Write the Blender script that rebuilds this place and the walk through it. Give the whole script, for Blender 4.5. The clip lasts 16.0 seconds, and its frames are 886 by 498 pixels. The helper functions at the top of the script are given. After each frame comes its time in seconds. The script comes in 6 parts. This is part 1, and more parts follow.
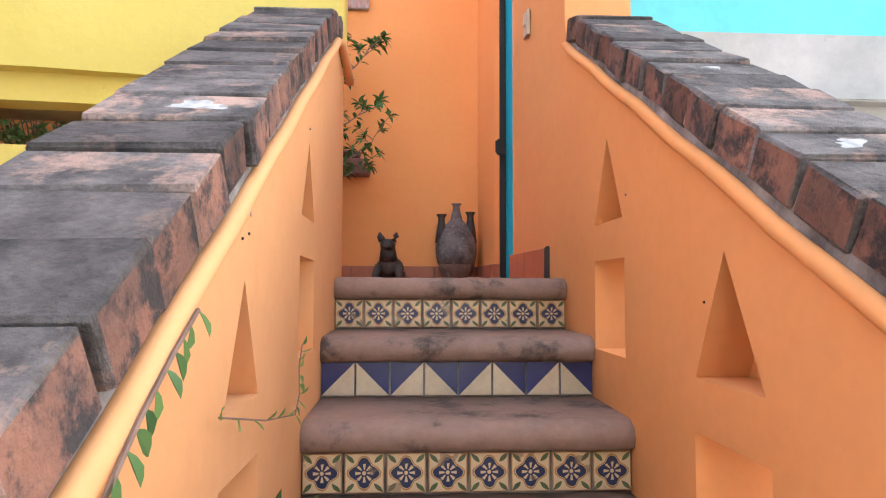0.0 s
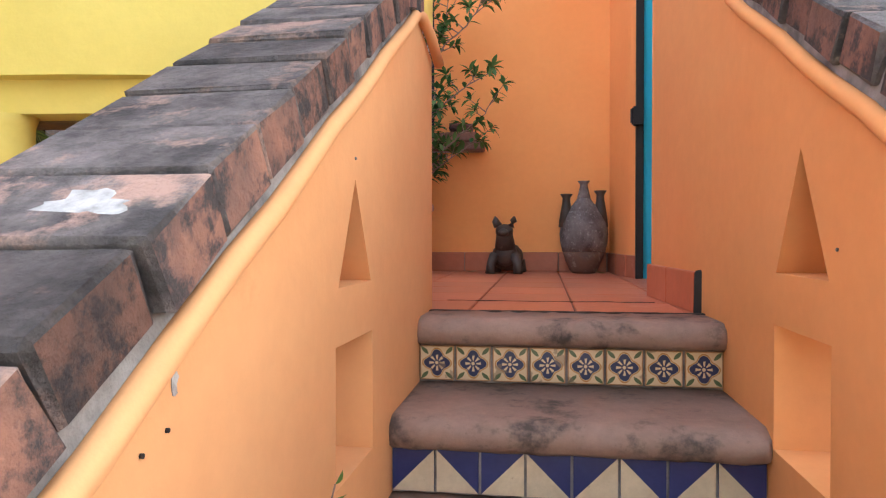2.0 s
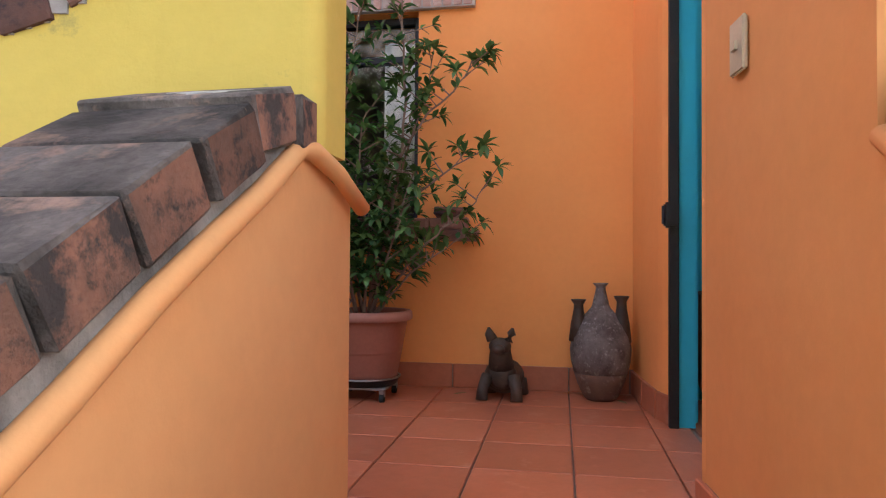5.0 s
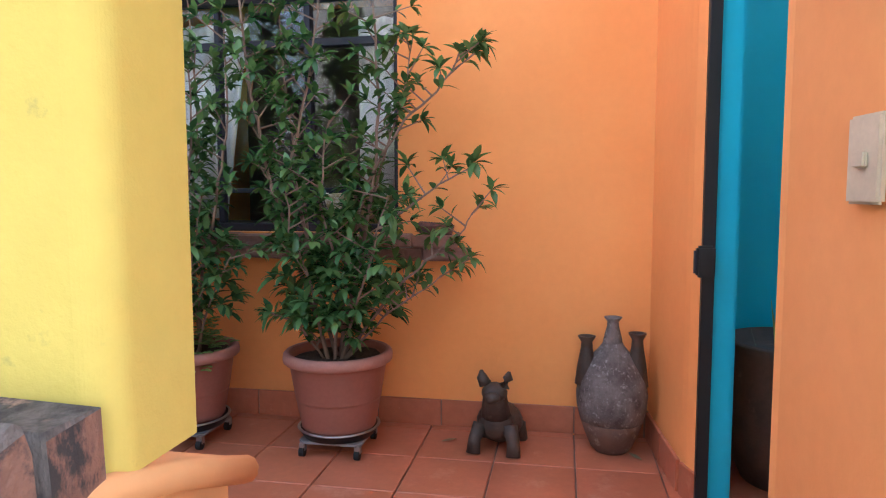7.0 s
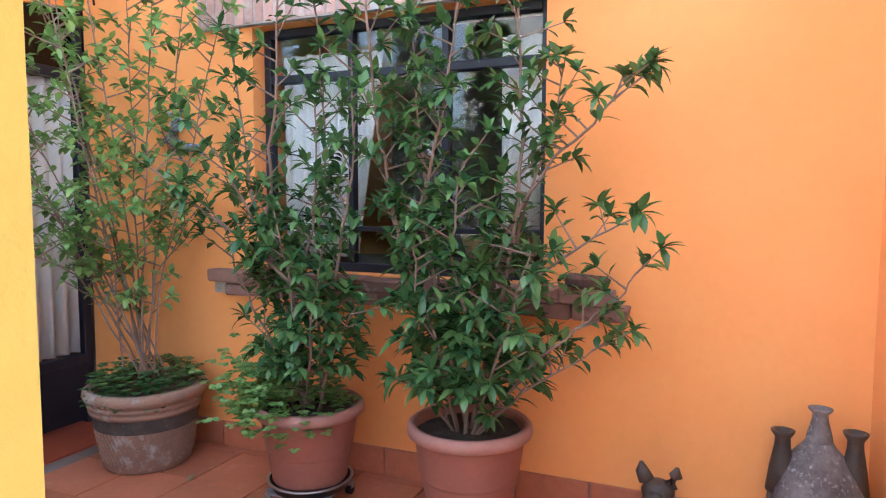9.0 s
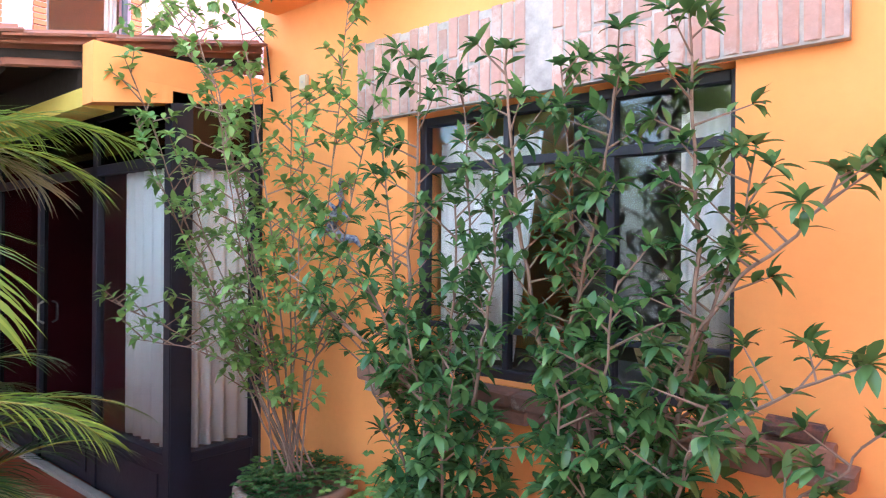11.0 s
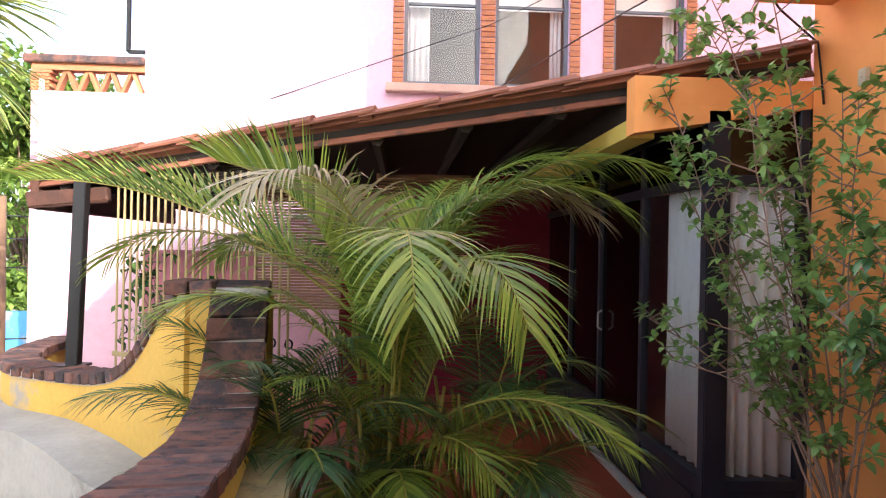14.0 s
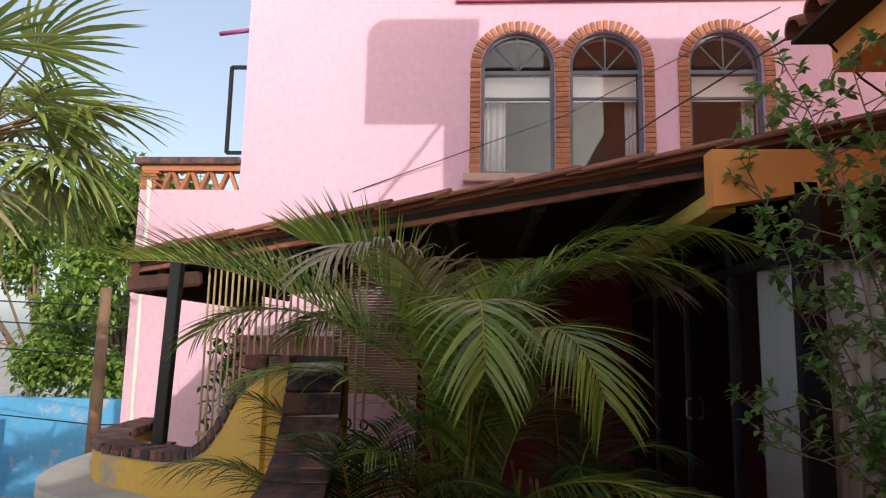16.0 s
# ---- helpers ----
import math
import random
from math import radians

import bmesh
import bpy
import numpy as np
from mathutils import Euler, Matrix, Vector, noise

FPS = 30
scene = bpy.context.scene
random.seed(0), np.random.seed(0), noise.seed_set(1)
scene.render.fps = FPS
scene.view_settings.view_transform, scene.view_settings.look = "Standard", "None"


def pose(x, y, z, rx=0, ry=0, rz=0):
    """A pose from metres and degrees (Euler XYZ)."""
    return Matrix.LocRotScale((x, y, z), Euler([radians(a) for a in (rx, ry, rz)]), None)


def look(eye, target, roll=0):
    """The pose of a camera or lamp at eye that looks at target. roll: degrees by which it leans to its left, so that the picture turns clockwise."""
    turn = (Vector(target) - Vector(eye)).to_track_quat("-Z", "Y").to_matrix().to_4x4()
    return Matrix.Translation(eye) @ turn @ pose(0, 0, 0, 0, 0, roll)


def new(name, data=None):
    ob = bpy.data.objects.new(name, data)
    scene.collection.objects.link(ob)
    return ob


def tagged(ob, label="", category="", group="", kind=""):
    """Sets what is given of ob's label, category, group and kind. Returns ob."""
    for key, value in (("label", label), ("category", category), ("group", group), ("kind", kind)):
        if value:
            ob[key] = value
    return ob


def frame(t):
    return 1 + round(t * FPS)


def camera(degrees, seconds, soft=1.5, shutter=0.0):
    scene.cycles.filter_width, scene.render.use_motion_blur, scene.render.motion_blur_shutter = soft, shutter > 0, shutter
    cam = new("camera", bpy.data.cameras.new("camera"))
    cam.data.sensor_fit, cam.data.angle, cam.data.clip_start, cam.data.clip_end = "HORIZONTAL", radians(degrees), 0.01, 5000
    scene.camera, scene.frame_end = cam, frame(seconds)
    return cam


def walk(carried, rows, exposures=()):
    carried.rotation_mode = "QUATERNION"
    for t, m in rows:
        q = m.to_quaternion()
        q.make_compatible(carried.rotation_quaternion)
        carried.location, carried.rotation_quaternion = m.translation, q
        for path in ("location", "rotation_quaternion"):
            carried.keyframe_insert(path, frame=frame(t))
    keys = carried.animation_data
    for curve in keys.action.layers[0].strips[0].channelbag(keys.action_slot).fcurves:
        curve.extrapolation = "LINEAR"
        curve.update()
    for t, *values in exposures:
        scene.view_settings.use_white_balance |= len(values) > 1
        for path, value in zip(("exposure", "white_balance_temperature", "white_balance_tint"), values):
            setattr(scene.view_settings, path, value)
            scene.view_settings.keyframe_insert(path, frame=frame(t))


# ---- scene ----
cam = camera(67.9, 16.0, soft=1.15)
EXPOSURES = [(0, 2.3, 6250, 8), (2.5, 2.22, 6300, 8), (4.0, 2.08, 6500, 9), (5.0, 1.8, 6600, 10), (7.5, 2.6, 5850, 6), (8.7, 2.9, 5850, 6), (11.0, 3.15, 5850, 6), (11.6, 3.28, 5850, 6), (12.2, 3.18, 5850, 6), (13.0, 3.0, 6050, 7), (13.5, 2.5, 6300, 8), (14.0, 2.1, 6600, 10), (14.5, 1.3, 6700, 10), (15.0, 0.6, 6800, 10), (16.0, 0.55, 6800, 10)]
PATH = [
    (0, (-0.024, -0.311, -0.041), (0.079, 1.683, 0.080), 0.2),
    (0.5, (-0.002, -0.230, -0.010), (0.102, 1.766, -0.084), 0.0),
    (1, (0.067, -0.076, 0.118), (0.137, 1.921, 0.037), 0.1),
    (1.5, (0.106, 0.052, 0.215), (0.025, 2.049, 0.137), 0.0),
    (2, (0.064, 0.214, 0.233), (-0.236, 2.191, 0.195), -0.1),
    (2.5, (0.040, 0.340, 0.324), (-0.336, 2.304, 0.338), 0.2),
    (3, (0.061, 0.480, 0.354), (-0.318, 2.443, 0.392), 0.3),
    (3.5, (0.077, 0.635, 0.493), (-0.316, 2.596, 0.534), 0.1),
    (4, (0.022, 0.804, 0.520), (-0.395, 2.760, 0.565), 0.1),
    (4.5, (0.058, 0.931, 0.624), (-0.428, 2.871, 0.665), 0.4),
    (5, (0.119, 1.063, 0.680), (-0.232, 3.032, 0.721), 0.4),
    (5.2, (0.146, 1.121, 0.743), (-0.175, 3.095, 0.768), 0.3),
    (7.3, (0.098, 1.662, 1.121), (-0.269, 3.620, 0.943), -0.1),
    (7.5, (0.102, 1.696, 1.119), (-0.276, 3.655, 0.974), 0.0),
    (8, (0.065, 1.827, 1.159), (-0.406, 3.762, 0.976), -0.2),
    (8.5, (0.005, 1.974, 1.206), (-0.633, 3.860, 1.017), -0.2),
    (8.7, (0.003, 1.987, 1.229), (-0.693, 3.854, 1.053), -0.1),
    (10.8, (-0.020, 2.418, 1.477), (-1.257, 3.989, 1.464), 0.8),
    (11, (-0.019, 2.418, 1.471), (-1.307, 3.947, 1.473), 0.4),
    (11.5, (0.001, 2.490, 1.463), (-1.541, 3.763, 1.462), 0.4),
    (12, (-0.036, 2.532, 1.414), (-1.773, 3.525, 1.412), 0.5),
    (12.5, (-0.072, 2.570, 1.407), (-1.892, 3.400, 1.398), 0.8),
    (13, (-0.026, 2.588, 1.447), (-1.938, 3.172, 1.408), 0.6),
    (13.5, (-0.015, 2.554, 1.490), (-1.988, 2.877, 1.445), 1.0),
    (14, (-0.008, 2.559, 1.548), (-2.004, 2.681, 1.549), 1.0),
    (14.5, (0.010, 2.563, 1.564), (-1.983, 2.542, 1.724), 0.8),
    (15, (0.011, 2.563, 1.549), (-1.965, 2.445, 1.829), 1.0),
    (15.5, (-0.001, 2.573, 1.500), (-1.976, 2.439, 1.790), 1.1),
    (16, (-0.011, 2.587, 1.464), (-1.987, 2.463, 1.745), 1.1),
]
walk(cam, [(t, look(eye, target, roll)) for t, eye, target, roll in PATH], EXPOSURES)

# ---- light ----
SUN_AZ, SUN_EL = radians(30), radians(27)          # direction towards the sun in plan (from +x), height
world = bpy.data.worlds.new("world")
scene.world = world
world.use_nodes = True
wn = world.node_tree.nodes
sky = wn.new("ShaderNodeTexSky")
sky.sky_type, sky.sun_disc = "NISHITA", False
sky.sun_elevation, sky.sun_rotation = SUN_EL, radians(90) - SUN_AZ
sky.air_density, sky.dust_density = 0.9, 3.0
haze = wn.new("ShaderNodeMix")                      # even milky haze over the whole sky
haze.data_type, haze.blend_type = "RGBA", "ADD"
haze.inputs[0].default_value = 1.0
haze.inputs[7].default_value = (1.85, 2.05, 2.35, 1)
world.node_tree.links.new(sky.outputs[0], haze.inputs[6])
wn["Background"].inputs[1].default_value = 0.11
world.node_tree.links.new(haze.outputs[2], wn["Background"].inputs[0])
sun = new("sun", bpy.data.lights.new("sun", "SUN"))
sun.data.energy, sun.data.angle, sun.data.color = 2.0, radians(0.5), (1, 0.95, 0.87)
sun.matrix_world = look(Vector((math.cos(SUN_EL) * math.cos(SUN_AZ), math.cos(SUN_EL) * math.sin(SUN_AZ), math.sin(SUN_EL))) * 40, (0, 0, 0))


# ---- materials ----
def mat(name, base, base2=None, rough=0.8, scale=3.0, fine=40.0, bump=0.15, metal=0.0, stain=None, stain_amount=0.0, stain_scale=1.5, rnd=0.0, spec=0.4, bscale=None, grain=0.18):
    """Two-tone surface: broad patches, fine grain, stains with a shape of their own, relief, and a shift per piece."""
    m = bpy.data.materials.new(name)
    m.use_nodes = True
    n, l = m.node_tree.nodes, m.node_tree.links
    b = n["Principled BSDF"]
    b.inputs["Roughness"].default_value, b.inputs["Metallic"].default_value = rough, metal
    b.inputs["Specular IOR Level"].default_value = spec
    tc = n.new("ShaderNodeTexCoord")
    info = n.new("ShaderNodeObjectInfo")
    add = n.new("ShaderNodeVectorMath")
    sc = n.new("ShaderNodeVectorMath")
    sc.operation = "SCALE"
    sc.inputs[0].default_value = (7.0, 3.0, 5.0)
    l.new(info.outputs["Random"], sc.inputs["Scale"])
    l.new(tc.outputs["Object"], add.inputs[0])
    if rnd:
        l.new(sc.outputs[0], add.inputs[1])
    def nz(s, det=5, ro=0.6):
        t = n.new("ShaderNodeTexNoise")
        t.inputs["Scale"].default_value, t.inputs["Detail"].default_value, t.inputs["Roughness"].default_value = s, det, ro
        l.new(add.outputs[0], t.inputs["Vector"])
        return t
    def ramp(src, a, c):
        r = n.new("ShaderNodeMapRange")
        r.inputs["From Min"].default_value, r.inputs["From Max"].default_value = a, c
        l.new(src, r.inputs["Value"])
        return r.outputs[0]
    def mix(fac, ca, cb):
        x = n.new("ShaderNodeMix")
        x.data_type = "RGBA"
        for sock, v in ((0, fac), (6, ca), (7, cb)):
            if isinstance(v, (tuple, list)):
                x.inputs[sock].default_value = (*v, 1)
            elif isinstance(v, float):
                x.inputs[sock].default_value = v
            else:
                l.new(v, x.inputs[sock])
        return x.outputs[2]
    base2 = base2 or tuple(c * 0.8 for c in base)
    big = nz(scale)
    col = mix(ramp(big.outputs["Fac"], 0.35, 0.65), base, base2)
    fin = nz(fine, 4, 0.7)
    hv = n.new("ShaderNodeHueSaturation")
    mr = ramp(fin.outputs["Fac"], 0.0, 1.0)
    k = n.new("ShaderNodeMapRange")
    k.inputs["To Min"].default_value, k.inputs["To Max"].default_value = 1 - grain, 1 + grain
    l.new(mr, k.inputs["Value"])
    l.new(k.outputs[0], hv.inputs["Value"])
    l.new(col, hv.inputs["Color"])
    col = hv.outputs[0]
    if stain:
        st = nz(stain_scale, 8, 0.72)
        col = mix(ramp(st.outputs["Fac"], 0.62 - stain_amount * 0.3, 0.66 - stain_amount * 0.3 + 0.06), col, stain)
    if rnd:
        h2 = n.new("ShaderNodeHueSaturation")
        k2 = n.new("ShaderNodeMapRange")
        k2.inputs["To Min"].default_value, k2.inputs["To Max"].default_value = 1 - rnd, 1 + rnd
        l.new(info.outputs["Random"], k2.inputs["Value"])
        l.new(k2.outputs[0], h2.inputs["Value"])
        l.new(col, h2.inputs["Color"])
        col = h2.outputs[0]
    l.new(col, b.inputs["Base Color"])
    if bump:
        bp = n.new("ShaderNodeBump")
        bp.inputs["Strength"].default_value, bp.inputs["Distance"].default_value = bump, 0.02
        bn = nz(bscale or fine * 0.5, 8, 0.65)
        l.new(bn.outputs["Fac"], bp.inputs["Height"])
        l.new(bp.outputs[0], b.inputs["Normal"])
    return m


def leaf_mat(name, a, c, rough=0.35, trans=0.25):
    """Leaves differ from one another (random per island) and let some light through."""
    m = bpy.data.materials.new(name)
    m.use_nodes = True
    n, l = m.node_tree.nodes, m.node_tree.links
    b = n["Principled BSDF"]
    g = n.new("ShaderNodeNewGeometry")
    r = n.new("ShaderNodeValToRGB")
    r.color_ramp.elements[0].color, r.color_ramp.elements[1].color = (*a, 1), (*c, 1)
    l.new(g.outputs["Random Per Island"], r.inputs[0])
    l.new(r.outputs[0], b.inputs["Base Color"])
    b.inputs["Roughness"].default_value = rough
    t = n.new("ShaderNodeBsdfTranslucent")
    l.new(r.outputs[0], t.inputs[0])
    mx = n.new("ShaderNodeMixShader")
    mx.inputs[0].default_value = trans
    l.new(b.outputs[0], mx.inputs[1])
    l.new(t.outputs[0], mx.inputs[2])
    l.new(mx.outputs[0], n["Material Output"].inputs[0])
    return m


def glass_mat(name, tint=(0.97, 0.98, 0.98), rough=0.02):
    """A thin pane: clear, with a mirror's share that grows towards grazing."""
    m = bpy.data.materials.new(name)
    m.use_nodes = True
    n, l = m.node_tree.nodes, m.node_tree.links
    n.remove(n["Principled BSDF"])
    tr, gl, fr, mx = n.new("ShaderNodeBsdfTransparent"), n.new("ShaderNodeBsdfGlossy"), n.new("ShaderNodeLayerWeight"), n.new("ShaderNodeMixShader")
    tr.inputs[0].default_value = (*tint, 1)
    gl.inputs["Roughness"].default_value = rough
    fr.inputs[0].default_value = 0.5
    pw = n.new("ShaderNodeMath")
    pw.operation = "POWER"
    pw.inputs[1].default_value = 5.0
    l.new(fr.outputs["Facing"], pw.inputs[0])
    mu = n.new("ShaderNodeMath")
    mu.operation = "MULTIPLY_ADD"
    mu.inputs[1].default_value, mu.inputs[2].default_value = 0.9, 0.045
    mu.use_clamp = True
    l.new(pw.outputs[0], mu.inputs[0])
    l.new(mu.outputs[0], mx.inputs[0])
    l.new(tr.outputs[0], mx.inputs[1])
    l.new(gl.outputs[0], mx.inputs[2])
    l.new(mx.outputs[0], n["Material Output"].inputs[0])
    return m


def tile_mat():
    """Hand-painted tile: navy quatrefoil with a white flower, green leaves on the diagonals, cream ground."""
    m = bpy.data.materials.new("flower_tile")
    m.use_nodes = True
    n, l = m.node_tree.nodes, m.node_tree.links
    b = n["Principled BSDF"]
    b.inputs["Roughness"].default_value = 0.3
    tc, sx = n.new("ShaderNodeTexCoord"), n.new("ShaderNodeSeparateXYZ")
    wob = n.new("ShaderNodeTexNoise")
    wob.inputs["Scale"].default_value = 60
    wv = n.new("ShaderNodeVectorMath")
    wv.operation = "MULTIPLY_ADD"
    wv.inputs[1].default_value = (0.004, 0.004, 0.004)
    l.new(tc.outputs["Object"], wob.inputs["Vector"])
    l.new(wob.outputs["Color"], wv.inputs[0])
    l.new(tc.outputs["Object"], wv.inputs[2])
    l.new(wv.outputs[0], sx.inputs[0])
    def op(o, a, c=None, d=None):
        x = n.new("ShaderNodeMath")
        x.operation = o
        for i, v in enumerate((a, c, d)):
            if v is None:
                continue
            if isinstance(v, (int, float)):
                x.inputs[i].default_value = v
            else:
                l.new(v, x.inputs[i])
        return x.outputs[0]
    X, Z = op("SUBTRACT", sx.outputs[0], 0.002), op("SUBTRACT", sx.outputs[2], 0.002)
    r = op("SQRT", op("ADD", op("MULTIPLY", X, X), op("MULTIPLY", Z, Z)))
    th = op("ARCTAN2", Z, X)
    c4, c8 = op("COSINE", op("MULTIPLY", th, 4)), op("COSINE", op("MULTIPLY", th, 8))
    quat = op("LESS_THAN", r, op("ADD", 0.032, op("MULTIPLY", c4, 0.006)))
    flower = op("MULTIPLY", op("LESS_THAN", r, 0.023), op("MULTIPLY", op("GREATER_THAN", r, 0.0085), op("GREATER_THAN", c8, 0.15)))
    dot = op("LESS_THAN", r, 0.005)
    ring = op("MULTIPLY", op("GREATER_THAN", r, op("ADD", 0.0335, op("MULTIPLY", c4, 0.006))), op("LESS_THAN", r, op("ADD", 0.037, op("MULTIPLY", c4, 0.0065))))
    ax, az = op("ABSOLUTE", X), op("ABSOLUTE", Z)
    diag = op("ABSOLUTE", op("SUBTRACT", ax, az))
    leaf = op("MULTIPLY", op("LESS_THAN", diag, op("MULTIPLY", op("SINE", op("MULTIPLY", op("SUBTRACT", r, 0.034), 95)), 0.008)), op("GREATER_THAN", r, 0.036))
    edge = op("GREATER_THAN", op("MAXIMUM", ax, az), 0.0465)
    def mix(fac, ca, cb):
        x = n.new("ShaderNodeMix")
        x.data_type = "RGBA"
        l.new(fac, x.inputs[0])
        for sock, v in ((6, ca), (7, cb)):
            if isinstance(v, tuple):
                x.inputs[sock].default_value = (*v, 1)
            else:
                l.new(v, x.inputs[sock])
        return x.outputs[2]
    cream = (0.62, 0.5, 0.31)
    col = mix(ring, cream, (0.42, 0.21, 0.06))
    col = mix(leaf, col, (0.08, 0.12, 0.05))
    col = mix(quat, col, (0.02, 0.028, 0.085))
    col = mix(flower, col, cream)
    col = mix(dot, col, cream)
    col = mix(edge, col, (0.42, 0.24, 0.11))
    dirt = n.new("ShaderNodeTexNoise")
    dirt.inputs["Scale"].default_value, dirt.inputs["Detail"].default_value = 14, 6
    info = n.new("ShaderNodeObjectInfo")
    off = n.new("ShaderNodeVectorMath")
    l.new(tc.outputs["Object"], off.inputs[0])
    l.new(info.outputs["Random"], off.inputs[1])
    l.new(off.outputs[0], dirt.inputs["Vector"])
    dm = op("MULTIPLY", op("GREATER_THAN", dirt.outputs["Fac"], 0.63), 0.6)
    col = mix(dm, col, (0.2, 0.15, 0.1))
    l.new(col, b.inputs["Base Color"])
    return m


ORANGE = mat("orange_plaster", (0.91, 0.385, 0.125), (0.88, 0.34, 0.10), 0.75, 1.2, 25, 0.12, grain=0.05, stain=(0.8, 0.31, 0.08), stain_amount=-0.12, stain_scale=1.1, bscale=6)
ORANGE_FADED = mat("faded_orange_plaster", (0.735, 0.385, 0.165), (0.70, 0.34, 0.135), 0.8, 1.1, 22, 0.15, grain=0.07, stain=(0.64, 0.28, 0.10), stain_amount=0.0, stain_scale=1.4, bscale=5)
# Deeper, redder orange for the right stair wall and the flank.
ORANGE_DEEP = mat("deeper_orange_plaster", (0.76, 0.345, 0.125), (0.72, 0.305, 0.10), 0.8, 1.1, 22, 0.15, grain=0.07, stain=(0.64, 0.26, 0.09), stain_amount=0.0, stain_scale=1.4, bscale=5)
YELLOW = mat("yellow_plaster", (0.65, 0.505, 0.125), (0.61, 0.46, 0.10), 0.8, 1.5, 30, 0.25, grain=0.07, stain=(0.36, 0.3, 0.1), stain_amount=-0.14, stain_scale=5, bscale=8)
YELLOW_ROUGH = mat("rough_yellow_plaster", (0.63, 0.50, 0.14), (0.57, 0.44, 0.11), 0.85, 4, 40, 0.5, grain=0.12, stain=(0.3, 0.26, 0.1), stain_amount=-0.1, stain_scale=9, bscale=14)
YELLOW_OLD = mat("weathered_yellow_plaster", (0.62, 0.40, 0.095), (0.57, 0.36, 0.085), 0.85, 1.5, 30, 0.3, stain=(0.34, 0.32, 0.29), stain_amount=0.1, stain_scale=1.8, bscale=8)
PINK = mat("pink_plaster", (0.72, 0.47, 0.60), (0.70, 0.45, 0.58), 0.85, 0.5, 12, 0.1, bscale=5)
TURQ = mat("turquoise_plaster", (0.025, 0.52, 0.73), (0.025, 0.47, 0.67), 0.6, 1.5, 25, 0.15, grain=0.05)
TURQ_OLD = mat("peeling_turquoise_wall", (0.16, 0.62, 0.68), (0.14, 0.58, 0.64), 0.8, 1.0, 12, 0.2, stain=(0.5, 0.49, 0.46), stain_amount=0.25, stain_scale=0.7)
GREYWALL = mat("bare_cement_wall", (0.5, 0.49, 0.47), (0.36, 0.36, 0.34), 0.9, 1.0, 12, 0.2, stain=(0.2, 0.2, 0.18), stain_amount=0.08, stain_scale=1.5)
MOSSY = mat("mossy_cement", (0.3, 0.24, 0.11), (0.2, 0.17, 0.1), 0.9, 6, 40, 0.3, stain=(0.12, 0.11, 0.06), stain_amount=0.12, stain_scale=5)
CRIMSON = mat("crimson_plaster", (0.22, 0.012, 0.04), None, 0.8, 1.5, 20, 0.1)
TILE = mat("terracotta_floor_tile", (0.50, 0.165, 0.09), (0.44, 0.14, 0.07), 0.38, 4, 30, 0.06, rnd=0.12, stain=(0.56, 0.24, 0.15), stain_amount=0.14, stain_scale=5)
REDFLOOR = mat("red_painted_floor", (0.36, 0.075, 0.035), (0.30, 0.06, 0.03), 0.5, 2, 25, 0.08, stain=(0.4, 0.14, 0.09), stain_amount=0.1)
GROUT = mat("grey_grout", (0.27, 0.2, 0.17), None, 0.95, 8, 60, 0.2)
BRICK_OLD = mat("weathered_coping_brick", (0.2, 0.172, 0.16), (0.05, 0.045, 0.043), 0.9, 9, 80, 1.0, rnd=0.42, grain=0.5, stain=(0.38, 0.245, 0.19), stain_amount=0.33, stain_scale=5.5, bscale=34)
BRICK_SIDE = mat("pinkish_brick_side", (0.27, 0.13, 0.088), (0.14, 0.08, 0.062), 0.9, 9, 60, 0.6, rnd=0.35, grain=0.3, stain=(0.045, 0.038, 0.038), stain_amount=0.48, stain_scale=13, bscale=30)
BRICK_RED = mat("red_coping_brick", (0.2, 0.088, 0.066), (0.085, 0.052, 0.05), 0.85, 7, 45, 0.4, rnd=0.35, stain=(0.045, 0.036, 0.042), stain_amount=0.44, stain_scale=8, bscale=30)
BRICK_PALE = mat("pale_facing_brick", (0.5, 0.29, 0.24), (0.46, 0.31, 0.27), 0.9, 6, 40, 0.4, rnd=0.18, stain=(0.54, 0.44, 0.4), stain_amount=0.3, stain_scale=5, bscale=30)
BRICK_SILL = mat("dusty_sill_brick", (0.3, 0.155, 0.115), (0.2, 0.12, 0.1), 0.9, 7, 45, 0.5, rnd=0.2, stain=(0.4, 0.32, 0.28), stain_amount=0.1, stain_scale=7, bscale=30)
BRICK_ARCH = mat("orange_arch_brick", (0.46, 0.19, 0.1), (0.40, 0.17, 0.09), 0.9, 6, 40, 0.3, rnd=0.2)
MORTAR = mat("grey_mortar", (0.32, 0.30, 0.28), (0.10, 0.095, 0.09), 0.95, 9, 60, 0.5)
MORTAR_PALE = mat("pale_mortar", (0.5, 0.46, 0.44), (0.3, 0.275, 0.265), 0.95, 9, 60, 0.4)
CEMENT_STEP = mat("mauve_cement_tread", (0.32, 0.215, 0.17), (0.21, 0.15, 0.12), 0.75, 4, 35, 0.3, grain=0.25, stain=(0.07, 0.055, 0.048), stain_amount=0.3, stain_scale=4, bscale=18)
CONCRETE = mat("grey_concrete", (0.42, 0.41, 0.39), (0.33, 0.32, 0.30), 0.9, 2, 30, 0.3, stain=(0.2, 0.19, 0.17), stain_amount=0.08)
IRON = mat("dark_painted_iron", (0.016, 0.018, 0.032), (0.012, 0.013, 0.022), 0.45, 5, 60, 0.1)
BLACK = mat("black_painted_iron", (0.012, 0.012, 0.014), None, 0.5, 6, 60, 0.1)
GREYFRAME = mat("grey_painted_iron", (0.15, 0.17, 0.2), None, 0.5, 6, 60, 0.05)
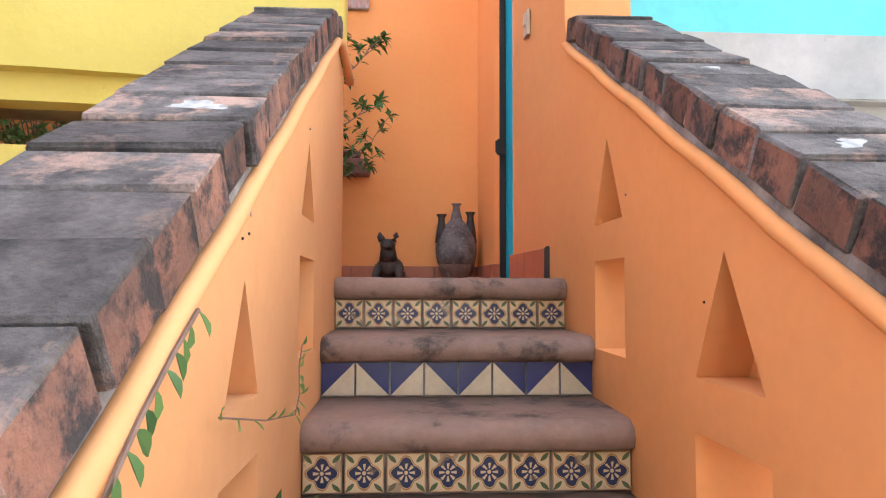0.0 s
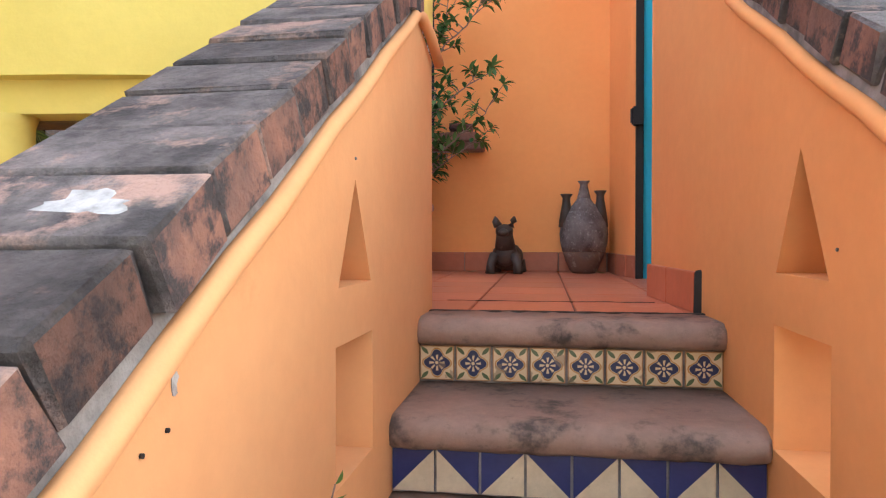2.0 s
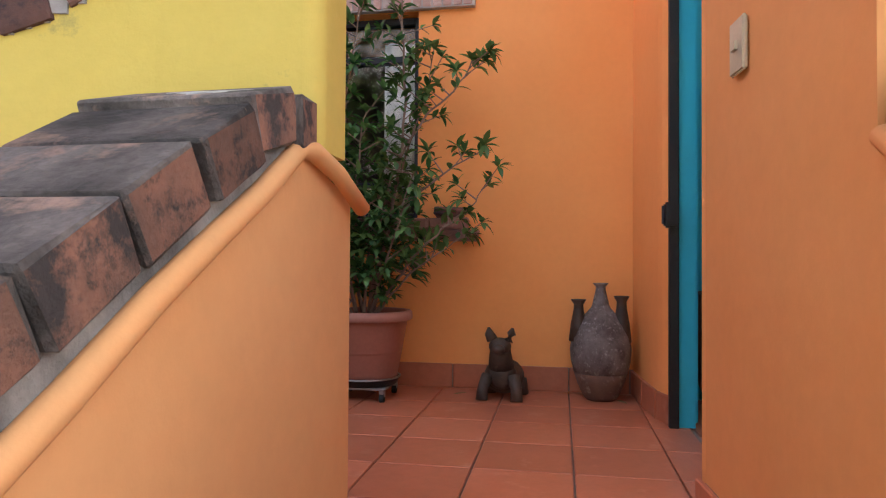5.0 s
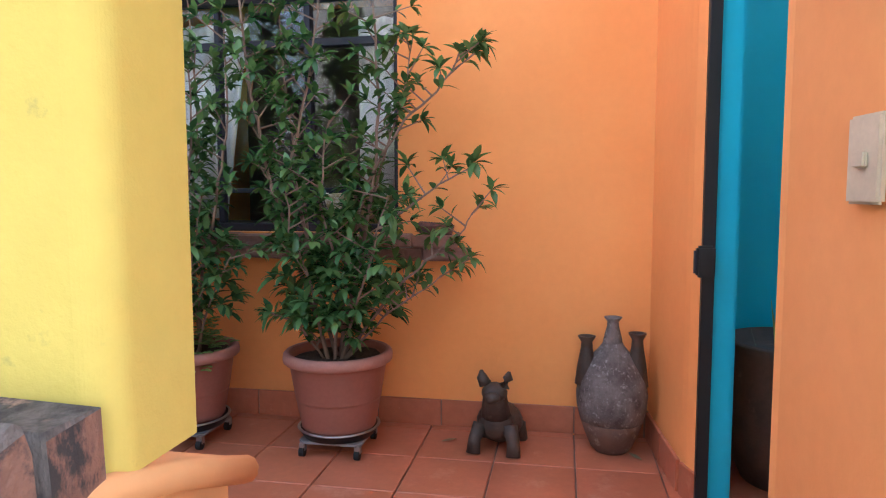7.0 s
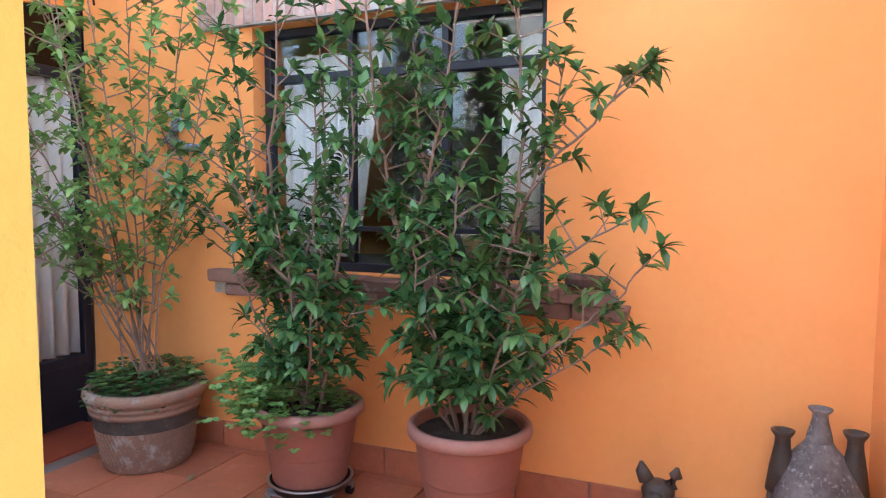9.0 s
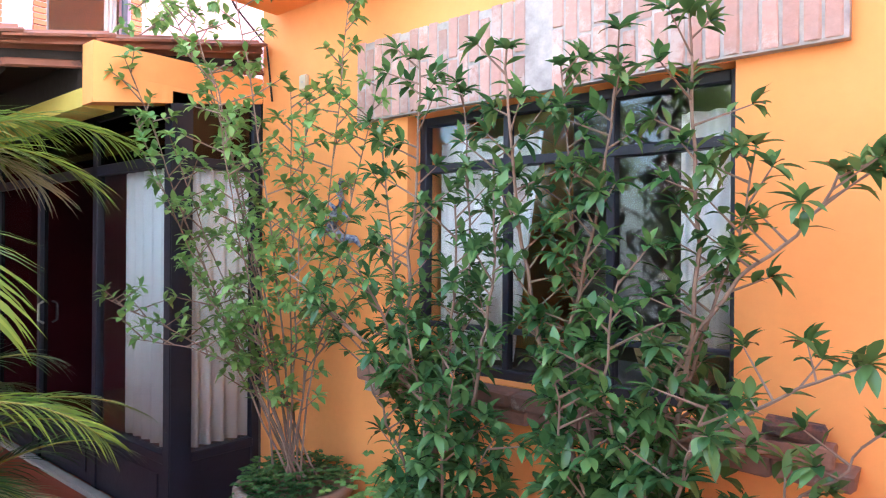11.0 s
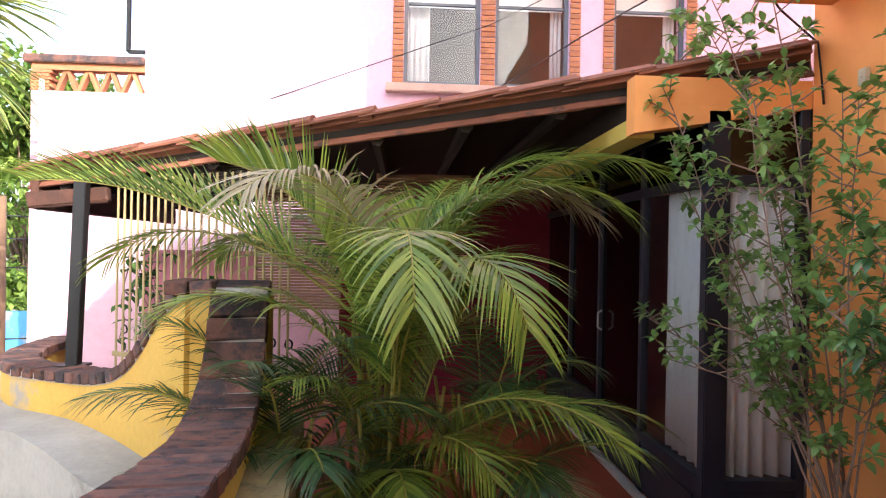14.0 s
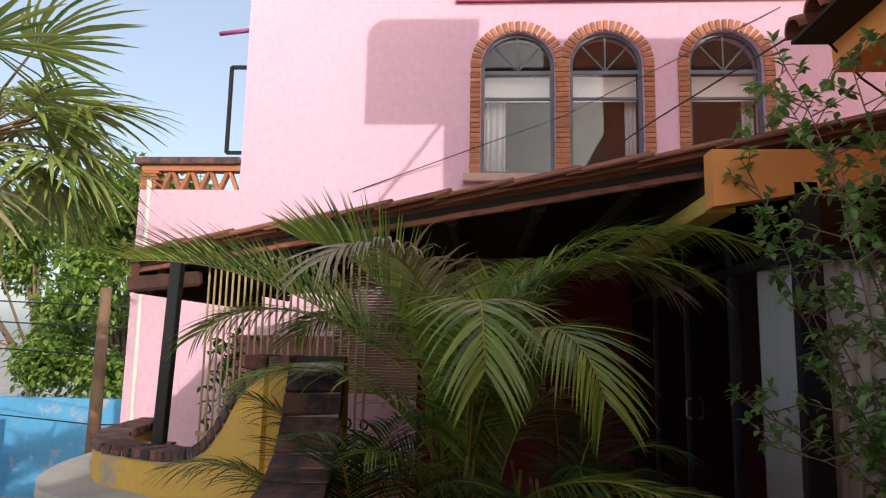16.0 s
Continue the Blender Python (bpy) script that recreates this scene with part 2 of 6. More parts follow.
GOLDBAR = mat("ochre_painted_iron", (0.42, 0.33, 0.16), None, 0.5, 6, 60, 0.1)
POT = mat("terracotta_plastic_pot", (0.31, 0.115, 0.08), (0.28, 0.105, 0.075), 0.5, 3, 50, 0.04)
POT_RIM = mat("bleached_pot_rim", (0.42, 0.2, 0.16), (0.37, 0.17, 0.13), 0.6, 5, 50, 0.05)
POT_OLD = mat("weathered_clay_pot", (0.34, 0.2, 0.14), (0.25, 0.15, 0.11), 0.9, 4, 40, 0.4, stain=(0.45, 0.4, 0.36), stain_amount=0.22, stain_scale=5)
SOOT = mat("sooty_scratched_clay", (0.05, 0.042, 0.038), (0.09, 0.07, 0.06), 0.9, 14, 60, 0.3, stain=(0.34, 0.3, 0.26), stain_amount=0.02, stain_scale=60)
GRIME = mat("black_joint_grime", (0.03, 0.028, 0.025), (0.07, 0.06, 0.05), 0.95, 18, 70, 0.8, stain=(0.2, 0.18, 0.16), stain_amount=0.0, stain_scale=14)
SOIL = mat("potting_soil", (0.05, 0.035, 0.025), (0.09, 0.06, 0.045), 1.0, 20, 90, 1.0)
METAL = mat("zinc_metal", (0.5, 0.5, 0.5), None, 0.35, 6, 60, 0.05, metal=0.9)
ZINC = mat("dull_zinc_plate", (0.36, 0.36, 0.37), (0.26, 0.26, 0.27), 0.6, 8, 60, 0.1, metal=0.5)
RUBBER = mat("black_rubber", (0.02, 0.02, 0.02), None, 0.7)
CLAY = mat("dark_burnished_clay", (0.045, 0.033, 0.027), (0.09, 0.055, 0.04), 0.55, 9, 50, 0.3, stain=(0.17, 0.12, 0.09), stain_amount=0.05, stain_scale=12)
VASE = mat("ash_stained_clay", (0.23, 0.195, 0.185), (0.085, 0.066, 0.06), 0.85, 9, 90, 0.6, grain=0.35, stain=(0.36, 0.33, 0.32), stain_amount=0.22, stain_scale=42, bscale=60)
VASE_FOOT = mat("bare_clay_vase_foot", (0.17, 0.085, 0.055), (0.12, 0.07, 0.055), 0.85, 7, 50, 0.4, stain=(0.28, 0.2, 0.15), stain_amount=0.16, stain_scale=16)
ROOFTILE = mat("clay_roof_tile", (0.30, 0.115, 0.07), (0.19, 0.075, 0.05), 0.85, 5, 40, 0.35, rnd=0.25, stain=(0.08, 0.05, 0.045), stain_amount=0.16, stain_scale=6)
WOOD_DARK = mat("dark_roof_timber", (0.022, 0.014, 0.01), None, 0.8, 4, 40, 0.3)
WOOD_RED = mat("red_brown_weathered_timber", (0.1, 0.042, 0.03), (0.055, 0.026, 0.02), 0.85, 6, 50, 0.4)
CURTAIN = leaf_mat("white_curtain_cloth", (0.85, 0.85, 0.86), (0.83, 0.83, 0.85), 0.9, 0.14)
PLASTIC = mat("ivory_plastic", (0.62, 0.55, 0.4), None, 0.4, 5, 50, 0.02)
BLUE_CREAM = mat("cream_glaze", (0.6, 0.53, 0.38), (0.55, 0.48, 0.34), 0.3, 20, 60, 0.05, rnd=0.06, stain=(0.3, 0.22, 0.15), stain_amount=0.0, stain_scale=25)
NAVY = mat("navy_glaze", (0.025, 0.035, 0.13), (0.035, 0.045, 0.15), 0.3, 20, 60, 0.05, rnd=0.1)
FLOWER_TILE = tile_mat()
BARK = mat("grey_brown_bark", (0.27, 0.18, 0.14), (0.2, 0.13, 0.1), 0.9, 12, 80, 0.4)
PALMSTEM = mat("palm_cane", (0.22, 0.23, 0.035), (0.3, 0.25, 0.06), 0.5, 8, 40, 0.1)
LEAF = leaf_mat("glossy_shrub_leaf", (0.04, 0.11, 0.04), (0.15, 0.28, 0.09), 0.26, 0.3)
LEAF_LIGHT = leaf_mat("light_green_leaf", (0.11, 0.24, 0.06), (0.3, 0.46, 0.14), 0.4, 0.4)
LEAF_PALM = leaf_mat("palm_leaflet", (0.065, 0.135, 0.02), (0.32, 0.41, 0.07), 0.33, 0.35)
# Darker leaflet colour of the two lower palms.
LEAF_PALM_DARK = leaf_mat("dark_palm_leaflet", (0.02, 0.06, 0.02), (0.075, 0.15, 0.045), 0.35, 0.25)
LEAF_DRY = leaf_mat("dry_palm_leaflet", (0.22, 0.19, 0.09), (0.42, 0.36, 0.24), 0.6, 0.2)
LEAF_TREE = leaf_mat("tree_leaf", (0.09, 0.18, 0.03), (0.3, 0.42, 0.09), 0.5, 0.4)
LEAF_FAN = leaf_mat("fan_palm_leaf", (0.1, 0.2, 0.05), (0.33, 0.38, 0.1), 0.5, 0.35)
GLASS = glass_mat("window_glass")
# Dark tint stands in for the unlit room behind these panes.
GLASS_SHADE = glass_mat("shade_tinted_glass", (0.14, 0.145, 0.18))
BLIND = mat("bamboo_blind", (0.36, 0.21, 0.12), (0.28, 0.16, 0.09), 0.8, 5, 60, 0.2)
MURAL = mat("blue_street_wall", (0.12, 0.42, 0.70), (0.10, 0.38, 0.66), 0.85, 0.6, 8, 0.15, stain=(0.62, 0.5, 0.4), stain_amount=0.34, stain_scale=0.7)
WHITE = mat("white_painted_wall", (0.75, 0.74, 0.72), (0.68, 0.67, 0.65), 0.85, 0.6, 10, 0.1)
ASPHALT = mat("street_ground", (0.38, 0.36, 0.33), (0.3, 0.28, 0.26), 0.95, 0.5, 20, 0.3)
POLEWOOD = mat("brown_pole_wood", (0.24, 0.15, 0.09), (0.18, 0.11, 0.07), 0.85, 3, 40, 0.3)
WHITEDROP = mat("white_lime_splash", (0.56, 0.55, 0.52), (0.26, 0.25, 0.235), 0.9, 40, 80, 0.3)
# Dark colour carries the shade of the room interiors.
ROOM_SHADE = mat("room_shade_colour", (0.16, 0.13, 0.12), None, 0.9, 1, 10, 0.05)


# ---- mesh helpers ----
from mathutils import geometry


def box(bm, x0, x1, y0, y1, z0, z1):
    v = [bm.verts.new(p) for p in ((x0, y0, z0), (x1, y0, z0), (x1, y1, z0), (x0, y1, z0), (x0, y0, z1), (x1, y0, z1), (x1, y1, z1), (x0, y1, z1))]
    for f in ((3, 2, 1, 0), (4, 5, 6, 7), (0, 1, 5, 4), (1, 2, 6, 5), (2, 3, 7, 6), (3, 0, 4, 7)):
        bm.faces.new([v[i] for i in f])
    return v


def bevel(bm, w, seg=2):
    bmesh.ops.bevel(bm, geom=list(bm.edges), offset=w, segments=seg, affect="EDGES", clamp_overlap=True)
    return bm


def blk(x0, x1, y0, y1, z0, z1, w=0.0, seg=2):
    bm = bmesh.new()
    box(bm, x0, x1, y0, y1, z0, z1)
    return bevel(bm, w, seg) if w else bm


def done(name, bm, material, smooth=False):
    me = bpy.data.meshes.new(name)
    bmesh.ops.recalc_face_normals(bm, faces=bm.faces)
    bm.to_mesh(me)
    bm.free()
    me.materials.append(material)
    if smooth:
        me.shade_smooth()
    return me


def part(name, bm, material, parent=None, label="", smooth=False, at=None):
    ob = new(name, done(name, bm, material, smooth))
    if parent:
        ob.parent = parent
    if at is not None:
        ob.matrix_basis = at if isinstance(at, Matrix) else Matrix.Translation(at)
    return tagged(ob, label)


def thing(name, at, label, category, group=""):
    e = new(name)
    e.empty_display_size = 0.1
    e.matrix_basis = at if isinstance(at, Matrix) else Matrix.Translation(at)
    return tagged(e, label, category, group)


def setting(name, bm, material, label, category, smooth=False):
    return tagged(part(name, bm, material, None, "", smooth), label, category, "", "structure")


def prism(loops, axis, a, c):
    """A flat outline with holes, given as loops of (u, v), made a solid between a and c along the axis."""
    bm = bmesh.new()
    P = {"x": lambda u, v, w: (w, u, v), "y": lambda u, v, w: (u, w, v), "z": lambda u, v, w: (u, v, w)}[axis]
    vs = [bm.verts.new(P(u, v, a)) for lp in loops for u, v in lp]
    for f in geometry.tessellate_polygon([[Vector((u, v, 0)) for u, v in lp] for lp in loops]):
        bm.faces.new([vs[i] for i in f])
    r = bmesh.ops.extrude_face_region(bm, geom=list(bm.faces))
    d = Vector(P(0, 0, c - a))
    bmesh.ops.translate(bm, vec=d, verts=[v for v in r["geom"] if isinstance(v, bmesh.types.BMVert)])
    bmesh.ops.recalc_face_normals(bm, faces=bm.faces)
    return bm


def lathe(rings, seg=24, bm=None, centre=(0, 0), cap=True):
    bm = bm or bmesh.new()
    loops = []
    for r, z in rings:
        loops.append([bm.verts.new((centre[0] + r * math.cos(2 * math.pi * i / seg), centre[1] + r * math.sin(2 * math.pi * i / seg), z)) for i in range(seg)])
    for p, q in zip(loops, loops[1:]):
        for i in range(seg):
            bm.faces.new((p[i], p[(i + 1) % seg], q[(i + 1) % seg], q[i]))
    if cap:
        bm.faces.new(loops[0][::-1])
        bm.faces.new(loops[-1])
    return bm


def tube(bm, pts, radii, seg=6):
    """A round tube through points, closed at both ends."""
    pts = [Vector(p) for p in pts]
    if isinstance(radii, (int, float)):
        radii = [radii] * len(pts)
    loops = []
    for i, p in enumerate(pts):
        d = (pts[min(i + 1, len(pts) - 1)] - pts[max(i - 1, 0)]).normalized()
        u = d.cross(Vector((0.31, 0.17, 1)) if abs(d.z) < 0.95 else Vector((1, 0.2, 0))).normalized()
        w = d.cross(u)
        loops.append([bm.verts.new(p + (u * math.cos(2 * math.pi * k / seg) + w * math.sin(2 * math.pi * k / seg)) * radii[i]) for k in range(seg)])
    for p, q in zip(loops, loops[1:]):
        for k in range(seg):
            bm.faces.new((p[k], p[(k + 1) % seg], q[(k + 1) % seg], q[k]))
    bm.faces.new(loops[0][::-1])
    bm.faces.new(loops[-1])
    return bm


def rough_block(sx, sy, sz, seed, wear=0.006, w=0.01):
    """A worn brick centred on its own origin."""
    bm = blk(-sx / 2, sx / 2, -sy / 2, sy / 2, -sz / 2, sz / 2, w, 1)
    rng = random.Random(seed)
    for v in bm.verts:
        v.co += Vector([rng.uniform(-wear, wear) for _ in range(3)])
    return bm


def lerp(a, c, t):
    return a + (c - a) * t


def curve_at(knots, x):
    for (xa, za), (xb, zb) in zip(knots, knots[1:]):
        if xa <= x <= xb or xa >= x >= xb:
            t = (x - xa) / (xb - xa)
            return za + (zb - za) * t
    return knots[-1][1] if abs(x - knots[-1][0]) < abs(x - knots[0][0]) else knots[0][1]


# ---- plan ----
XL, XR = -0.29, 0.55          # inner faces of the stair walls
YB = 4.64                     # face of the back wall
X_CORNER, X_JAMB, Y_JAMB = 0.495, 0.482, 2.88   # inner corner of the landing, near jamb of the doorway
GROUND = -1.95
RISE, GO, Y_TOP = 0.186, 0.353, 2.06
SLOPE = 0.585


def rail_z(y):
    return 0.86 + SLOPE * (min(y, 2.05) - 2.05)


# ground
bm = bmesh.new()
bmesh.ops.create_grid(bm, x_segments=8, y_segments=8, size=600)
bmesh.ops.translate(bm, vec=(0, 0, GROUND), verts=bm.verts)
setting("ground", bm, ASPHALT, "grey street ground reaching to the horizon", "ground")

# landing slab and the strip of terrace that goes on under the tiled roof
lm = bmesh.new()
box(lm, -2.95, XR + 0.25, Y_TOP + 0.19, YB + 0.1, -0.22, -0.012)
floor = setting("floor", lm, GROUT, "landing floor of terracotta tiles with grey grout", "floor")
setting("floor_terrace", blk(-7.4, -2.95, 0.9, YB, -0.22, 0.0), REDFLOOR, "smooth red-painted cement terrace floor", "floor")
setting("wall_under_landing", blk(-2.95, 0.8, 2.5, YB + 0.2, GROUND, -0.22), YELLOW, "yellow plaster wall under the landing", "wall")


def stair_wall(name, xa, xb, yend, flip, paint, label):
    """Sloping parapet beside the stairs with triangular and square niches in its inner skin."""
    ys = -2.9
    outline = [(ys, GROUND), (yend, GROUND), (yend, rail_z(yend) - (0.06 if yend > 2.1 else 0)), (2.05, rail_z(2.05)), (ys, rail_z(ys))]
    holes, through_holes = [], []
    for k in range(-3, 1):
        y, z = 1.37 + (0.70 if flip else 0.66) * k, 0.37 * k
        if flip:
            y += 0.055
            holes.append([(y + 0.005, z + 0.155), (y + 0.135, z + 0.40), (y + 0.265, z + 0.155)])
            square = [(y - 0.008, z - 0.222), (y - 0.008, z + 0.045), (y + 0.272, z + 0.045), (y + 0.272, z - 0.222)]
        else:
            y -= 0.04
            holes.append([(y - 0.005, z + 0.142), (y + 0.104, z + 0.342), (y + 0.215, z + 0.142)])
            square = [(y - 0.026, z - 0.21), (y - 0.022, z + 0.04), (y + 0.226, z + 0.037), (y + 0.224, z - 0.212)]
        holes.append(square)
        through_holes.append([(a, c) for a, c in square])
    s = 1 if xb > xa else -1
    bm = prism([outline] + holes, "x", xa, xa + s * 0.11)
    bm2 = prism([outline] + through_holes, "x", xa + s * 0.11, xb)
    me = bpy.data.meshes.new("tmp")
    bm2.to_mesh(me)
    bm2.free()
    bm.from_mesh(me)
    wall = setting(name, bm, paint, label, "wall")
    bead = bmesh.new()
    n = 40
    pts = [(xa - s * 0.003, lerp(ys, 2.04, i / n), rail_z(lerp(ys, 2.04, i / n)) + 0.004 * math.sin(i * 1.9)) for i in range(n + 1)]
    if yend > 2.3:
        pts += [(xa - s * 0.012, 2.08, 0.86), (xa - s * 0.02, 2.18, 0.835), (xa - s * 0.024, yend, 0.785)]
    tube(bead, pts, 0.0165, 10)
    part("plaster_bead", bead, paint, wall, "rounded orange plaster bead along the slope", True)
    bed = bmesh.new()
    vs = []
    for y in (ys, 2.03):
        for x, dz in ((xa + s * 0.004, -0.02), (xb - s * 0.02, -0.02), (xb - s * 0.02, 0.085), (xa + s * 0.012, 0.085)):
            vs.append(bed.verts.new((x, y, rail_z(y) + dz)))
    for f in ((0, 1, 2, 3), (7, 6, 5, 4), (0, 4, 5, 1), (1, 5, 6, 2), (2, 6, 7, 3), (3, 7, 4, 0)):
        bed.faces.new([vs[i] for i in f])
    part("mortar_bed", bed, MORTAR, wall, "grey mortar under the coping bricks")
    return wall


wall_l = stair_wall("wall_stair_1", XL, -0.55, 2.31, False, ORANGE_FADED, "faded orange stair parapet with niches and brick coping")
wall_r = stair_wall("wall_stair_2", XR, 0.81, 2.06, True, ORANGE_DEEP, "warm orange stair parapet with niches and brick coping")

# steps: bullnosed cement treads, tiled risers are laid on later
steps = []
for k in range(10):
    y0, z1 = Y_TOP - GO * k, -RISE * k
    bm = bmesh.new()
    box(bm, XL, XR, y0 + 0.03, y0 + GO + 0.06, z1 - RISE - 0.02, z1 - 0.075)
    st = setting("step_%d" % (k + 1), bm, MORTAR, "tiled stair step between orange walls", "step")
    prof = [(y0 + GO + 0.03 if k else y0 + 0.2, z1 - 0.075), (y0 + 0.01, z1 - 0.078), (y0 - 0.012, z1 - 0.066), (y0 - 0.02, z1 - 0.042), (y0 - 0.014, z1 - 0.018), (y0 + 0.01, z1 - 0.003), (y0 + 0.04, z1), (y0 + GO + 0.03 if k else y0 + 0.2, z1)]
    nb = bmesh.new()
    N = 26
    rows_ = []
    rng = random.Random(k)
    for i in range(N + 1):
        x = lerp(XL - 0.015, XR + 0.015, i / N)
        e = min(i, N - i)
        pull = 0.02 if e == 0 else 0.006 if e == 1 else 0
        rows_.append([nb.verts.new((x, y + (pull if j in (1, 2, 3, 4, 5) else 0) + rng.uniform(-0.0025, 0.0025), z - (0.004 if e == 0 else 0) + rng.uniform(-0.002, 0.002))) for j, (y, z) in enumerate(prof)])
    for p, q in zip(rows_, rows_[1:]):
        for j in range(len(prof)):
            nb.faces.new((p[j], p[(j + 1) % len(prof)], q[(j + 1) % len(prof)], q[j]))
    nb.faces.new(rows_[0])
    nb.faces.new(rows_[-1][::-1])
    part("tread", nb, CEMENT_STEP, st, "worn mauve cement tread with a rounded nosing", True)
    steps.append((st, y0, z1))

# tall wall on the stairs' far side, with the doorway
tw = bmesh.new()
box(tw, X_JAMB + 0.06, 0.67, Y_JAMB, 3.95, 2.15, 3.3)
wall_east = setting("wall_east", tw, ORANGE, "smooth orange plaster wall with a narrow doorway", "wall")
part("flank", prism([[(XR, 2.06), (0.546, 2.16), (X_JAMB + 0.006, Y_JAMB - 0.03), (X_JAMB, Y_JAMB - 0.012), (X_JAMB + 0.008, Y_JAMB), (0.80, Y_JAMB), (0.80, 2.06)]], "z", GROUND, 3.3), ORANGE_DEEP, wall_east)
part("return_wall", prism([[(X_CORNER, YB), (0.503, 4.55), (0.528, 4.26), (0.543, 4.09), (0.552, 4.04), (0.566, 4.0), (0.59, 3.955), (0.60, 3.95), (0.67, 3.95), (0.67, YB)]], "z", 0.0, 3.3), ORANGE, wall_east, "", False)
# small turquoise room behind the doorway
rm = bmesh.new()
box(rm, 0.67, 2.3, 4.55, 4.65, 0, 2.6)
box(rm, 2.2, 2.3, 3.2, 4.55, 0, 2.6)
setting("wall_room", rm, TURQ, "bright turquoise wall seen through the doorway", "wall")
jm = bmesh.new()
box(jm, 0.605, 0.674, 3.944, 3.949, 0, 2.15)
setting("door_jamb", jm, TURQ, "turquoise painted door reveal", "wall")
setting("floor_room", blk(0.67, 2.3, 3.2, 4.6, -0.1, 0.0), TILE, "terracotta floor behind the doorway", "floor")
so = bmesh.new()
box(so, 0.80, 6.5, 3.05, 3.2, 1.33, 3.0)
setting("wall_side_upper", so, TURQ_OLD, "peeling turquoise upper wall", "wall")
so = bmesh.new()
box(so, 0.80, 6.5, 3.04, 3.2, 1.0, 1.33)
box(so, 0.80, 6.5, 3.08, 3.2, GROUND, 0.96)
setting("wall_side_lower", so, GREYWALL, "bare stained cement wall below the turquoise", "wall")
setting("ledge_side", blk(0.80, 6.5, 2.98, 3.2, 0.955, 1.0, 0.008), GREYWALL, "thin stained cement ledge", "ledge")

# back wall with the window opening
W0, W1, WZ0, WZ1 = -2.11, -0.665, 0.92, 2.085
bw = prism([[(-3.25, -0.2), (0.8, -0.2), (0.8, 3.2), (-3.25, 3.2)], [(W0, WZ0), (W1, WZ0), (W1, WZ1), (W0, WZ1)]], "y", YB, YB + 0.22)
wall_back = setting("wall_north", bw, ORANGE, "bright orange plaster wall with a window", "wall")
# eave above it, and an unseen storey behind, boxed out to cast shade
ev = bmesh.new()
box(ev, -3.12, -1.9, 4.25, YB, 2.78, 2.92)
setting("eave_slab", ev, ORANGE, "orange plastered eave slab", "eave")
hs = bmesh.new()
box(hs, -3.1, -2.85, YB + 0.40, 13, 5.8, 8.2)
box(hs, -3.1, 9.0, YB + 0.40, 9, 2.9, 5.8)
box(hs, -3.6, -3.3, 3.76, YB + 0.40, 6.95, 8.2)
box(hs, 0.82, 9.0, YB + 0.25, 9, GROUND, 2.9)
upper = setting("wall_upper_storey", hs, ORANGE, "unseen plain orange upper storey, boxes placed to cast shade", "wall")
# Unseen rod in mid-air, added to cast a thin diagonal shadow.
part("stay_rod", tube(bmesh.new(), [(-3.2, 5.06, 7.36), (-3.2, 4.06, 6.03)], 0.022, 6), IRON, upper)
setting("wall_west", blk(-3.25, -3.05, YB + 0.22, 10, -0.2, 3.2), ORANGE, "orange end wall of the house", "wall")
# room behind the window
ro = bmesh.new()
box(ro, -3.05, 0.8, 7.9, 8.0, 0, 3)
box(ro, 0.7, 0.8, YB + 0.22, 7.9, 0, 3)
setting("wall_inner_room", ro, ROOM_SHADE, "dim wall of the room behind the window", "wall")
setting("ceiling_inner_room", blk(-3.05, 0.8, YB + 0.22, 8.0, 2.9, 3.0), ROOM_SHADE, "dim ceiling of the room", "ceiling")
setting("floor_inner_room", blk(-3.05, 0.8, YB + 0.22, 8.0, -0.1, 0.0), ROOM_SHADE, "dim floor of the room", "floor")


# ---- yellow parapet: a skew wall whose coping sags between two upswept ends ----
def par_y(x):
    return 1.835 + 0.1154 * (x + 3.03)


def par_t(x):
    return 0.11 if x < -1.3 else lerp(0.11, 0.06, min(1, (x + 1.3) / 0.75))


SAG = [(-3.13, 1.385), (-3.0, 1.36), (-2.93, 1.22), (-2.83, 1.08), (-2.7, 0.99), (-2.5, 0.93), (-2.2, 0.91), (-1.8, 0.955), (-1.4, 1.02), (-1.1, 1.065), (-0.9, 1.083), (-0.75, 1.135), (-0.62, 1.21), (-0.5, 1.33), (-0.42, 1.44)]


def skew_piece(bm, xa, xb, d0, d1, za, zb, z0):
    """A slice of the skew wall: from d0 to d1 (shares of its half thickness) off its line, top from za to zb, foot at z0."""
    v = []
    for x, z in ((xa, za), (xb, zb)):
        for d in (d0, d1):
            y = par_y(x) + (d * par_t(x) if abs(d) <= 1 else math.copysign(par_t(x) + abs(d) - 1, d))
            v.append((bm.verts.new((x, y, z0)), bm.verts.new((x, y, z))))
    (a0, a1), (b0, b1), (c0, c1), (d0_, d1_) = v
    for f in ((a0, b0, b1, a1), (c0, c1, d1_, d0_), (a0, a1, c1, c0), (b0, d0_, d1_, b1), (a1, b1, d1_, c1), (a0, c0, d0_, b0)):
        bm.faces.new(f)


pp = bmesh.new()
n = 60
for i in range(n):
    xa, xb = lerp(-3.13, -0.553, i / n), lerp(-3.13, -0.553, (i + 1) / n)
    skew_piece(pp, xa, xb, -1, 1, curve_at(SAG, xa) - 0.05, curve_at(SAG, xb) - 0.05, 0.70)
bmesh.ops.remove_doubles(pp, verts=pp.verts, dist=0.0005)
skew_piece(pp, -0.5, -0.42, -1, 1, 1.27, 1.39, 0.865)
skew_piece(pp, -0.553, -0.5, -1, 1, 1.22, 1.27, 0.865)
parapet = setting("wall_parapet", pp, YELLOW, "yellow plaster parapet with a sagging brick coping", "wall")
ye = par_y(-0.3)
R_ = 0.035
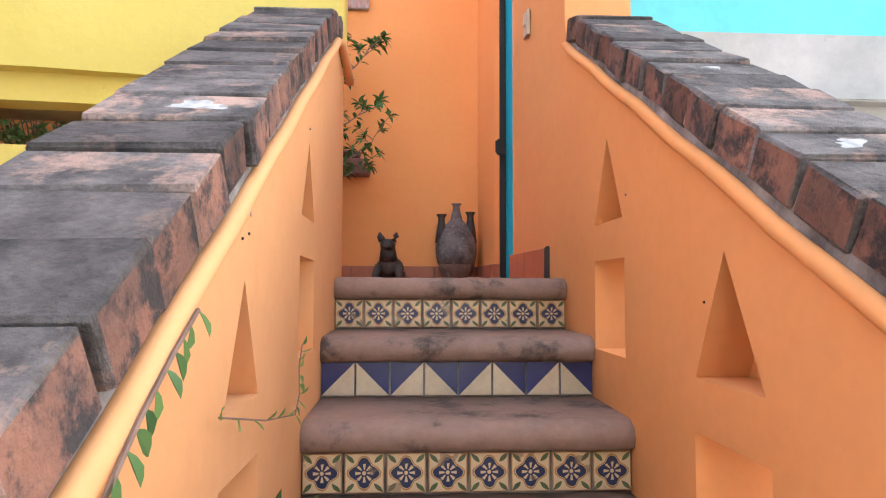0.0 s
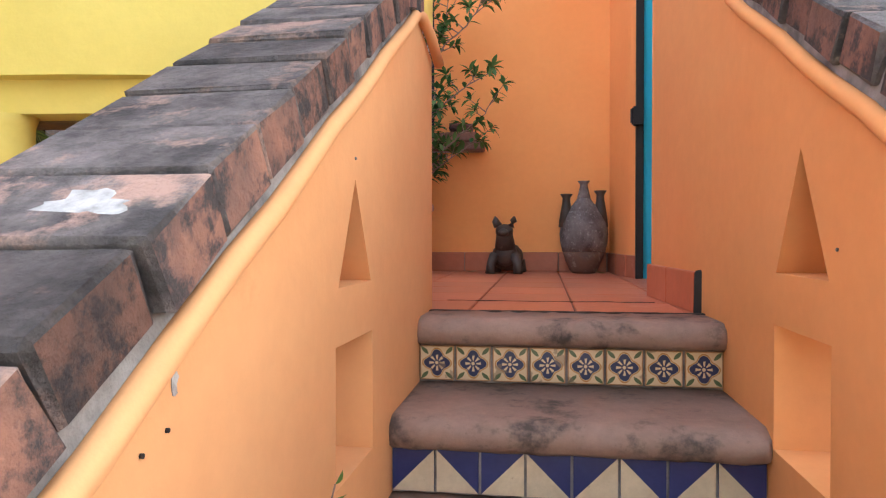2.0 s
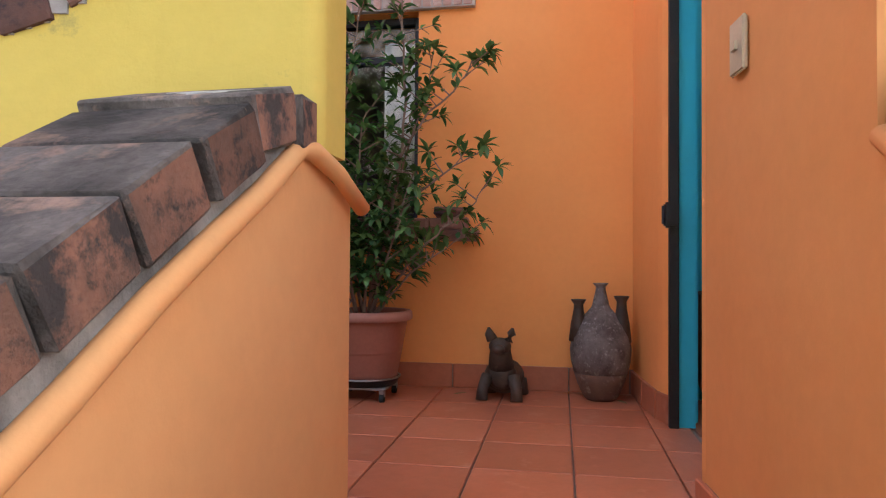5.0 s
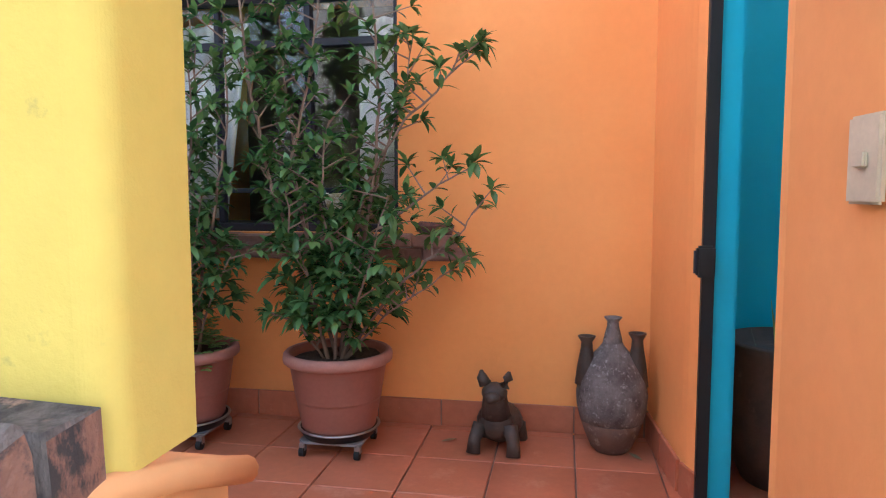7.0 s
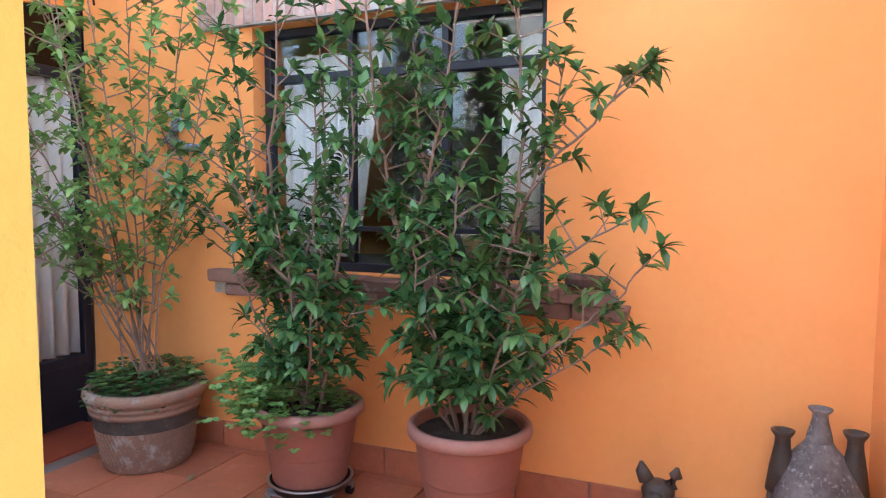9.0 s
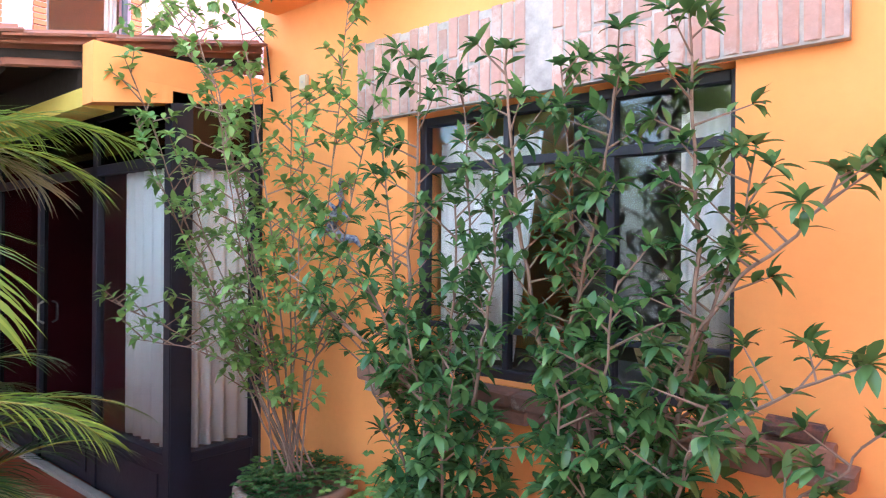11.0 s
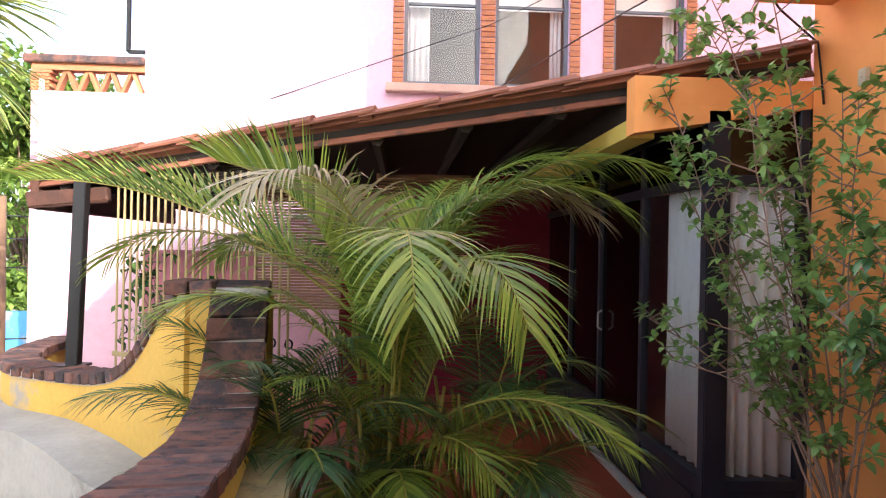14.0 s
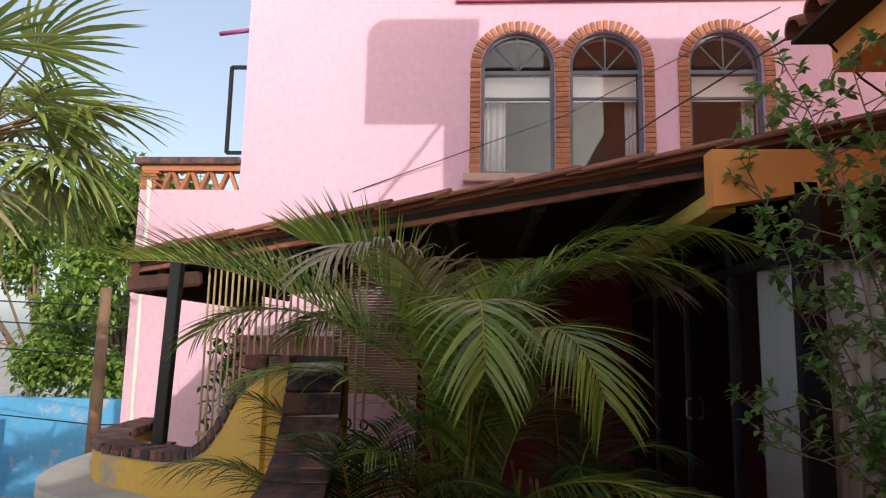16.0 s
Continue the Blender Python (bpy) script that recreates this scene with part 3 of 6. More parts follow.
arc_ = [(-0.27 - R_ + R_ * math.sin(q), ye - 0.066 + R_ - R_ * math.cos(q)) for q in (math.pi / 2 * k / 14 for k in range(15))]
part("rounded_end", prism([[(-0.42, ye - 0.074)] + arc_ + [(-0.27, ye + 0.064), (-0.42, ye + 0.05)]], "z", 0.865, 1.44), YELLOW, parapet, "", False)
lip = bmesh.new()
skew_piece(lip, -3.0, -0.6, -1.006, -0.98, 0.856, 0.856, 0.70)
part("plaster_lip", bevel(lip, 0.003, 1), YELLOW_ROUGH, parapet, "rougher, moss-edged lower coat of yellow plaster")
pb = bmesh.new()
skew_piece(pb, -3.1, -0.553, -0.6, 1, 0.70, 0.70, 0.60)
part("beam", pb, YELLOW, parapet, "bright yellow recessed beam")
pl_ = bmesh.new()
skew_piece(pl_, -3.1, -0.553, -1, 1, 0.44, 0.44, GROUND)
part("plinth", pl_, YELLOW, parapet, "yellow plinth wall")
for i in range(6):
    x = -0.62 - 0.42 * i - (0.1 if i > 1 else 0)
    if x < -3.0:
        break
    part("stub_column", lathe([(0.092, 0), (0.084, 0.03), (0.082, 0.08), (0.084, 0.13), (0.094, 0.16)], 14), YELLOW, parapet, "", True, (x, par_y(x), 0.44))
be = bmesh.new()
skew_piece(be, -3.1, -0.56, 1.002, 1.18, 0.77, 0.77, 0.6)
setting("bench_ledge", bevel(be, 0.012, 2), MOSSY, "mossy grey-yellow masonry ledge behind the parapet", "ledge")

# curved wall of the porch, from the pier out round the post
ARC = [(-3.08, 1.66, 1.36), (-3.22, 1.5, 1.26), (-3.33, 1.4, 1.10), (-3.47, 1.28, 0.97), (-3.65, 1.12, 0.87), (-3.85, 0.92, 0.81), (-4.05, 0.70, 0.78), (-4.2, 0.46, 0.77), (-4.33, 0.2, 0.77), (-4.6, -0.02, 0.77), (-5.0, -0.15, 0.77), (-5.6, -0.2, 0.77)]


def arc_pts(n=60):
    k = np.array(ARC)
    d = np.r_[0, np.cumsum(np.linalg.norm(np.diff(k, axis=0), axis=1))]
    t = np.linspace(0, d[-1], n)
    out = [Vector([np.interp(q, d, k[:, c]) for c in range(3)]) for q in t]
    for _ in range(3):
        out = [out[0]] + [(a + b_ * 2 + c) / 4 for a, b_, c in zip(out, out[1:], out[2:])] + [out[-1]]
    return out


def ribbon(bm, pts, d0, d1, z0, zoff):
    loops = []
    for i, p in enumerate(pts):
        t = pts[min(i + 1, len(pts) - 1)] - pts[max(i - 1, 0)]
        nrm = Vector((t.y, -t.x, 0)).normalized() * -1
        a, c = p + nrm * d0, p + nrm * d1
        zf = z0(p) if callable(z0) else z0
        loops.append([bm.verts.new((a.x, a.y, zf)), bm.verts.new((c.x, c.y, zf)), bm.verts.new((c.x, c.y, p.z + zoff if not callable(zoff) else zoff(p))), bm.verts.new((a.x, a.y, p.z + zoff if not callable(zoff) else zoff(p)))])
    for p, q in zip(loops, loops[1:]):
        for j in range(4):
            bm.faces.new((p[j], p[(j + 1) % 4], q[(j + 1) % 4], q[j]))
    bm.faces.new(loops[0])
    bm.faces.new(loops[-1][::-1])
    return bm


AP = arc_pts()
porch_wall = setting("wall_porch", ribbon(bmesh.new(), AP, -0.1, 0.1, 0.5, -0.05), YELLOW_OLD, "curved weathered yellow porch wall with brick coping", "wall")
part("pier", bevel(blk(-3.14, -2.99, 1.62, 1.96, 0.0, 1.33), 0.01), YELLOW_OLD, porch_wall, "yellow pier where the two parapets meet")
lg = bmesh.new()
ribbon(lg, [Vector((p.x, p.y, 0.52)) for p in AP], -0.12, 0.42, -0.1, 0.0)
setting("ledge_porch", lg, CONCRETE, "round grey concrete ledge outside the porch wall", "ledge")
lg = bmesh.new()
ribbon(lg, [Vector((p.x, p.y, -0.1)) for p in AP], -0.12, 0.2, GROUND, 0.0)
setting("wall_porch_base", lg, YELLOW_OLD, "weathered base of the round porch", "wall")

# ---- glazed porch room ----
gz = bmesh.new()
XE, YS = -3.25, 4.13
box(gz, XE - 0.12, XE, 3.71, YB - 0.003, 2.30, 2.44)
beam = setting("beam_east", gz, ORANGE, "thick orange plastered beam end under the roof", "beam")
bb = bmesh.new()
v = [bb.verts.new(p) for p in ((XE - 0.12, 3.71, 2.15), (XE, 3.71, 2.15), (XE, 3.71, 2.30), (XE - 0.12, 3.71, 2.30), (XE - 0.12, YB - 0.003, 2.299), (XE, YB - 0.003, 2.299))]
for f in ((0, 1, 2, 3), (0, 4, 5, 1), (1, 5, 2), (0, 3, 4), (2, 5, 4, 3)):
    bb.faces.new([v[i] for i in f])
part("beam_haunch", bb, ORANGE, beam)
setting("beam_south", blk(-7.0, XE - 0.122, 3.71, 3.86, 2.145, 2.235), YELLOW, "yellow plastered beam under the tiled roof", "beam")
setting("beam_upper", blk(-7.0, XE - 0.122, 3.74, 3.84, 2.235, 2.42), WOOD_DARK, "dark timber wall plate under the tiled roof", "beam")
setting("wall_end_crimson", blk(-7.15, -7.0, 1.9, YB, 0.0, 2.5), CRIMSON, "dark crimson end wall of the porch", "wall")
setting("wall_glazed_back", blk(-7.0, XE + 0.06, 6.4, 6.5, 0.0, 2.6), ROOM_SHADE, "dim wall behind the glazed porch room", "wall")
setting("wall_glazed_west", blk(-7.1, -7.0, YB, 6.4, 0.0, 2.6), ROOM_SHADE, "dim end wall of the glazed porch room", "wall")
setting("wall_glazed_east", blk(XE, XE + 0.06, YB + 0.2, 6.4, 0.0, 2.6), ROOM_SHADE, "dim side wall of the glazed porch room", "wall")
setting("floor_glazed_room", blk(-7.0, XE, YB, 6.4, -0.2, 0.0), ROOM_SHADE, "floor of the glazed porch room, shade put into its colour", "floor")
setting("ceiling_glazed_room", blk(-7.0, -4.3, YB, 6.4, 2.6, 2.7), ROOM_SHADE, "plain ceiling of the glazed porch room", "ceiling")
# Made-up opening that lets sky light onto the backs of the curtains.
setting("window_curtain_light", blk(-4.3, XE, 4.7, 6.4, 2.64, 2.65), GLASS, "unseen glass opening added to light the porch curtains", "rooflight").visible_shadow = False

# ---- tiled roof ----
RA, RB = Vector((-3.2, 4.6, 2.55)), Vector((-4.38, 0.2, 1.99))


def roof_point(u, w, dz=0.0):
    """u along the rake from the house down, w metres away from the rake."""
    p = RA.lerp(RB, u)
    return Vector((p.x - w, p.y, p.z + dz))


rb = bmesh.new()
vs = [rb.verts.new(roof_point(u, w, dz)) for dz in (-0.05, -0.01) for u, w in ((0, 0.03), (1, 0.03), (1, 3.0), (0, 4.2))]
for f in ((0, 1, 2, 3), (7, 6, 5, 4), (0, 4, 5, 1), (1, 5, 6, 2), (2, 6, 7, 3), (3, 7, 4, 0)):
    rb.faces.new([vs[i] for i in f])
roof = setting("roof", rb, WOOD_DARK, "low tiled porch roof on dark timber", "roof")
for i in range(9):
    u = 0.04 + i * 0.115
    rf = bmesh.new()
    tube(rf, [roof_point(u, 0.06, -0.09), roof_point(u, 3.0, -0.09)], 0.04, 6)
    part("rafter", rf, WOOD_DARK, roof)

fb = rough_block(2.6, 0.05, 0.2, 7, 0.006, 0.01)
part("fascia_board", fb, WOOD_RED, roof, "weathered dark timber fascia", at=(-5.68, 0.19, 1.86))
part("gutter_beam", rough_block(0.07, 0.5, 0.1, 8, 0.006, 0.01), WOOD_RED, roof, "", at=Matrix.Translation((-4.36, 0.42, 1.84)) @ Matrix.Rotation(0.1, 4, "X"))

# ---- pink building ----
PX = -8.0
def arch_loop(y0, y1, z0, zs, rise, n=12):
    c, r = (y0 + y1) / 2, (y1 - y0) / 2
    return [(y0, z0), (y1, z0)] + [(c + r * math.cos(math.pi * i / n), zs + rise * math.sin(math.pi * i / n)) for i in range(n + 1)]


WINS = [(2.53, 3.46, 3.55), (3.645, 4.56, 3.55), (5.12, 6.03, 3.55)]
ZS, RI = 4.98, 0.44
pk = prism([[(-0.52, GROUND), (13, GROUND), (13, 9.0), (-0.52, 9.0)]] + [arch_loop(a, c, z, ZS, RI) for a, c, z in WINS], "x", PX - 0.3, PX)
pink = setting("wall_pink_house", pk, PINK, "pink plastered house with arched brick windows", "building")
pk = bmesh.new()
box(pk, PX - 5, PX - 0.3, -0.52, -0.3, GROUND, 9.0)
box(pk, PX - 5, PX, -1.82, -0.522, GROUND, 3.33)
part("side_wall", pk, PINK, pink)
# Unseen plate that blocks the sky so the windows look dark.
setting("ceiling_pink_house", blk(PX - 3.0, PX - 0.3, -0.3, 13, 6.0, 6.15), ROOM_SHADE, "unseen ceiling added to keep daylight out of the pink house", "ceiling")
# Unseen white wall, added to bounce sunlight onto the orange back wall.
setting("wall_neighbour", blk(-6.5, 7, -9.4, -9.2, GROUND, 7.5), WHITE, "unseen tall white wall added to bounce sunlight", "wall")
setting("wall_pink_inside", blk(PX - 3.2, PX - 3.0, -0.3, 13, 2, 7), ROOM_SHADE, "dim inner wall of the pink house", "wall")


# ---- glazed porch room: frames, panels, curtains ----
def bar(bm, p, q, w=0.04, d=0.04):
    """A rectangular bar along one axis from p to q."""
    p, q = Vector(p), Vector(q)
    ax = max(range(3), key=lambda i: abs(q[i] - p[i]))
    lo, hi = [], []
    o = [w / 2, d / 2]
    for i in range(3):
        if i == ax:
            lo.append(min(p[i], q[i])), hi.append(max(p[i], q[i]))
        else:
            h = o.pop(0)
            lo.append((p[i] + q[i]) / 2 - h), hi.append((p[i] + q[i]) / 2 + h)
    box(bm, lo[0], hi[0], lo[1], hi[1], lo[2], hi[2])


def curtain(name, p, q, z0, z1, folds, parent=None, label="white checked curtain hanging behind glass", amp=0.018, sway=0.0):
    bm = bmesh.new()
    p, q = Vector(p), Vector(q)
    n = folds * 8
    side = Vector((-(q - p).y, (q - p).x, 0)).normalized()
    cols = []
    for i in range(n + 1):
        t = i / n
        o = side * amp * math.sin(t * folds * 2 * math.pi + 0.7 * math.sin(5 * t))
        a = p.lerp(q, t) + o
        m_ = p.lerp(q, t * (1 - sway)) + o * 1.3
        cols.append((bm.verts.new((m_.x, m_.y, z0)), bm.verts.new((a.x, a.y, z1))))
    for c, d in zip(cols, cols[1:]):
        bm.faces.new((c[0], d[0], d[1], c[1]))
    ob = part(name, bm, CURTAIN, parent, "", True)
    md = ob.modifiers.new("thickness", "SOLIDIFY")
    md.thickness = 0.003
    if not parent:
        tagged(ob, label, "curtain")
    return ob


gl = thing("glazed_screen", (0, 0, 0), "dark iron glazed screen under an orange beam", "glazed screen")
part("corner_post", blk(XE - 0.075, XE, YS - 0.037, YS + 0.085, 0.0, 2.28, 0.006), IRON, gl)
for name, p, q, w, d in (
        ("wall_post", (XE - 0.035, YB - 0.03, 0.0), (XE - 0.035, YB - 0.03, 2.3), 0.05, 0.05),
        ("sill_rail", (XE - 0.035, YS + 0.085, 0.37), (XE - 0.035, YB - 0.05, 0.37), 0.06, 0.05),
        ("transom", (XE - 0.035, YS + 0.085, 1.93), (XE - 0.035, YB - 0.05, 1.93), 0.05, 0.05),
        ("sill_rail", (-7.0, YS, 0.37), (XE - 0.07, YS, 0.37), 0.07, 0.05),
        ("transom", (-7.0, YS, 1.93), (XE - 0.07, YS, 1.93), 0.05, 0.06),
        ("head_rail", (-7.0, YS, 2.25), (XE - 0.07, YS, 2.25), 0.05, 0.05),
        ("mullion", (-4.2, YS, 0.0), (-4.2, YS, 2.24), 0.06, 0.05),
        ("mullion", (-5.1, YS, 0.0), (-5.1, YS, 2.24), 0.05, 0.06),
        ("mullion", (-6.0, YS, 0.0), (-6.0, YS, 2.24), 0.05, 0.06)):
    bm = bmesh.new()
    bar(bm, p, q, w, d)
    part(name, bevel(bm, 0.004, 1), IRON, gl)
part("bottom_panel", blk(XE - 0.05, XE - 0.02, YS + 0.085, YB - 0.05, 0.02, 0.345), IRON, gl)
for a, c in ((-4.17, XE - 0.07), (-5.07, -4.23), (-5.97, -5.13), (-6.97, -6.03)):
    part("bottom_panel", blk(a, c, YS - 0.015, YS + 0.015, 0.02, 0.335), IRON, gl)
    part("panel_moulding", blk(a + 0.08, c - 0.08, YS - 0.024, YS - 0.015, 0.08, 0.28, 0.006), IRON, gl)
    pane = part("pane", blk(a, c, YS - 0.003, YS + 0.003, 0.405, 1.9), GLASS if a > -4.2 else GLASS_SHADE, gl)
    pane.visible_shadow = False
    part("top_pane", blk(a, c, YS - 0.003, YS + 0.003, 1.96, 2.225), GLASS_SHADE, gl).visible_shadow = False
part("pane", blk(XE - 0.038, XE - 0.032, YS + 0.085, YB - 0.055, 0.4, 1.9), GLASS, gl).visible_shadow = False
part("top_pane", blk(XE - 0.038, XE - 0.032, YS + 0.085, YB - 0.055, 1.955, 2.27), GLASS_SHADE, gl).visible_shadow = False
part("door_handle", tube(bmesh.new(), [(-5.0, YS - 0.03, 0.95), (-5.0, YS - 0.06, 0.97), (-5.0, YS - 0.06, 1.08), (-5.0, YS - 0.03, 1.10)], 0.009), METAL, gl, "pale metal door handle")
curtain("curtain", (XE - 0.075, YS + 0.095, 0), (XE - 0.075, YB - 0.04, 0), 0.40, 1.9, 5)
curtain("curtain", (-3.93, YS + 0.045, 0), (XE - 0.1, YS + 0.045, 0), 0.40, 1.9, 6)
curtain("curtain", (-6.35, YS + 0.10, 0), (-5.6, YS + 0.10, 0), 0.40, 1.9, 5)
setting("kerb", blk(-7.0, XE + 0.03, YS - 0.10, YS - 0.036, 0.0, 0.035, 0.006), CONCRETE, "thin cement kerb along the glazed screen", "kerb")

# ---- window in the back wall ----
wf = thing("window_1", (0, 0, 0), "dark iron casement window with white curtains", "window")
wf["kind"] = "structure"
ZT = 1.845
for name, p, q, w, d in (
        ("window_frame", (W0 + 0.02, YB + 0.11, WZ0), (W0 + 0.02, YB + 0.11, WZ1), 0.04, 0.05),
        ("window_frame", (W1 - 0.02, YB + 0.11, WZ0), (W1 - 0.02, YB + 0.11, WZ1), 0.04, 0.05),
        ("window_frame", (W0 + 0.04, YB + 0.11, WZ0 + 0.02), (W1 - 0.04, YB + 0.11, WZ0 + 0.02), 0.05, 0.04),
        ("window_frame", (W0 + 0.04, YB + 0.11, WZ1 - 0.02), (W1 - 0.04, YB + 0.11, WZ1 - 0.02), 0.05, 0.04),
        ("crossbar", (W0 + 0.04, YB + 0.11, ZT), (W1 - 0.04, YB + 0.11, ZT), 0.05, 0.04),
        ("crossbar", (W0 + 0.04, YB + 0.112, 1.125), (W1 - 0.04, YB + 0.112, 1.125), 0.03, 0.025),
        ("mullion", (-1.62, YB + 0.11, WZ0 + 0.04), (-1.62, YB + 0.11, WZ1 - 0.04), 0.03, 0.045),
        ("mullion", (-1.14, YB + 0.11, WZ0 + 0.04), (-1.14, YB + 0.11, WZ1 - 0.04), 0.035, 0.045)):
    bm = bmesh.new()
    bar(bm, p, q, w, d)
    part(name, bevel(bm, 0.004, 1), IRON, wf)
for a, c in ((W0 + 0.04, -1.635), (-1.605, -1.157), (-1.123, W1 - 0.04)):
    for z0, z1 in ((WZ0 + 0.04, 1.112), (1.138, ZT - 0.02), (ZT + 0.02, WZ1 - 0.04)):
        part("pane", blk(a, c, YB + 0.114, YB + 0.118, z0, z1), GLASS, wf).visible_shadow = False
curtain("curtain", (W0 + 0.03, YB + 0.21, 0), (-1.5, YB + 0.21, 0), 0.98, 1.98, 6, sway=0.25)
curtain("curtain", (W1 - 0.03, YB + 0.21, 0), (-0.92, YB + 0.21, 0), 1.1, 1.98, 3)
# straw basket seen behind the glass
bk = thing("woven_basket", (-0.98, YB + 0.42, 0.95), "low straw basket on the inner window sill", "basket")
part("body", lathe([(0.12, 0), (0.17, 0.05), (0.2, 0.14), (0.19, 0.17), (0.18, 0.15), (0.15, 0.06), (0.1, 0.02)], 20), mat("straw_weave", (0.5, 0.38, 0.2), (0.42, 0.3, 0.15), 0.8, 30, 90, 0.6), bk, "", True)
setting("shelf_inner_sill", blk(W0 + 0.01, W1 - 0.01, YB + 0.24, YB + 0.75, 0.9, 0.945), ROOM_SHADE, "inner window shelf", "shelf")

# brick lintel over the window and brick sill under it
lintel = setting("lintel", blk(-2.41, -0.345, YB - 0.039, YB - 0.002, 2.087, 2.46), MORTAR_PALE, "pale brick soldier course over the window", "lintel")
sill = setting("window_sill", blk(-2.32, -0.385, YB - 0.06, YB - 0.002, 0.80, 0.87), MORTAR_PALE, "rough brick window sill", "sill")

# ---- doorway ----
door_1 = thing("door_1", (0, 0, 0), "black iron door frame with a small bolt lock", "door frame")
door_1["kind"] = "structure"
for p, q in (((0.585, 3.935, 0), (0.585, 3.935, 2.15)),):
    bm = bmesh.new()
    bar(bm, p, q, 0.04, 0.03)
    part("frame_post", bevel(bm, 0.003, 1), BLACK, door_1)
bm = bmesh.new()
bar(bm, (0.585, Y_JAMB + 0.01, 2.135), (0.585, 3.92, 2.135), 0.04, 0.03)
part("frame_head", bm, BLACK, door_1)
lk = part("lock", blk(0.54, 0.60, 3.885, 3.92, 0.83, 0.935, 0.008), BLACK, door_1)
part("bolt", tube(bmesh.new(), [(0.536, 3.89, 0.845), (0.536, 3.89, 0.92)], 0.006), IRON, lk, "worn dark bolt")
# turquoise door leaf, folded back into the room
dl = thing("door_leaf", (0.62, 3.958, 0.02), "turquoise painted door leaf standing open", "door")
part("leaf", blk(0, 0.065, -0.006, 0.008, 0, 2.1, 0.003), TURQ, dl)
# dark pot with a plant inside the room
dp = thing("dark_planter", Matrix.Translation((0.98, 4.28, 0.0)) @ Matrix.Diagonal((0.88, 0.88, 1.2, 1)), "dark clay planter with spiky leaves", "planter")
part("pot", lathe([(0.2, 0), (0.26, 0.1), (0.29, 0.3), (0.27, 0.42), (0.29, 0.45), (0.27, 0.46), (0.24, 0.42)], 24), CLAY, dp, "", True)
bm = bmesh.new()
rng = random.Random(4)
for i in range(16):
    a, l_ = rng.uniform(0, 6.28), rng.uniform(0.12, 0.25)
    r0 = rng.uniform(0, 0.15)
    b0 = Vector((r0 * math.cos(a), r0 * math.sin(a), 0.4))
    tip = b0 + Vector((math.cos(a) * l_ * 0.4, math.sin(a) * l_ * 0.4, l_))
    s_ = Vector((-math.sin(a), math.cos(a), 0)) * 0.012
    vs = [bm.verts.new(p) for p in (b0 - s_, b0 + s_, tip)]
    bm.faces.new(vs)
part("foliage", bm, LEAF_LIGHT, dp)
# light switch
sw = thing("light_switch", Matrix.Translation((0.506, 2.58, 1.156)) @ Matrix.Rotation(0.1, 4, "Z"), "ivory plastic light switch plate", "light switch")
part("plate", blk(-0.012, 0.0, -0.04, 0.04, -0.06, 0.06, 0.004), PLASTIC, sw)
part("rocker", blk(-0.019, -0.012, -0.015, 0.015, -0.012, 0.012, 0.003), PLASTIC, sw)

# small junction box high on the back wall
jb = thing("junction_box", (-2.86, YB - 0.001, 2.36), "small white plastic junction box on the orange wall", "junction box")
part("case", blk(-0.03, 0.03, -0.025, 0.0, -0.04, 0.04, 0.005), PLASTIC, jb)
part("screw", lathe([(0.005, 0), (0.004, 0.003)], 8), METAL, jb, at=Matrix.Translation((0, -0.025, 0)) @ Matrix.Rotation(math.pi / 2, 4, "X"))

# baseboards of terracotta tile
for nm, segs in (("baseboard_north", [("y", -2.9 + 0.334 * i, 0) for i in range(10)]),):
    base = setting(nm, blk(-3.2, X_CORNER, YB - 0.006, YB - 0.001, 0.0, 0.125), GROUT, "terracotta tile skirting along the orange wall", "baseboard")
    xs = [-0.455 + 0.3115 * i for i in range(-9, 3)]
    for x in xs:
        x1 = min(x + 0.306, X_CORNER - 0.003)
        part("skirting_tile", blk(x, x1, YB - 0.018, YB - 0.006, 0.0, 0.128, 0.003, 1), TILE, base)
be_ = setting("baseboard_east", prism([[(0.5305, 2.30), (X_JAMB + 0.003, Y_JAMB - 0.03), (X_JAMB + 0.006, Y_JAMB - 0.03), (0.5345, 2.30)]], "z", 0.0, 0.12), GROUT, "terracotta tile skirting along the orange wall", "baseboard")
for a, c in (((0.505, 2.6), (0.5305, 2.295)), ((0.4815, 2.875), (0.5045, 2.605)), ((0.497, 4.62), (0.52, 4.35)), ((0.5205, 4.345), (0.543, 4.09)), ((0.549, 4.075), (0.585, 3.955))):
    d = Vector(c) - Vector(a)
    part("skirting_tile", blk(-0.016, 0.0, 0, d.length, 0.0, 0.125, 0.003, 1), TILE, be_, at=Matrix.Translation((*a, 0)) @ Matrix.Rotation(math.atan2(d.y, d.x) - math.pi / 2, 4, "Z") @ Matrix.Diagonal((-1, 1, 1, 1)))
part("broken_end", rough_block(0.026, 0.012, 0.13, 3, 0.004, 0.004), BLACK, be_, "blackened broken end of the skirting", at=(0.528, 2.288, 0.064))


# ---- clay dog and three-necked vase ----
def blob(bm, c, r, seg=14, rot=None):
    m = Matrix.Translation(c) @ (rot or Matrix.Identity(4)) @ Matrix.Diagonal((*r, 1))
    bmesh.ops.create_uvsphere(bm, u_segments=seg, v_segments=seg // 2 + 2, radius=1, matrix=m)


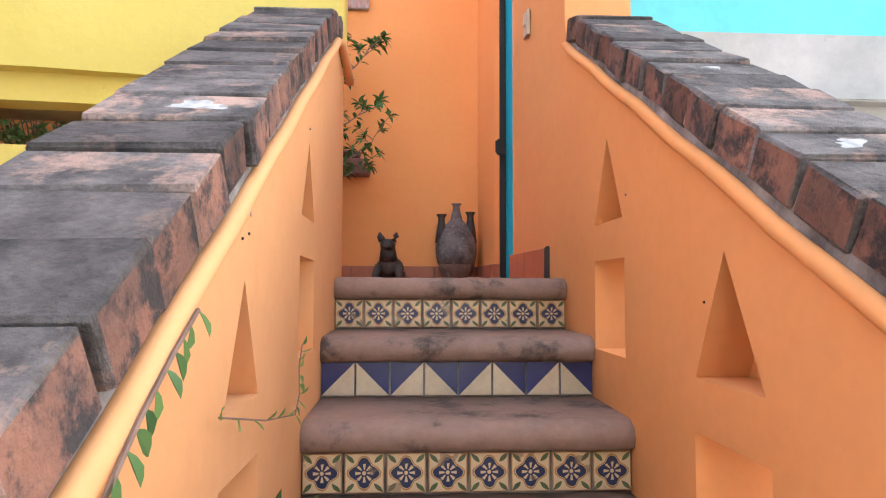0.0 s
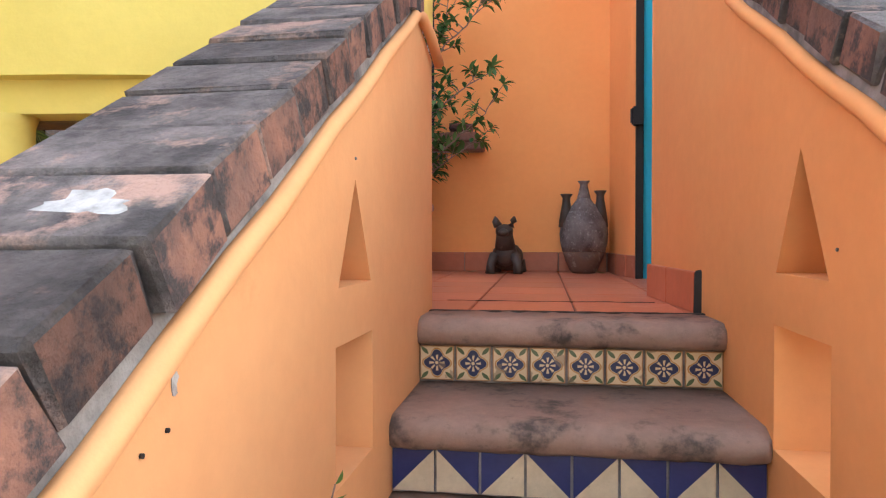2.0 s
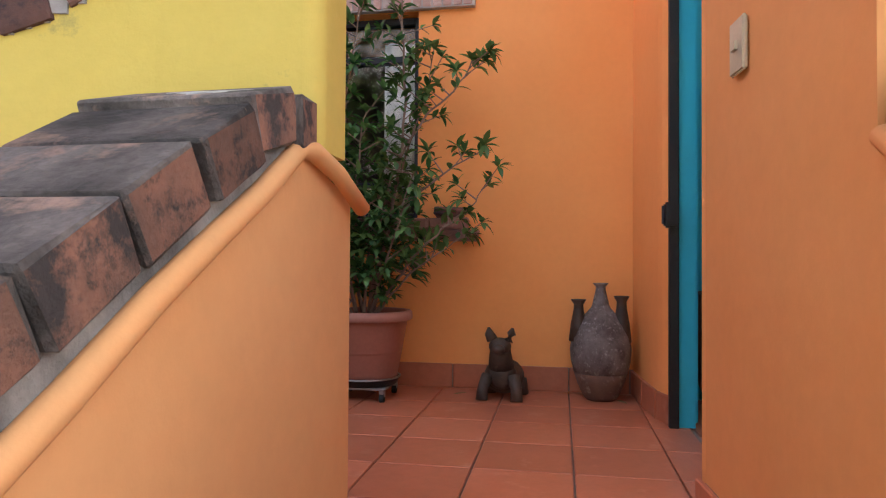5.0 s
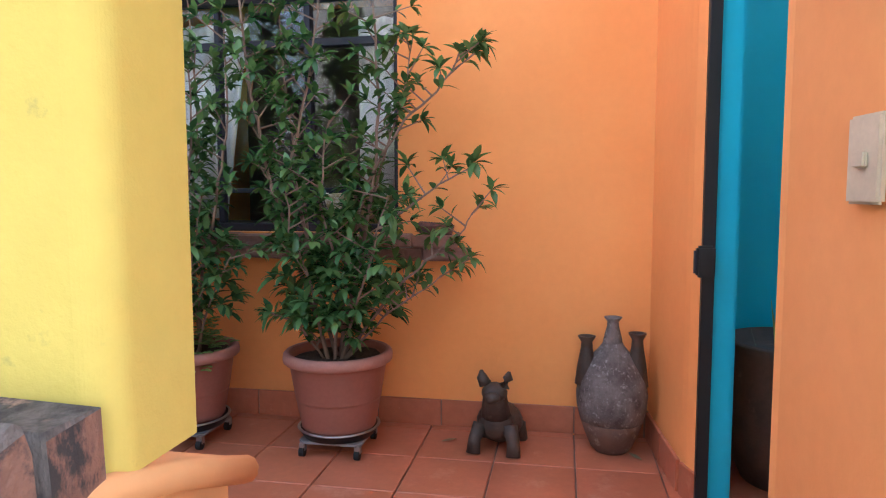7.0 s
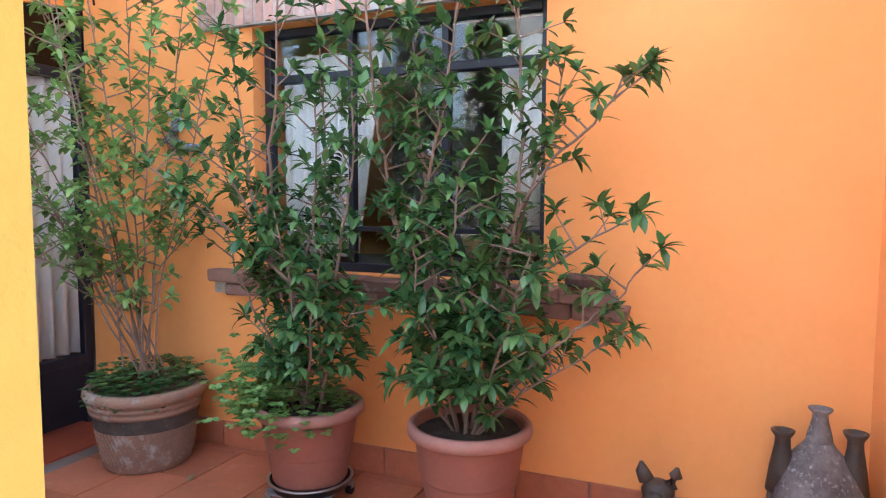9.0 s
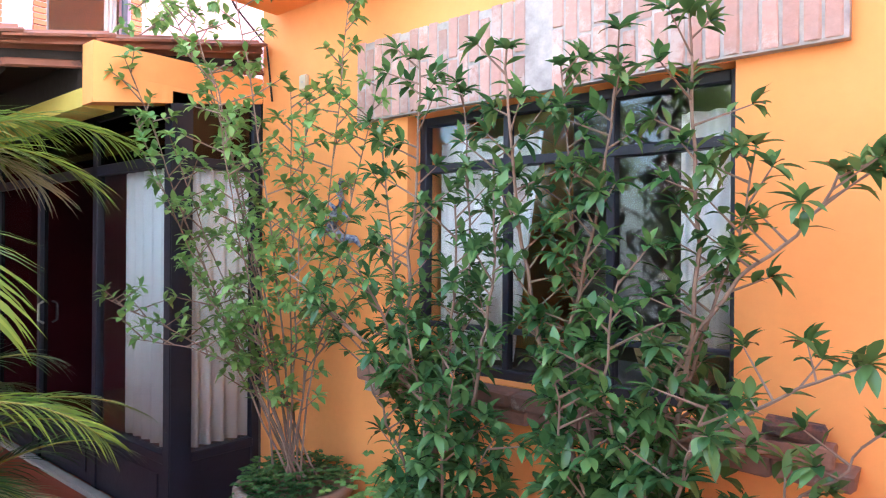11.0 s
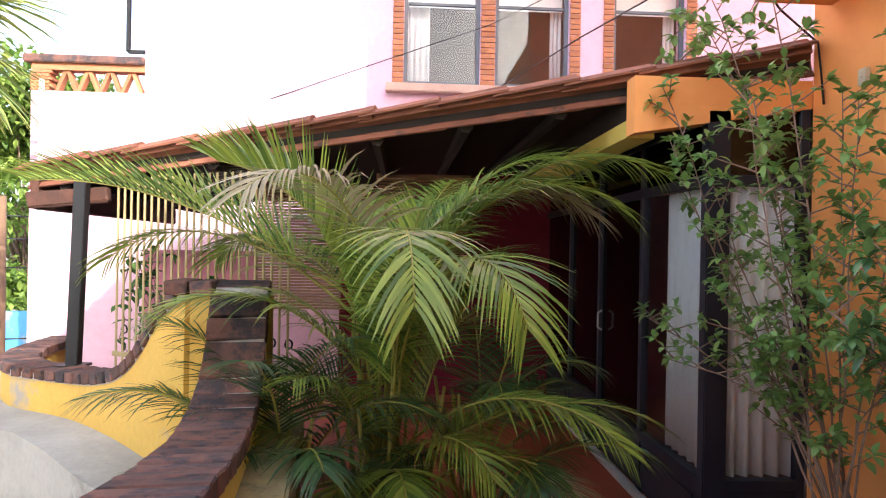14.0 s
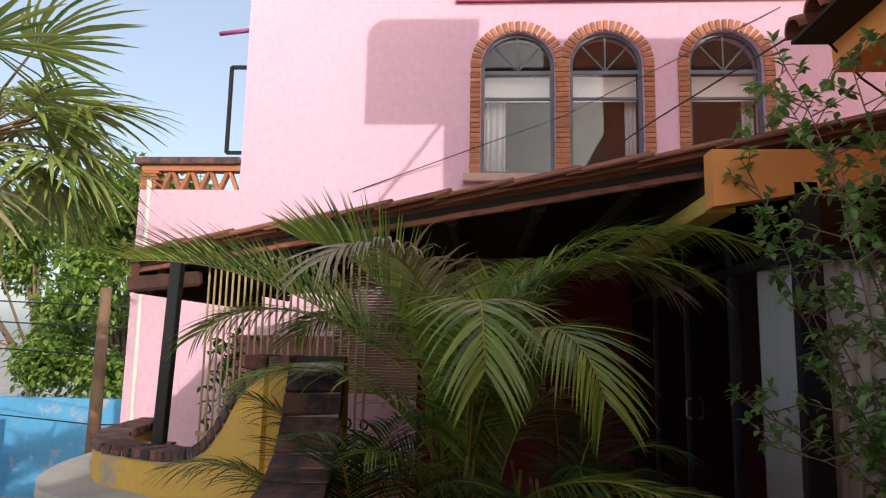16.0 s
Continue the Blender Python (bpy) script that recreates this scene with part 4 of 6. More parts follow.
dm = bmesh.new()
blob(dm, (0, 0.035, 0.105), (0.092, 0.11, 0.092))
blob(dm, (0, -0.045, 0.125), (0.068, 0.065, 0.08))
tube(dm, [(0, -0.05, 0.16), (0, -0.075, 0.23), (0, -0.085, 0.265)], [0.06, 0.05, 0.046], 12)
blob(dm, (0, -0.09, 0.272), (0.05, 0.055, 0.045))
blob(dm, (0, -0.135, 0.262), (0.03, 0.032, 0.026))
for s_ in (-1, 1):
    tube(dm, [(s_ * 0.055, -0.07, 0.12), (s_ * 0.075, -0.1, 0.06), (s_ * 0.078, -0.115, 0.0)], [0.032, 0.026, 0.027], 8)
    tube(dm, [(s_ * 0.06, 0.1, 0.08), (s_ * 0.075, 0.11, 0.0)], [0.035, 0.028], 8)
    tube(dm, [(s_ * 0.034, -0.085, 0.30), (s_ * 0.05, -0.082, 0.335), (s_ * 0.054, -0.078, 0.365)], [0.026, 0.021, 0.005], 8)
dog = part("dog_statue", dm, CLAY, None, "", True, Matrix.Translation((-0.165, 4.42, 0)) @ Matrix.Rotation(-0.1, 4, "Z") @ Matrix.Diagonal((1.12, 0.95, 0.98, 1)))
tagged(dog, "dark burnished clay dog figure standing on floor tiles", "statue")

vz = thing("three_necked_vase", Matrix.Translation((0.32, 4.47, 0)) @ Matrix.Diagonal((0.84, 0.84, 0.97, 1)), "ash-stained clay vase with three flared necks", "vase")
part("foot", lathe([(0.085, 0), (0.105, 0.02), (0.135, 0.08), (0.158, 0.14)], 28), VASE_FOOT, vz, "bare reddish clay foot", True)
part("belly", lathe([(0.158, 0.14), (0.175, 0.2), (0.18, 0.26), (0.17, 0.32), (0.14, 0.38), (0.10, 0.43), (0.06, 0.47), (0.04, 0.50)], 28), VASE, vz, "", True)
for dx, z0, z1, dy in ((0, 0.44, 0.60, 0), (-0.13, 0.30, 0.515, -0.02), (0.12, 0.30, 0.535, -0.02)):
    nk = bmesh.new()
    lathe([(0.058, 0), (0.046, (z1 - z0) * 0.4), (0.03, (z1 - z0) * 0.75), (0.028, (z1 - z0) * 0.88), (0.043, (z1 - z0) * 0.97), (0.045, z1 - z0), (0.03, z1 - z0), (0.02, (z1 - z0) * 0.85)], 16, nk)
    part("neck", nk, CLAY if dx else VASE, vz, "", True, (dx, dy, z0))


# ---- potted shrubs ----
def leaf_quad(bm, base, d, up, length, width, droop=0.25):
    """A pointed leaf of six faces, folded along its rib."""
    d = d.normalized()
    side = d.cross(up)
    side = side.normalized() if side.length > 1e-3 else Vector((1, 0, 0))
    nrm = side.cross(d).normalized()
    prev = None
    st = ((0, 0.05), (0.25, 0.7), (0.55, 1.0), (0.8, 0.62), (1.0, 0.0))
    for t, w in st:
        c = base + d * (length * t) - nrm * (droop * length * t * t)
        h = nrm * (width * 0.16 * w)
        cur = (bm.verts.new(c - side * (width * w / 2) + h), bm.verts.new(c), bm.verts.new(c + side * (width * w / 2) + h)) if w > 0 else (bm.verts.new(c),)
        if prev:
            if len(cur) == 3:
                bm.faces.new((prev[0], prev[1], cur[1], cur[0]))
                bm.faces.new((prev[1], prev[2], cur[2], cur[1]))
            else:
                bm.faces.new((prev[0], prev[1], cur[0]))
                bm.faces.new((prev[1], prev[2], cur[0]))
        prev = cur


def shrub(bw_, bl_, rng, stems, leaf_len, leaf_w, whorl, spacing, side_shoots):
    """Stems given as lists of points; whorls of leaves along their upper parts and on side shoots."""
    for pts, r0, bare in stems:
        pts = [Vector(p) for p in pts]
        fine = []
        for a, c in zip(pts, pts[1:]):
            for i in range(4):
                fine.append(a.lerp(c, i / 4))
        fine.append(pts[-1])
        fine = [p + Vector((rng.uniform(-1, 1), rng.uniform(-1, 1), 0)) * 0.008 for p in fine]
        tube(bw_, fine, [lerp(r0 * 0.85, r0 * 0.3, i / (len(fine) - 1)) for i in range(len(fine))], 5)
        total = sum((a - c).length for a, c in zip(fine, fine[1:]))
        run, nxt = 0.0, bare * total
        for a, c in zip(fine, fine[1:]):
            seg = (c - a).length
            while nxt < run + seg:
                p = a.lerp(c, (nxt - run) / max(seg, 1e-6))
                d = (c - a).normalized()
                if rng.random() < side_shoots:
                    az = rng.uniform(0, 6.28)
                    tip = p + Vector((math.cos(az), math.sin(az) * 0.8, rng.uniform(0.2, 1.0))).normalized() * rng.uniform(0.05, 0.17)
                    if tip.y > YB - 0.05:
                        tip.y = YB - 0.06
                    tube(bw_, [p, tip], [0.004, 0.002], 4)
                    cluster(bl_, rng, tip, (tip - p).normalized(), leaf_len, leaf_w, whorl)
                    mid = p.lerp(tip, 0.6)
                    cluster(bl_, rng, mid, (tip - p).normalized(), leaf_len * 0.9, leaf_w, 2)
                else:
                    cluster(bl_, rng, p, d, leaf_len, leaf_w, 2 if whorl > 2 else 1)
                nxt += spacing * rng.uniform(0.6, 1.4)
            run += seg
        cluster(bl_, rng, fine[-1], (fine[-1] - fine[-3]).normalized(), leaf_len * 0.9, leaf_w, whorl + 2)


def cluster(bm, rng, p, d, length, width, count):
    u = d.cross(Vector((0.3, 0.5, 0.8))).normalized()
    w = d.cross(u)
    a0 = rng.uniform(0, 6.28)
    for i in range(count):
        a = a0 + 6.28 * i / count + rng.uniform(-0.4, 0.4)
        out = (u * math.cos(a) + w * math.sin(a)) * rng.uniform(0.75, 1.0) + d * rng.uniform(0.3, 0.95) + Vector((0, 0, 0.2))
        if (p + out * length).y > YB - 0.01:
            out.y = -abs(out.y)
        leaf_quad(bm, p, out, Vector((rng.uniform(-0.2, 0.2), rng.uniform(-0.2, 0.2), 1)), length * rng.uniform(0.65, 1.15), width * rng.uniform(0.8, 1.1), rng.uniform(0.15, 0.7))


def plastic_pot(parent, r=0.235, h=0.39, z=0.1):
    p = part("pot", lathe([(r * 0.66, z), (r * 0.7, z + 0.012), (r * 0.705, z + 0.03), (r * 0.785, z + h * 0.375), (r * 0.789, z + h * 0.395), (r * 0.797, z + h * 0.4), (r * 0.801, z + h * 0.42), (r * 0.801, z + h * 0.43), (r * 0.806, z + h * 0.45), (r * 0.895, z + h * 0.83), (r * 0.9, z + h * 0.85), (r * 0.92, z + h * 0.87), (r * 0.99, z + h * 0.88), (r, z + h * 0.9), (r, z + h * 0.97), (r * 0.97, z + h), (r * 0.9, z + h), (r * 0.87, z + h * 0.94), (r * 0.84, z + h * 0.86)], 36), POT, parent, "", True)
    part("rim", lathe([(r * 0.985, z + h * 0.868), (r * 1.012, z + h * 0.885), (r * 1.018, z + h * 0.93), (r * 1.008, z + h * 0.98), (r * 0.97, z + h * 1.008), (r * 0.905, z + h * 1.006), (r * 0.885, z + h * 0.96)], 40, cap=False), POT_RIM, parent, "sun-bleached rolled rim", True)
    s_ = lathe([(0.02, z + h * 0.9), (r * 0.5, z + h * 0.895), (r * 0.86, z + h * 0.88)], 20, cap=False)
    rng = random.Random(2)
    for v in s_.verts:
        v.co.z += rng.uniform(-0.008, 0.012)
    bmesh.ops.contextual_create(s_, geom=[e for e in s_.edges if e.is_boundary and e.verts[0].co.xy.length < 0.05])
    part("soil", s_, SOIL, parent, "", False)
    return p


def dolly(parent, r=0.175):
    """A square zinc plate on four casters with a black saucer on it."""
    h = 0.135
    pl = prism([[(h * sx * k, h * sy * j) for sx, sy, k, j in ((1, 1, 0.86, 1.02), (-1, 1, 0.86, 1.02), (-1, 1, 1.02, 0.86), (-1, -1, 1.02, 0.86), (-1, -1, 0.86, 1.02), (1, -1, 0.86, 1.02), (1, -1, 1.02, 0.86), (1, 1, 1.02, 0.86))]], "z", 0.058, 0.068)
    d = part("dolly_plate", pl, ZINC, parent, "dull zinc dolly plate")
    part("saucer", lathe([(r * 0.8, 0.068), (r * 0.88, 0.07), (r * 0.98, 0.1), (r, 0.108), (r * 0.965, 0.108), (r * 0.85, 0.078)], 32), BLACK, parent, "black plastic saucer", True)
    part("saucer_rim", lathe([(r + 0.001, 0.103), (r + 0.005, 0.107), (r + 0.001, 0.111), (r - 0.008, 0.11)], 32, cap=False), METAL, parent, "shiny worn rim", True)
    for i in range(4):
        a = math.radians(45 + 90 * i)
        c = Vector((math.cos(a), math.sin(a), 0)) * h * 1.27
        part("caster", blk(c.x - 0.013, c.x + 0.013, c.y - 0.015, c.y + 0.015, 0.022, 0.06, 0.004), METAL, d, "zinc caster fork")
        w_ = tube(bmesh.new(), [(c.x - 0.011, c.y - 0.006, 0.021), (c.x + 0.011, c.y - 0.006, 0.021)], 0.021, 14)
        part("caster_wheel", w_, RUBBER, d, "", False)


def clover(bm, rng, centre, r, z, count, hang=0.0):
    for i in range(count):
        a, q = rng.uniform(0, 6.28), r * math.sqrt(rng.random()) * 1.1
        p = Vector((centre[0] + q * math.cos(a), centre[1] + q * math.sin(a), z + rng.uniform(-0.02, 0.11) - hang * max(0, q - r * 0.8) * 2))
        for k in range(3):
            b0 = a + k * 2.1
            leaf_quad(bm, p, Vector((math.cos(b0), math.sin(b0), 0.1)), Vector((0, 0, 1)), 0.028, 0.026, 0.1)


# nearest shrub, right of the window
P1 = (-0.85, 4.29)
s1 = thing("potted_shrub", (0, 0, 0), "glossy green shrub in a terracotta plastic pot on wheels", "potted plant", "potted shrubs by the window")
rng = random.Random(11)


def pot_at(parent, x, y, r=0.235, h=0.39):
    before = set(bpy.data.objects)
    plastic_pot(parent, r, h)
    dolly(parent)
    for o in set(bpy.data.objects) - before:
        if o.parent == parent:
            o.location = (x, y, 0)


pot_at(s1, *P1, 0.232, 0.335)
wood, lv = bmesh.new(), bmesh.new()


def S(*pts):
    return [(P[0], P[1], P[2]) for P in pts]


stems = [
    (S((P1[0] +0.01, P1[1] +0.00, 0.40), (-0.81, 4.26, 0.672), (-0.708, 4.24, 1.146), (-0.525, 4.22, 1.406), (-0.393, 4.2, 1.512), (-0.301, 4.2, 1.656)), 0.011, 0.4),
    (S((P1[0] +0.03, P1[1] -0.02, 0.40), (-0.706, 4.2, 0.839), (-0.559, 4.18, 1.021), (-0.408, 4.17, 1.126), (-0.264, 4.17, 1.206)), 0.01, 0.35),
    (S((P1[0] +0.04, P1[1] -0.04, 0.40), (-0.591, 4.16, 0.692), (-0.424, 4.14, 0.847), (-0.304, 4.17, 0.943), (-0.227, 4.2, 1.054)), 0.008, 0.25),
    (S((P1[0] +0.02, P1[1] +0.02, 0.40), (-0.732, 4.28, 0.935), (-0.636, 4.28, 1.256), (-0.558, 4.27, 1.443), (-0.501, 4.26, 1.75)), 0.009, 0.3),
    (S((P1[0] +0.00, P1[1] +0.01, 0.40), (-0.687, 4.24, 1.017), (-0.638, 4.24, 1.485), (-0.657, 4.24, 1.837), (-0.669, 4.25, 2.132)), 0.011, 0.3),
    (S((P1[0] -0.04, P1[1] -0.02, 0.40), (-1.017, 4.19, 0.928), (-1.092, 4.16, 1.169), (-1.138, 4.13, 1.488), (-1.169, 4.1, 1.854), (-1.178, 4.08, 2.084)), 0.012, 0.3),
    (S((P1[0] -0.01, P1[1] +0.00, 0.40), (-0.942, 4.22, 0.889), (-1.015, 4.2, 1.235), (-0.913, 4.2, 1.657), (-0.879, 4.22, 2.016)), 0.011, 0.3),
    (S((P1[0] +0.00, P1[1] -0.05, 0.40), (-0.795, 4.15, 0.807), (-0.844, 4.08, 1.101), (-0.797, 4.06, 1.394)), 0.01, 0.12),
    (S((P1[0] -0.02, P1[1] +0.04, 0.40), (-0.988, 4.33, 0.876), (-1.089, 4.36, 1.48), (-1.145, 4.36, 2.088)), 0.01, 0.3),
    (S((P1[0] +0.05, P1[1] -0.04, 0.40), (-0.606, 4.14, 0.615), (-0.45, 4.12, 0.72), (-0.332, 4.13, 0.808)), 0.007, 0.2),
    (S((P1[0] -0.05, P1[1] -0.05, 0.40), (-0.959, 4.14, 0.575), (-1.09, 4.12, 0.62)), 0.007, 0.1),
    (S((P1[0] -0.03, P1[1] -0.05, 0.40), (-0.892, 4.1, 0.754), (-0.958, 4.05, 0.956), (-0.954, 4.02, 1.15)), 0.008, 0.1),
    (S((P1[0] +0.03, P1[1] -0.05, 0.40), (-0.693, 4.1, 0.704), (-0.602, 4.06, 0.955), (-0.56, 4.05, 1.102)), 0.008, 0.1),
]
shrub(wood, lv, rng, stems, 0.07, 0.029, 9, 0.039, 0.66)
for i in range(45):
    a, q = rng.uniform(0, 6.28), rng.uniform(0.05, 0.28)
    c = Vector((P1[0] + 0.03 + q * math.cos(a), P1[1] - 0.1 + q * 0.7 * math.sin(a), rng.uniform(0.75, 1.3)))
    cluster(lv, rng, c, Vector((math.cos(a), math.sin(a), 0.9)).normalized(), 0.072, 0.03, 7)
for i in range(85):
    a, q = rng.uniform(0, 6.28), rng.uniform(0.05, 0.28)
    c = Vector((P1[0] + q * math.cos(a), P1[1] - 0.03 + q * 0.9 * math.sin(a), 0.47 + q * 0.5 + rng.uniform(0, 0.34)))
    cluster(lv, rng, c, Vector((math.cos(a), math.sin(a), 0.8)).normalized(), 0.08, 0.033, 8)
part("branch_framework", wood, BARK, s1)
part("crown", lv, LEAF, s1, "glossy dark green leaves", True)

# middle shrub with clover at its foot
P2 = (-1.56, 4.28)
s2 = thing("potted_shrub", (0, 0, 0), "leggy green shrub with clover in a wheeled pot", "potted plant", "potted shrubs by the window")
pot_at(s2, *P2, 0.222, 0.325)
wood, lv = bmesh.new(), bmesh.new()
rng = random.Random(23)
stems = [
    (S((P2[0] +0.00, P2[1] +0.00, 0.39), (-1.526, 4.2, 0.494), (-1.538, 4.16, 0.829), (-1.515, 4.1, 0.945), (-1.682, 4.04, 1.106), (-1.858, 3.97, 1.247), (-1.981, 3.88, 1.382)), 0.013, 0.45),
    (S((P2[0] +0.02, P2[1] +0.00, 0.39), (-1.539, 4.22, 0.488), (-1.565, 4.2, 0.824), (-1.499, 4.2, 1.096), (-1.457, 4.18, 1.216), (-1.443, 4.18, 1.626)), 0.012, 0.35),
    (S((P2[0] +0.05, P2[1] +0.00, 0.39), (-1.424, 4.2, 0.776), (-1.321, 4.18, 1.171), (-1.278, 4.16, 1.345), (-1.263, 4.16, 1.779)), 0.011, 0.3),
    (S((P2[0] -0.04, P2[1] +0.00, 0.39), (-1.657, 4.2, 0.845), (-1.681, 4.18, 1.126), (-1.658, 4.17, 1.466), (-1.614, 4.16, 1.684), (-1.609, 4.16, 2.147)), 0.012, 0.3),
    (S((P2[0] +0.06, P2[1] -0.04, 0.39), (-1.343, 4.12, 0.686), (-1.211, 4.1, 0.889)), 0.007, 0.3),
    (S((P2[0] -0.03, P2[1] +0.02, 0.39), (-1.641, 4.22, 0.88), (-1.699, 4.1, 1.201), (-1.775, 4.02, 1.416), (-1.888, 3.95, 1.599)), 0.009, 0.35),
    (S((P2[0] +0.00, P2[1] -0.04, 0.39), (-1.484, 4.1, 0.69), (-1.5, 4.05, 1.0), (-1.514, 4.0, 1.248)), 0.009, 0.15),
    (S((P2[0] -0.05, P2[1] -0.02, 0.39), (-1.667, 4.14, 0.733), (-1.76, 4.1, 0.945), (-1.805, 4.08, 1.15)), 0.008, 0.2),
    (S((P2[0] +0.03, P2[1] +0.05, 0.39), (-1.562, 4.33, 0.867), (-1.513, 4.36, 1.434), (-1.559, 4.36, 2.06)), 0.01, 0.3),
    (S((P2[0] -0.02, P2[1] +0.05, 0.39), (-1.761, 4.34, 0.866), (-1.923, 4.36, 1.377), (-2.003, 4.36, 1.946)), 0.01, 0.3),
    (S((P2[0] +0.00, P2[1] -0.05, 0.39), (-1.42, 4.08, 0.643), (-1.367, 4.03, 0.902), (-1.299, 4.0, 1.101)), 0.008, 0.15),
]
shrub(wood, lv, rng, stems, 0.07, 0.029, 9, 0.039, 0.66)
for i in range(75):
    a, q = rng.uniform(0, 6.28), rng.uniform(0.05, 0.26)
    c = Vector((P2[0] + 0.03 + q * math.cos(a), P2[1] - 0.08 + q * 0.7 * math.sin(a), rng.uniform(0.58, 1.2)))
    cluster(lv, rng, c, Vector((math.cos(a), math.sin(a), 0.8)).normalized(), 0.072, 0.03, 7)
part("branch_framework", wood, BARK, s2)
part("crown", lv, LEAF, s2, "glossy dark green leaves", True)
cv = bmesh.new()
clover(cv, rng, (P2[0] - 0.03, P2[1] - 0.03), 0.22, 0.44, 260, 0.9)
for i in range(330):
    d = Vector((rng.gauss(0, 0.09), rng.gauss(0, 0.08), rng.gauss(0, 0.1)))
    p = Vector((P2[0] - 0.14, P2[1] - 0.13, 0.50)) + d
    if (p.xy - Vector(P2)).length < 0.24 and p.z < 0.43:
        continue
    for k in range(3):
        b0 = i + k * 2.1
        leaf_quad(cv, p, Vector((math.cos(b0), math.sin(b0), 0.25 * math.sin(i * 1.7))), Vector((rng.uniform(-0.5, 0.5), rng.uniform(-0.9, 0.1), 1)), 0.028, 0.026, 0.1)
part("clover", cv, LEAF_LIGHT, s2, "bright green clover leaves")["kind"] = "stuff"

# far shrub in an old clay pot
P3 = (-2.53, 4.33)
s3 = thing("potted_shrub", (0, 0, 0), "light green small-leaved shrub in a weathered clay pot", "potted plant", "potted shrubs by the window")
pot3 = part("pot", lathe([(0.195, 0), (0.205, 0.012), (0.224, 0.13), (0.238, 0.22), (0.252, 0.3), (0.262, 0.305), (0.266, 0.322), (0.258, 0.332), (0.27, 0.338), (0.273, 0.355), (0.265, 0.363), (0.28, 0.372), (0.29, 0.395), (0.288, 0.42), (0.275, 0.432), (0.25, 0.43), (0.24, 0.39), (0.05, 0.385)], 40), POT_OLD, s3, "banded clay pot with chalky bloom", True, Matrix.Translation((P3[0], P3[1], 0)) @ Matrix.Diagonal((0.96, 0.96, 0.89, 1)))
part("dark_band", lathe([(0.2405, 0.225), (0.2535, 0.296)], 40, cap=False), SOOT, pot3, "blackened band with pale scratches", True)
wv_ = bmesh.new()
for i in range(60):
    for s_ in (-1, 1):
        a0 = 2 * math.pi * i / 60
        pts_ = [(lerp(0.209, 0.2405, q) * math.cos(a0 + s_ * 0.28 * q), lerp(0.209, 0.2405, q) * math.sin(a0 + s_ * 0.28 * q), lerp(0.03, 0.222, q)) for q in (0.12, 0.4, 0.7, 1.0)]
        tube(wv_, pts_, 0.0026, 4)
part("weave_relief", wv_, POT_OLD, pot3, "incised basket-weave relief")
wood, lv = bmesh.new(), bmesh.new()
rng = random.Random(31)
stems = []
for i in range(14):
    dx, dy = lerp(-0.8, 0.55, (i + rng.random()) / 14), rng.uniform(-0.6, 0.1)
    top = rng.uniform(1.5, 2.6) if i % 3 else rng.uniform(1.05, 1.5)
    stems.append((S((P3[0] + rng.uniform(-0.1, 0.1), P3[1] + rng.uniform(-0.08, 0.08), 0.42), (P3[0] - 0.02 + dx * 0.25, P3[1] + dy * 0.3, 0.9), (P3[0] + dx * 0.65, P3[1] + dy * 0.7, 0.95 + 0.45 * (top - 0.9)), (P3[0] + dx * 1.05, P3[1] + dy, top)), 0.0065, 0.3))
for dx, dy, z in ((-0.75, -0.3, 2.62), (-0.45, -0.4, 2.7), (-0.1, -0.3, 2.65)):
    stems.append((S((P3[0], P3[1], 0.42), (P3[0] + dx * 0.2, P3[1] + dy * 0.3, 1.3), (P3[0] + dx * 0.5, P3[1] + dy * 0.7, 2.2), (P3[0] + dx * 0.8, P3[1] + dy, z), (P3[0] + dx * 1.3, P3[1] + dy * 1.2, z - 0.1)), 0.006, 0.35))
shrub(wood, lv, rng, stems, 0.054, 0.032, 6, 0.046, 0.75)
part("branch_framework", wood, BARK, s3)
part("crown", lv, LEAF_LIGHT, s3, "small light green leaves", True)
cv = bmesh.new()
clover(cv, rng, P3, 0.24, 0.375, 420, 0.4)
part("ground_cover", cv, LEAF, s3, "low dark ground cover in the pot")["kind"] = "stuff"

# painted ornament on the wall: a climbing lizard figure
og = bmesh.new()
tube(og, [(-2.60, YB - 0.02, 1.80), (-2.63, YB - 0.025, 1.76), (-2.59, YB - 0.03, 1.70), (-2.63, YB - 0.035, 1.62), (-2.68, YB - 0.03, 1.55), (-2.60, YB - 0.025, 1.50), (-2.50, YB - 0.02, 1.50), (-2.46, YB - 0.02, 1.46)], [0.018, 0.022, 0.016, 0.035, 0.04, 0.03, 0.018, 0.006], 8)
for p, q in (((-2.63, 1.65), (-2.71, 1.69)), ((-2.62, 1.65), (-2.55, 1.60)), ((-2.67, 1.56), (-2.76, 1.52)), ((-2.64, 1.53), (-2.62, 1.44))):
    tube(og, [(p[0], YB - 0.03, p[1]), (q[0], YB - 0.015, q[1])], [0.012, 0.008], 6)
bmesh.ops.translate(og, vec=(0.06, 0, 0.02), verts=og.verts)
og_ob = part("wall_ornament", og, mat("dotted_blue_paint", (0.03, 0.035, 0.12), (0.35, 0.4, 0.5), 0.4, 60, 150, 0.05), None, "", True)
tagged(og_ob, "blue and white dotted lizard ornament on the orange wall", "wall ornament")


